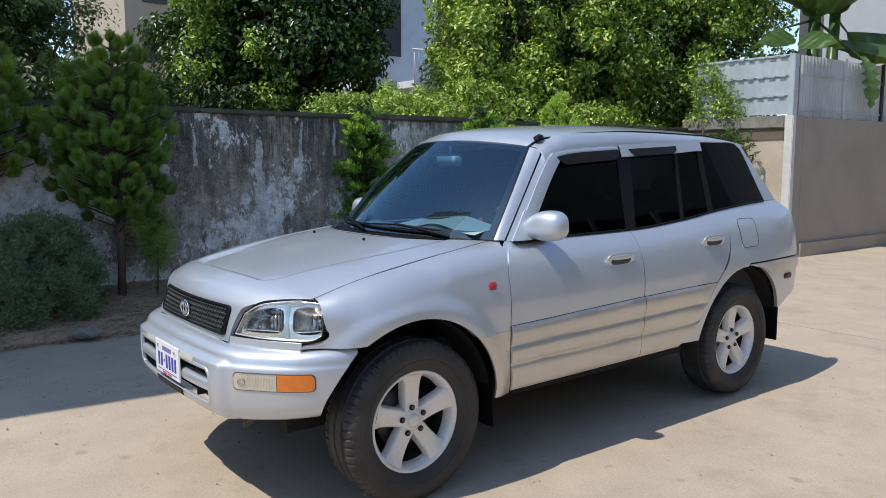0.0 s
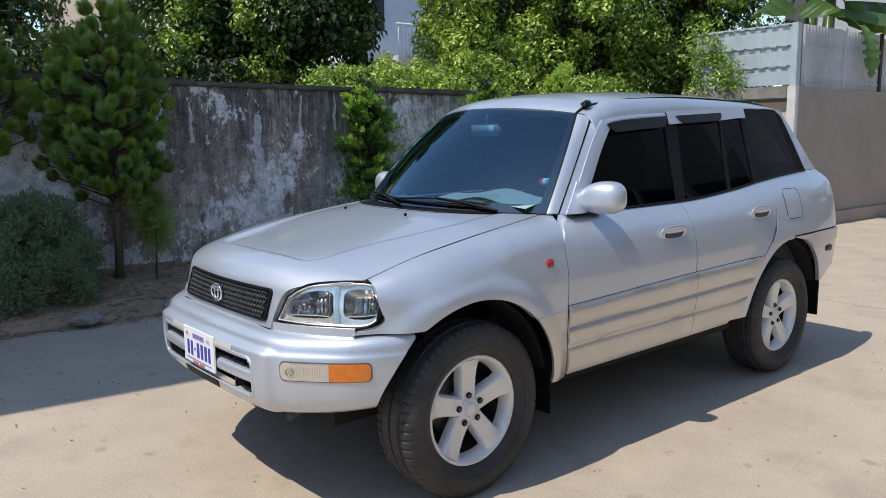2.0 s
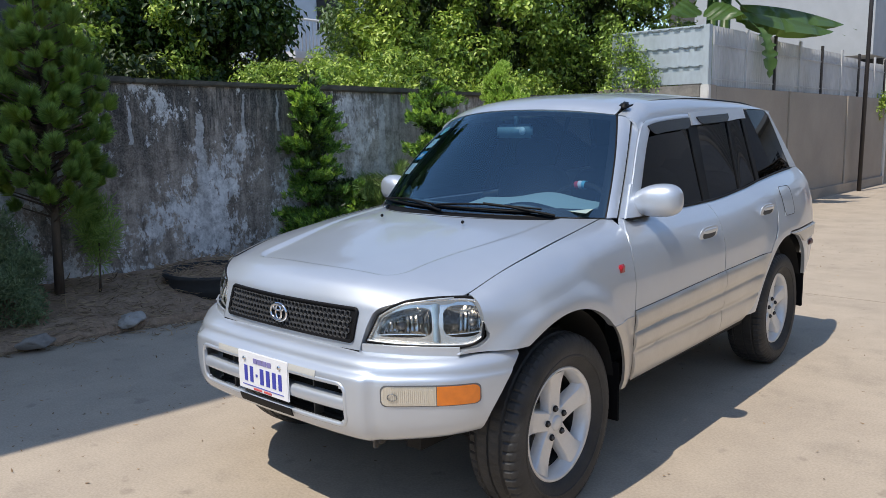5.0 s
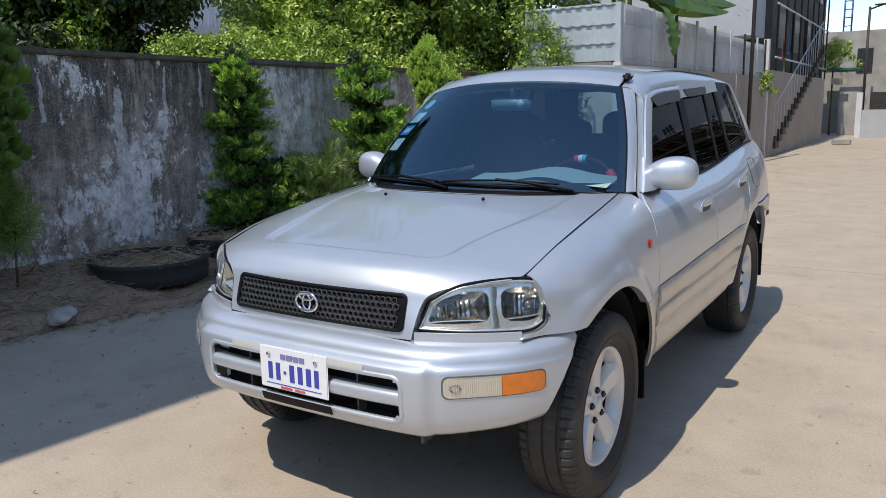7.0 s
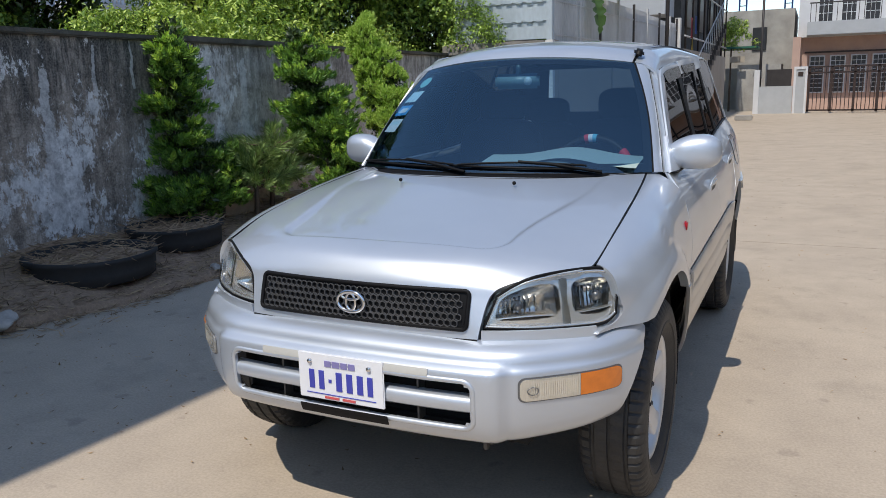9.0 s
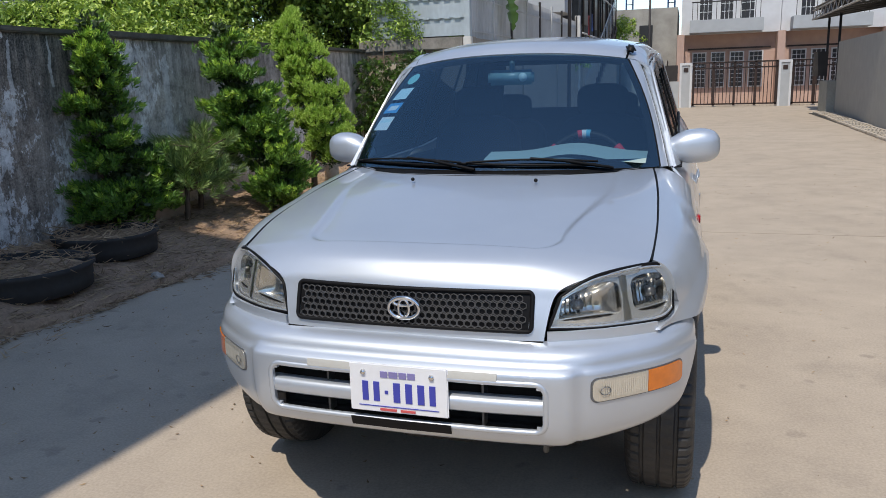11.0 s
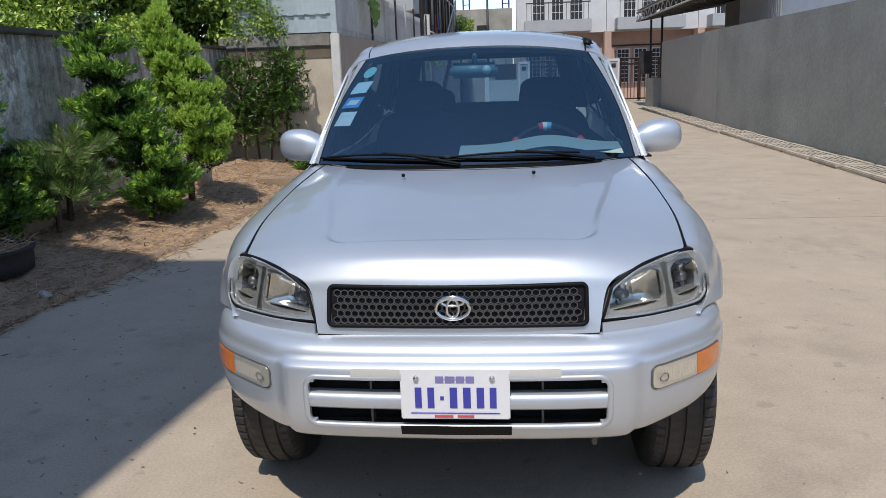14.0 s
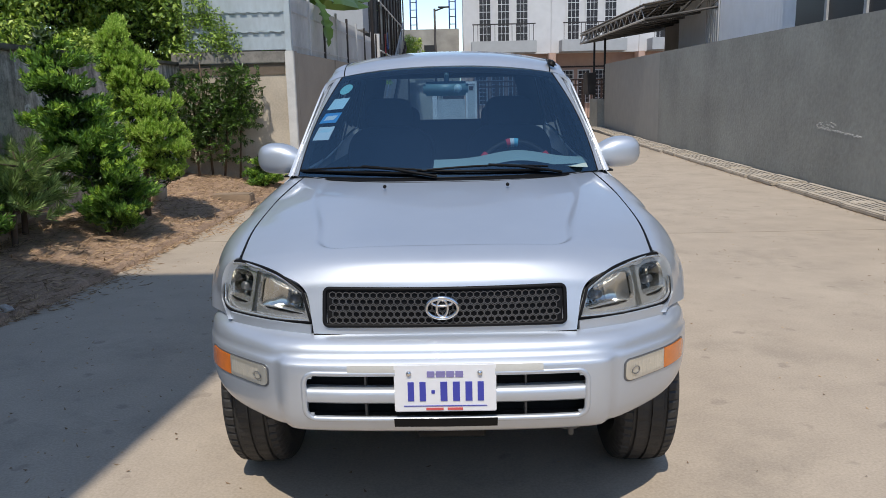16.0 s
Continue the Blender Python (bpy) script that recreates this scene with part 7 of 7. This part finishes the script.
    for v in mb.verts:
        s = lambda q, e: math.copysign(abs(q) ** e, q)
        c = v.co.copy()
        c.x *= sg
        inb = max(0.0, -c.x)
        taper = 0.9 + 0.1 * min(1, c.x + 1) - 0.42 * inb ** 1.6
        xx = s(c.x, 0.75) * (0.094 if c.x > 0 else 0.150)
        v.co = Vector((sg * xx, (0.075 if c.y < 0 else 0.035) * s(c.y, 0.8) * (1 - 0.35 * inb ** 2), s(c.z, 0.72) * 0.071 * taper - 0.016 * inb ** 1.5))
        if v.co.y > 0.03:
            v.co.y = 0.03
    mm = part("outside_mirror", mb, PAINT, car)
    mm.location, mm.rotation_euler = (sg * 0.788, 0.768, 1.112), (0, -sg * 0.04, sg * 0.22)
    sail = []
    for k in range(9):
        z = 1.046 + 0.135 * k / 8
        ya, yb = front(z) - 0.03, 0.81 - 0.028 * k / 8
        yb = max(yb, ya + 0.012)
        sail.append([(sg * (side_x(ya + (yb - ya) * i / 8, z) + 0.012 + 0.016 * math.sin(math.pi * i / 8) * (1 - k / 8)), ya + (yb - ya) * i / 8, z) for i in range(9)])
    foot = skin("mirror_foot", sail, PAINT, mm, 0.014, flip=fl)
    part("foot_gasket", box((sg * 0.69, 0.61, 1.038), (sg * 0.735, 0.82, 1.046), 0.002), BLACK_TRIM, mm, smooth=False)
    for ch in mm.children:
        ch.matrix_parent_inverse = mm.matrix_basis.inverted()
    # backing behind the joint of fender and door
    side_panel("joint_backing", sg, lambda z: door_front(z) - 0.03, lambda z: door_front(z) + 0.05, const(0.90), const(1.046), (0.90, 1.046), 6, 10, PAINT, car, -0.008, lip=0)


upper_side(1)
upper_side(-1)

# tail
tg = skin("tailgate", [[(x, 3.215 - 0.05 * (x / 0.7) ** 4 - 1.05 * max(0, z - 0.95), z) for x in [(-1 + 2 * i / 20) * w for i in range(21)]] for z, w in ((0.5, 0.66), (0.8, 0.68), (1.0, 0.66), (1.14, 0.62))], PAINT, car, 0.015, flip=True)
rw = skin("rear_glass", [[(x, 3.0 - 0.05 * (x / 0.7) ** 4 - 0.85 * (z - 1.14), z) for x in [(-1 + 2 * i / 12) * w for i in range(13)]] for z, w in ((1.15, 0.56), (1.3, 0.53), (1.5, 0.47))], glass("rear_tint", (0.88, 0.91, 0.92)), tg, 0.0, flip=True)
rw.visible_shadow = False

def glass_edge(z):
    w = 0.56 - 0.03 * (z - 1.15) / 0.15 if z < 1.3 else 0.53 - 0.06 * (z - 1.3) / 0.2
    return w, 3.0 - 0.05 * (w / 0.7) ** 4 - 0.85 * (z - 1.14)


for sg in (1, -1):
    outer, inner = [], []
    for k in range(13):
        z = 1.145 + 0.365 * k / 12
        wx, wy = glass_edge(z)
        yd = 2.93 - 0.76 * (z - 1.15)
        a, b = Vector((side_x(yd, z) - 0.002, yd + 0.002, z)), Vector((wx, wy, z))
        mid = a.lerp(b, 0.45) + Vector((0.010, 0.008, 0))
        outer.append([(sg * p.x, p.y, p.z) for p in ((1 - t) ** 2 * a + 2 * t * (1 - t) * mid + t * t * b for t in [i / 6 for i in range(7)])])
        inner.append([(sg * p.x, p.y, p.z) for p in (a + Vector((-0.02, -0.16, 0)), a.lerp(b, 0.5) + Vector((-0.02, -0.05, 0)), b + Vector((-0.03, -0.03, 0)))])
    skin("rear_corner", outer, PAINT, tg, 0.01, flip=sg < 0)
    skin("corner_lining", inner, DASH_DARK, tg, 0.004, flip=sg > 0)
part("tailgate_trim", add_box(box((-0.60, 2.86, 0.5), (0.60, 2.90, 1.20), 0.01), (-0.5, 2.58, 1.49), (0.5, 2.68, 1.52), 0.005), DASH_DARK, tg, "dark inside trim", smooth=False)

# inside
cab = part("cabin_lining", add_box(add_box(box((-0.665, 0.35, 0.40), (0.665, 3.0, 0.459)), (-0.665, 0.64, 0.46), (-0.60, 2.9, 1.02)), (0.60, 0.64, 0.46), (0.665, 2.9, 1.02)), DASH_DARK, car, smooth=False)
skin("headliner", [[(p[0] * 0.96, p[1] + 0.03, p[2] - 0.03) for p in (roof_point(-1 + 2 * i / 12, j / 12) for i in range(13))] for j in range(13)], surface("headliner", (0.12, 0.125, 0.13), 0.95), cab, 0.0, flip=True)
dash = bmesh.new()
dvs = []
for j, (dy, dz) in enumerate(((0.0, -0.02), (0.12, 0.0), (0.26, 0.012), (0.34, 0.0), (0.40, -0.05), (0.42, -0.2))):
    dvs.append([dash.verts.new((x, 0.345 + 0.22 * abs(x / 0.64) ** 2.2 * (1 - j / 6) + dy, 1.05 + dz + (0.055 * math.exp(-((x - 0.31) / 0.17) ** 2) if 0 < j < 5 else 0))) for x in [-0.62 + 1.24 * i / 40 for i in range(41)]])
for j in range(5):
    for i in range(40):
        dash.faces.new((dvs[j][i], dvs[j][i + 1], dvs[j + 1][i + 1], dvs[j + 1][i]))
part("dashboard", dash, surface("teal_grey_dash", (0.11, 0.16, 0.17), 0.7, vary=0.12), cab)
dc = bmesh.new()
rows_ = []
for j in range(5):
    t = j / 4
    rows_.append([dc.verts.new((x, 0.47 + 0.18 * t, 1.070 + 0.030 * t ** 0.7 + 0.036 * math.exp(-((x - 0.31) / 0.16) ** 2))) for x in [-0.06 + 0.66 * i / 30 for i in range(31)]])
for j in range(4):
    for i in range(30):
        dc.faces.new((rows_[j][i], rows_[j][i + 1], rows_[j + 1][i + 1], rows_[j + 1][i]))
part("dash_cover", dc, DASH_GREY, cab, "pale grey-green dashboard cover")
wheel_c, R = Vector((0.32, 0.84, 0.99)), 0.18
ax1, ax2 = Vector((1, 0, 0)), Vector((0, 0.42, 0.9)).normalized()


def arc(a0, a1, r, mat_, nm, n=40, rr=R):
    return ring_frame(nm, [tuple(wheel_c + ax1 * rr * math.cos(a) + ax2 * rr * math.sin(a)) for a in [radians(a0 + (a1 - a0) * i / n) for i in range(n + 1)]], r, mat_, cab, closed=False)


arc(0, 360, 0.016, BLACK_TRIM, "steering_wheel", 60)
RIMR, RIMW, RIMB = surface("cover_red", (0.6, 0.03, 0.05), 0.7), surface("cover_white", (0.75, 0.75, 0.75), 0.7), surface("cover_blue", (0.1, 0.45, 0.6), 0.7)
arc(97, 103, 0.021, RIMR, "wheel_cover_band", 6), arc(91, 97, 0.021, RIMW, "wheel_cover_band", 6), arc(85, 91, 0.021, RIMB, "wheel_cover_band", 6)
arc(22, 42, 0.021, RIMR, "wheel_cover_band", 8), arc(138, 158, 0.021, RIMR, "wheel_cover_band", 8)
for sx in (0.33, -0.33):
    for sy, top in ((1.42, 1.20), (2.25, 1.14)):
        def pad(lo, hi, e=0.45):
            bm = bmesh.new()
            bmesh.ops.create_uvsphere(bm, u_segments=28, v_segments=18, radius=1.0)
            for v in bm.verts:
                q = [math.copysign(abs(c) ** e, c) for c in v.co]
                v.co = Vector([(a + b) / 2 + (b - a) / 2 * c for a, b, c in zip(lo, hi, q)])
            return bm
        seat = part("seat", pad((sx - 0.25, sy - 0.5, 0.48), (sx + 0.25, sy + 0.05, 0.70)), CLOTH, car, "dark cloth seat")
        part("backrest", pad((sx - 0.235, sy - 0.06, 0.6), (sx + 0.235, sy + 0.12, top + 0.02), 0.5), CLOTH, seat)
        part("headrest", pad((sx - 0.13, sy + 0.0, top + 0.0), (sx + 0.13, sy + 0.11, top + 0.17), 0.6), CLOTH, seat)

# wipers and washer nozzles
for sx, x1 in ((-0.10, -0.60), (0.42, -0.08)):
    def on_glass(x, v, off):
        u = x / (0.648 + (0.488 - 0.648) * v)
        return screen(u, v, off)
    n = 14
    wp = ring_frame("wiper", [on_glass(sx + (x1 - sx) * i / n, 0.035 + 0.022 * math.sin(math.pi * i / n), 0.016) for i in range(n + 1)], 0.0042, BLACK_TRIM, car, closed=False)
    ring_frame("wiper_blade", [on_glass(sx - 0.04 + (x1 - sx) * (i / n), 0.018 + 0.02 * i / n, 0.009) for i in range(n + 1)], 0.005, BLACK_TRIM, wp, closed=False)
    ring_frame("wiper_arm", [on_glass(sx + 0.06, -0.01, 0.012), on_glass(sx + (x1 - sx) * 0.25, 0.035, 0.024), on_glass(sx + (x1 - sx) * 0.5, 0.058, 0.02)], 0.0062, BLACK_TRIM, wp, closed=False)
for sx in (-0.235, 0.235):
    nz_ = bmesh.new()
    bmesh.ops.create_uvsphere(nz_, u_segments=14, v_segments=8, radius=0.0072)
    z_ = part("washer_nozzle", nz_, BLACK_TRIM, car)
    z_.location = (sx, 0.108, 1.048)

# underside, arches, sills, flaps
# Plain black boxes fill the underside and keep light from leaking through.
part("underbody", add_box(add_box(box((-0.56, 0.1, 0.30), (0.56, 3.16, 0.62)), (-0.72, 0.5, 0.345), (0.72, 1.9, 0.42)), (-0.66, 2.88, 0.52), (0.66, 3.17, 0.9)), UNDER, car, smooth=False)
part("bay_light_block", add_box(box((-0.44, -0.55, 0.45), (0.44, 0.3, 0.66)), (-0.44, -0.45, 0.38), (0.44, 0.3, 0.46)), UNDER, car, smooth=False)
for sg in (1, -1):
    sk = [[(sg * x, y, z) for y in [0.50 + 1.36 * i / 20 for i in range(21)]] for x, z in ((0.735, 0.335), (0.752, 0.348), (0.762, 0.372), (0.75, 0.395))]
    skin("sill", sk, BLACK_TRIM, car, 0.01, flip=sg < 0)
    for yc, r in ((0.0, R_FRONT), (AXLE2, R_REAR)):
        ln = [[(sg * x, yc + (r - 0.004) * math.cos(a), max(0.28, 0.35 + (r - 0.004) * math.sin(a))) for a in [radians(-4 + 166 * i / 40) for i in range(41)]] for x in (0.45, 0.6, 0.70, 0.765)]
        skin("arch_liner", ln, UNDER, car, 0.0, flip=sg > 0)
        part("arch_wall", box((sg * 0.40, yc - 0.42, 0.3), (sg * 0.47, yc + 0.42, 0.75)), UNDER, car, smooth=False)
    for y, z0, z1, x0 in ((0.43, 0.23, 0.48, 0.575), (2.835, 0.275, 0.62, 0.575)):
        fp = bmesh.new()
        add_box(fp, (x0, y - 0.01, z0), (0.79, y, z1), 0.004)
        f = part("mud_flap", fp, BLACK_TRIM, car, smooth=False)
        if sg < 0:
            f.scale.x = -1
    # Unseen arm added low down to deepen the shadow under the car.
    arm = bmesh.new()
    add_tube(arm, (sg * 0.40, 0.10, 0.26), (sg * 0.60, 0.03, 0.235), 0.028, 0.022, 10)
    part("shadow_block_arm", arm, UNDER, car)
# Unseen bars, added to block skylight so the ground below stays dark.
part("shadow_block_frame", add_box(add_box(box((-0.44, -0.08, 0.22), (0.44, 0.08, 0.31), 0.015), (-0.40, 0.08, 0.23), (-0.31, 0.52, 0.30), 0.012), (0.31, 0.08, 0.23), (0.40, 0.52, 0.30), 0.012), UNDER, car, smooth=False)
tow = bmesh.new()
add_box(tow, (0.36, -0.56, 0.35), (0.41, -0.53, 0.40), 0.004)
add_box(tow, (0.38, -0.57, 0.335), (0.395, -0.55, 0.38), 0.003)
part("tow_bracket", tow, STEEL_GREY, car, smooth=False)
ex = add_tube(bmesh.new(), (-0.1, -0.42, 0.30), (0.12, -0.40, 0.29), 0.03, n=12)
part("skid_tube", ex, UNDER, car)


def lathe(profile, n, shape=None):
    """A ring about the x axis through (x, r) points."""
    bm = bmesh.new()
    ring = []
    for k, (x, r) in enumerate(profile):
        ring.append([bm.verts.new((x + (shape(k, i)[0] if shape else 0), (r + (shape(k, i)[1] if shape else 0)) * math.cos(2 * math.pi * i / n), (r + (shape(k, i)[1] if shape else 0)) * math.sin(2 * math.pi * i / n))) for i in range(n)])
    for k in range(len(profile) - 1):
        for i in range(n):
            bm.faces.new((ring[k][i], ring[k + 1][i], ring[k + 1][(i + 1) % n], ring[k][(i + 1) % n]))
    return bm


TYRE = [(0.06, 0.212), (0.078, 0.222), (0.098, 0.248), (0.103, 0.262), (0.107, 0.264), (0.1075, 0.270), (0.1055, 0.273), (0.108, 0.282), (0.107, 0.305), (0.100, 0.326), (0.094, 0.336), (0.084, 0.345), (0.060, 0.350), (0.056, 0.343), (0.048, 0.343), (0.044, 0.352), (0.006, 0.353), (0.004, 0.345), (-0.004, 0.345), (-0.006, 0.353), (-0.044, 0.352), (-0.048, 0.343), (-0.056, 0.343), (-0.060, 0.350), (-0.084, 0.345), (-0.094, 0.336), (-0.100, 0.326), (-0.107, 0.305), (-0.108, 0.28), (-0.098, 0.248), (-0.078, 0.222), (-0.06, 0.212)]


def tread(k, i):
    if k in (9, 10, 11, 12, 23, 24, 25, 26) and i % 5 == 0:
        return (0, -0.006)
    if k in (15, 16, 19, 20) and (i + k) % 6 == 0:
        return (0, -0.004)
    return (0, 0)


def wheel():
    w = part("wheel", lathe(TYRE, 300, tread), RUBBER, car, "worn black tyre on a five-spoke alloy wheel")
    w.data.set_sharp_from_angle(angle=radians(28))
    rim = part("rim", lathe([(0.068, 0.203), (0.078, 0.210), (0.081, 0.219), (0.074, 0.223), (0.064, 0.221)], 72), ALLOY, w)
    part("rim_barrel", lathe([(0.068, 0.2035), (0.055, 0.196), (0.02, 0.190)], 60), ALLOY, w)
    # Deeper barrel and back are black: shade inside the wheel as colour.
    part("rim_well_shade", lathe([(0.02, 0.1895), (-0.09, 0.185)], 60), UNDER, w)
    part("rim_back_shade", lathe([(-0.06, 0.186), (-0.062, 0.03)], 48), UNDER, w)
    part("brake_disc", lathe([(-0.02, 0.06), (-0.02, 0.135), (-0.03, 0.135)], 40), STEEL_GREY, w)
    part("hub", lathe([(-0.03, 0.062), (0.038, 0.062), (0.052, 0.056), (0.058, 0.04), (0.056, 0.0)], 40), ALLOY, w)
    for k in range(5):
        a = radians(92 + 72 * k)
        sp = bmesh.new()
        secs = []
        for f in [i / 8 for i in range(9)]:
            r = 0.045 + 0.158 * f
            hw = 0.036 + 0.009 * f ** 1.4 + 0.010 * max(0, f - 0.8) / 0.2
            x = 0.053 + 0.018 * f - 0.006 * math.sin(math.pi * f)
            secs.append([(x - 0.04, -hw * 1.12), (x - 0.006, -hw), (x, -hw * 0.86), (x + 0.0015, 0), (x, hw * 0.86), (x - 0.006, hw), (x - 0.04, hw * 1.12)])
            secs[-1] = [(r, t, q) for q, t in secs[-1]]
        vs = [[sp.verts.new((q, r * math.cos(a) - t * math.sin(a), r * math.sin(a) + t * math.cos(a))) for r, t, q in s] for s in secs]
        for j in range(8):
            for i in range(6):
                sp.faces.new((vs[j][i], vs[j][i + 1], vs[j + 1][i + 1], vs[j + 1][i]))
        s_ = part("spoke", sp, ALLOY, rim)
        s_.data.set_sharp_from_angle(angle=radians(40))
        b_ = a + radians(4)
        # Black disc stands in for the shade around each nut.
        nb = bmesh.new()
        add_tube(nb, (0.035, 0.058 * math.cos(b_), 0.058 * math.sin(b_)), (0.0605, 0.058 * math.cos(b_), 0.058 * math.sin(b_)), 0.0125, 0.0125, 14)
        part("nut_pocket_shade", nb, UNDER, rim)
        nb = bmesh.new()
        add_tube(nb, (0.035, 0.058 * math.cos(b_), 0.058 * math.sin(b_)), (0.067, 0.058 * math.cos(b_), 0.058 * math.sin(b_)), 0.0085, 0.007, 6)
        part("wheel_nut", nb, STEEL_GREY, rim)
    part("centre_cap", lathe([(0.055, 0.031), (0.064, 0.029), (0.067, 0.02), (0.068, 0.0)], 32), ALLOY, w)
    return w


first_wheel = wheel()
WX = 0.697
SIZE = Matrix.Diagonal((1, 0.972, 0.972, 1))
first_wheel.matrix_basis = pose(WX, 0.012, 0.341) @ SIZE
for x, y, rz, spin in ((WX - 0.006, 2.388, 0, 0), (-WX, 0.012, 180, 10), (-WX + 0.006, 2.388, 180, 40)):
    copy_thing(first_wheel, pose(x, y, 0.341, 0, 0, rz) @ pose(0, 0, 0, spin, 0, 0) @ SIZE)
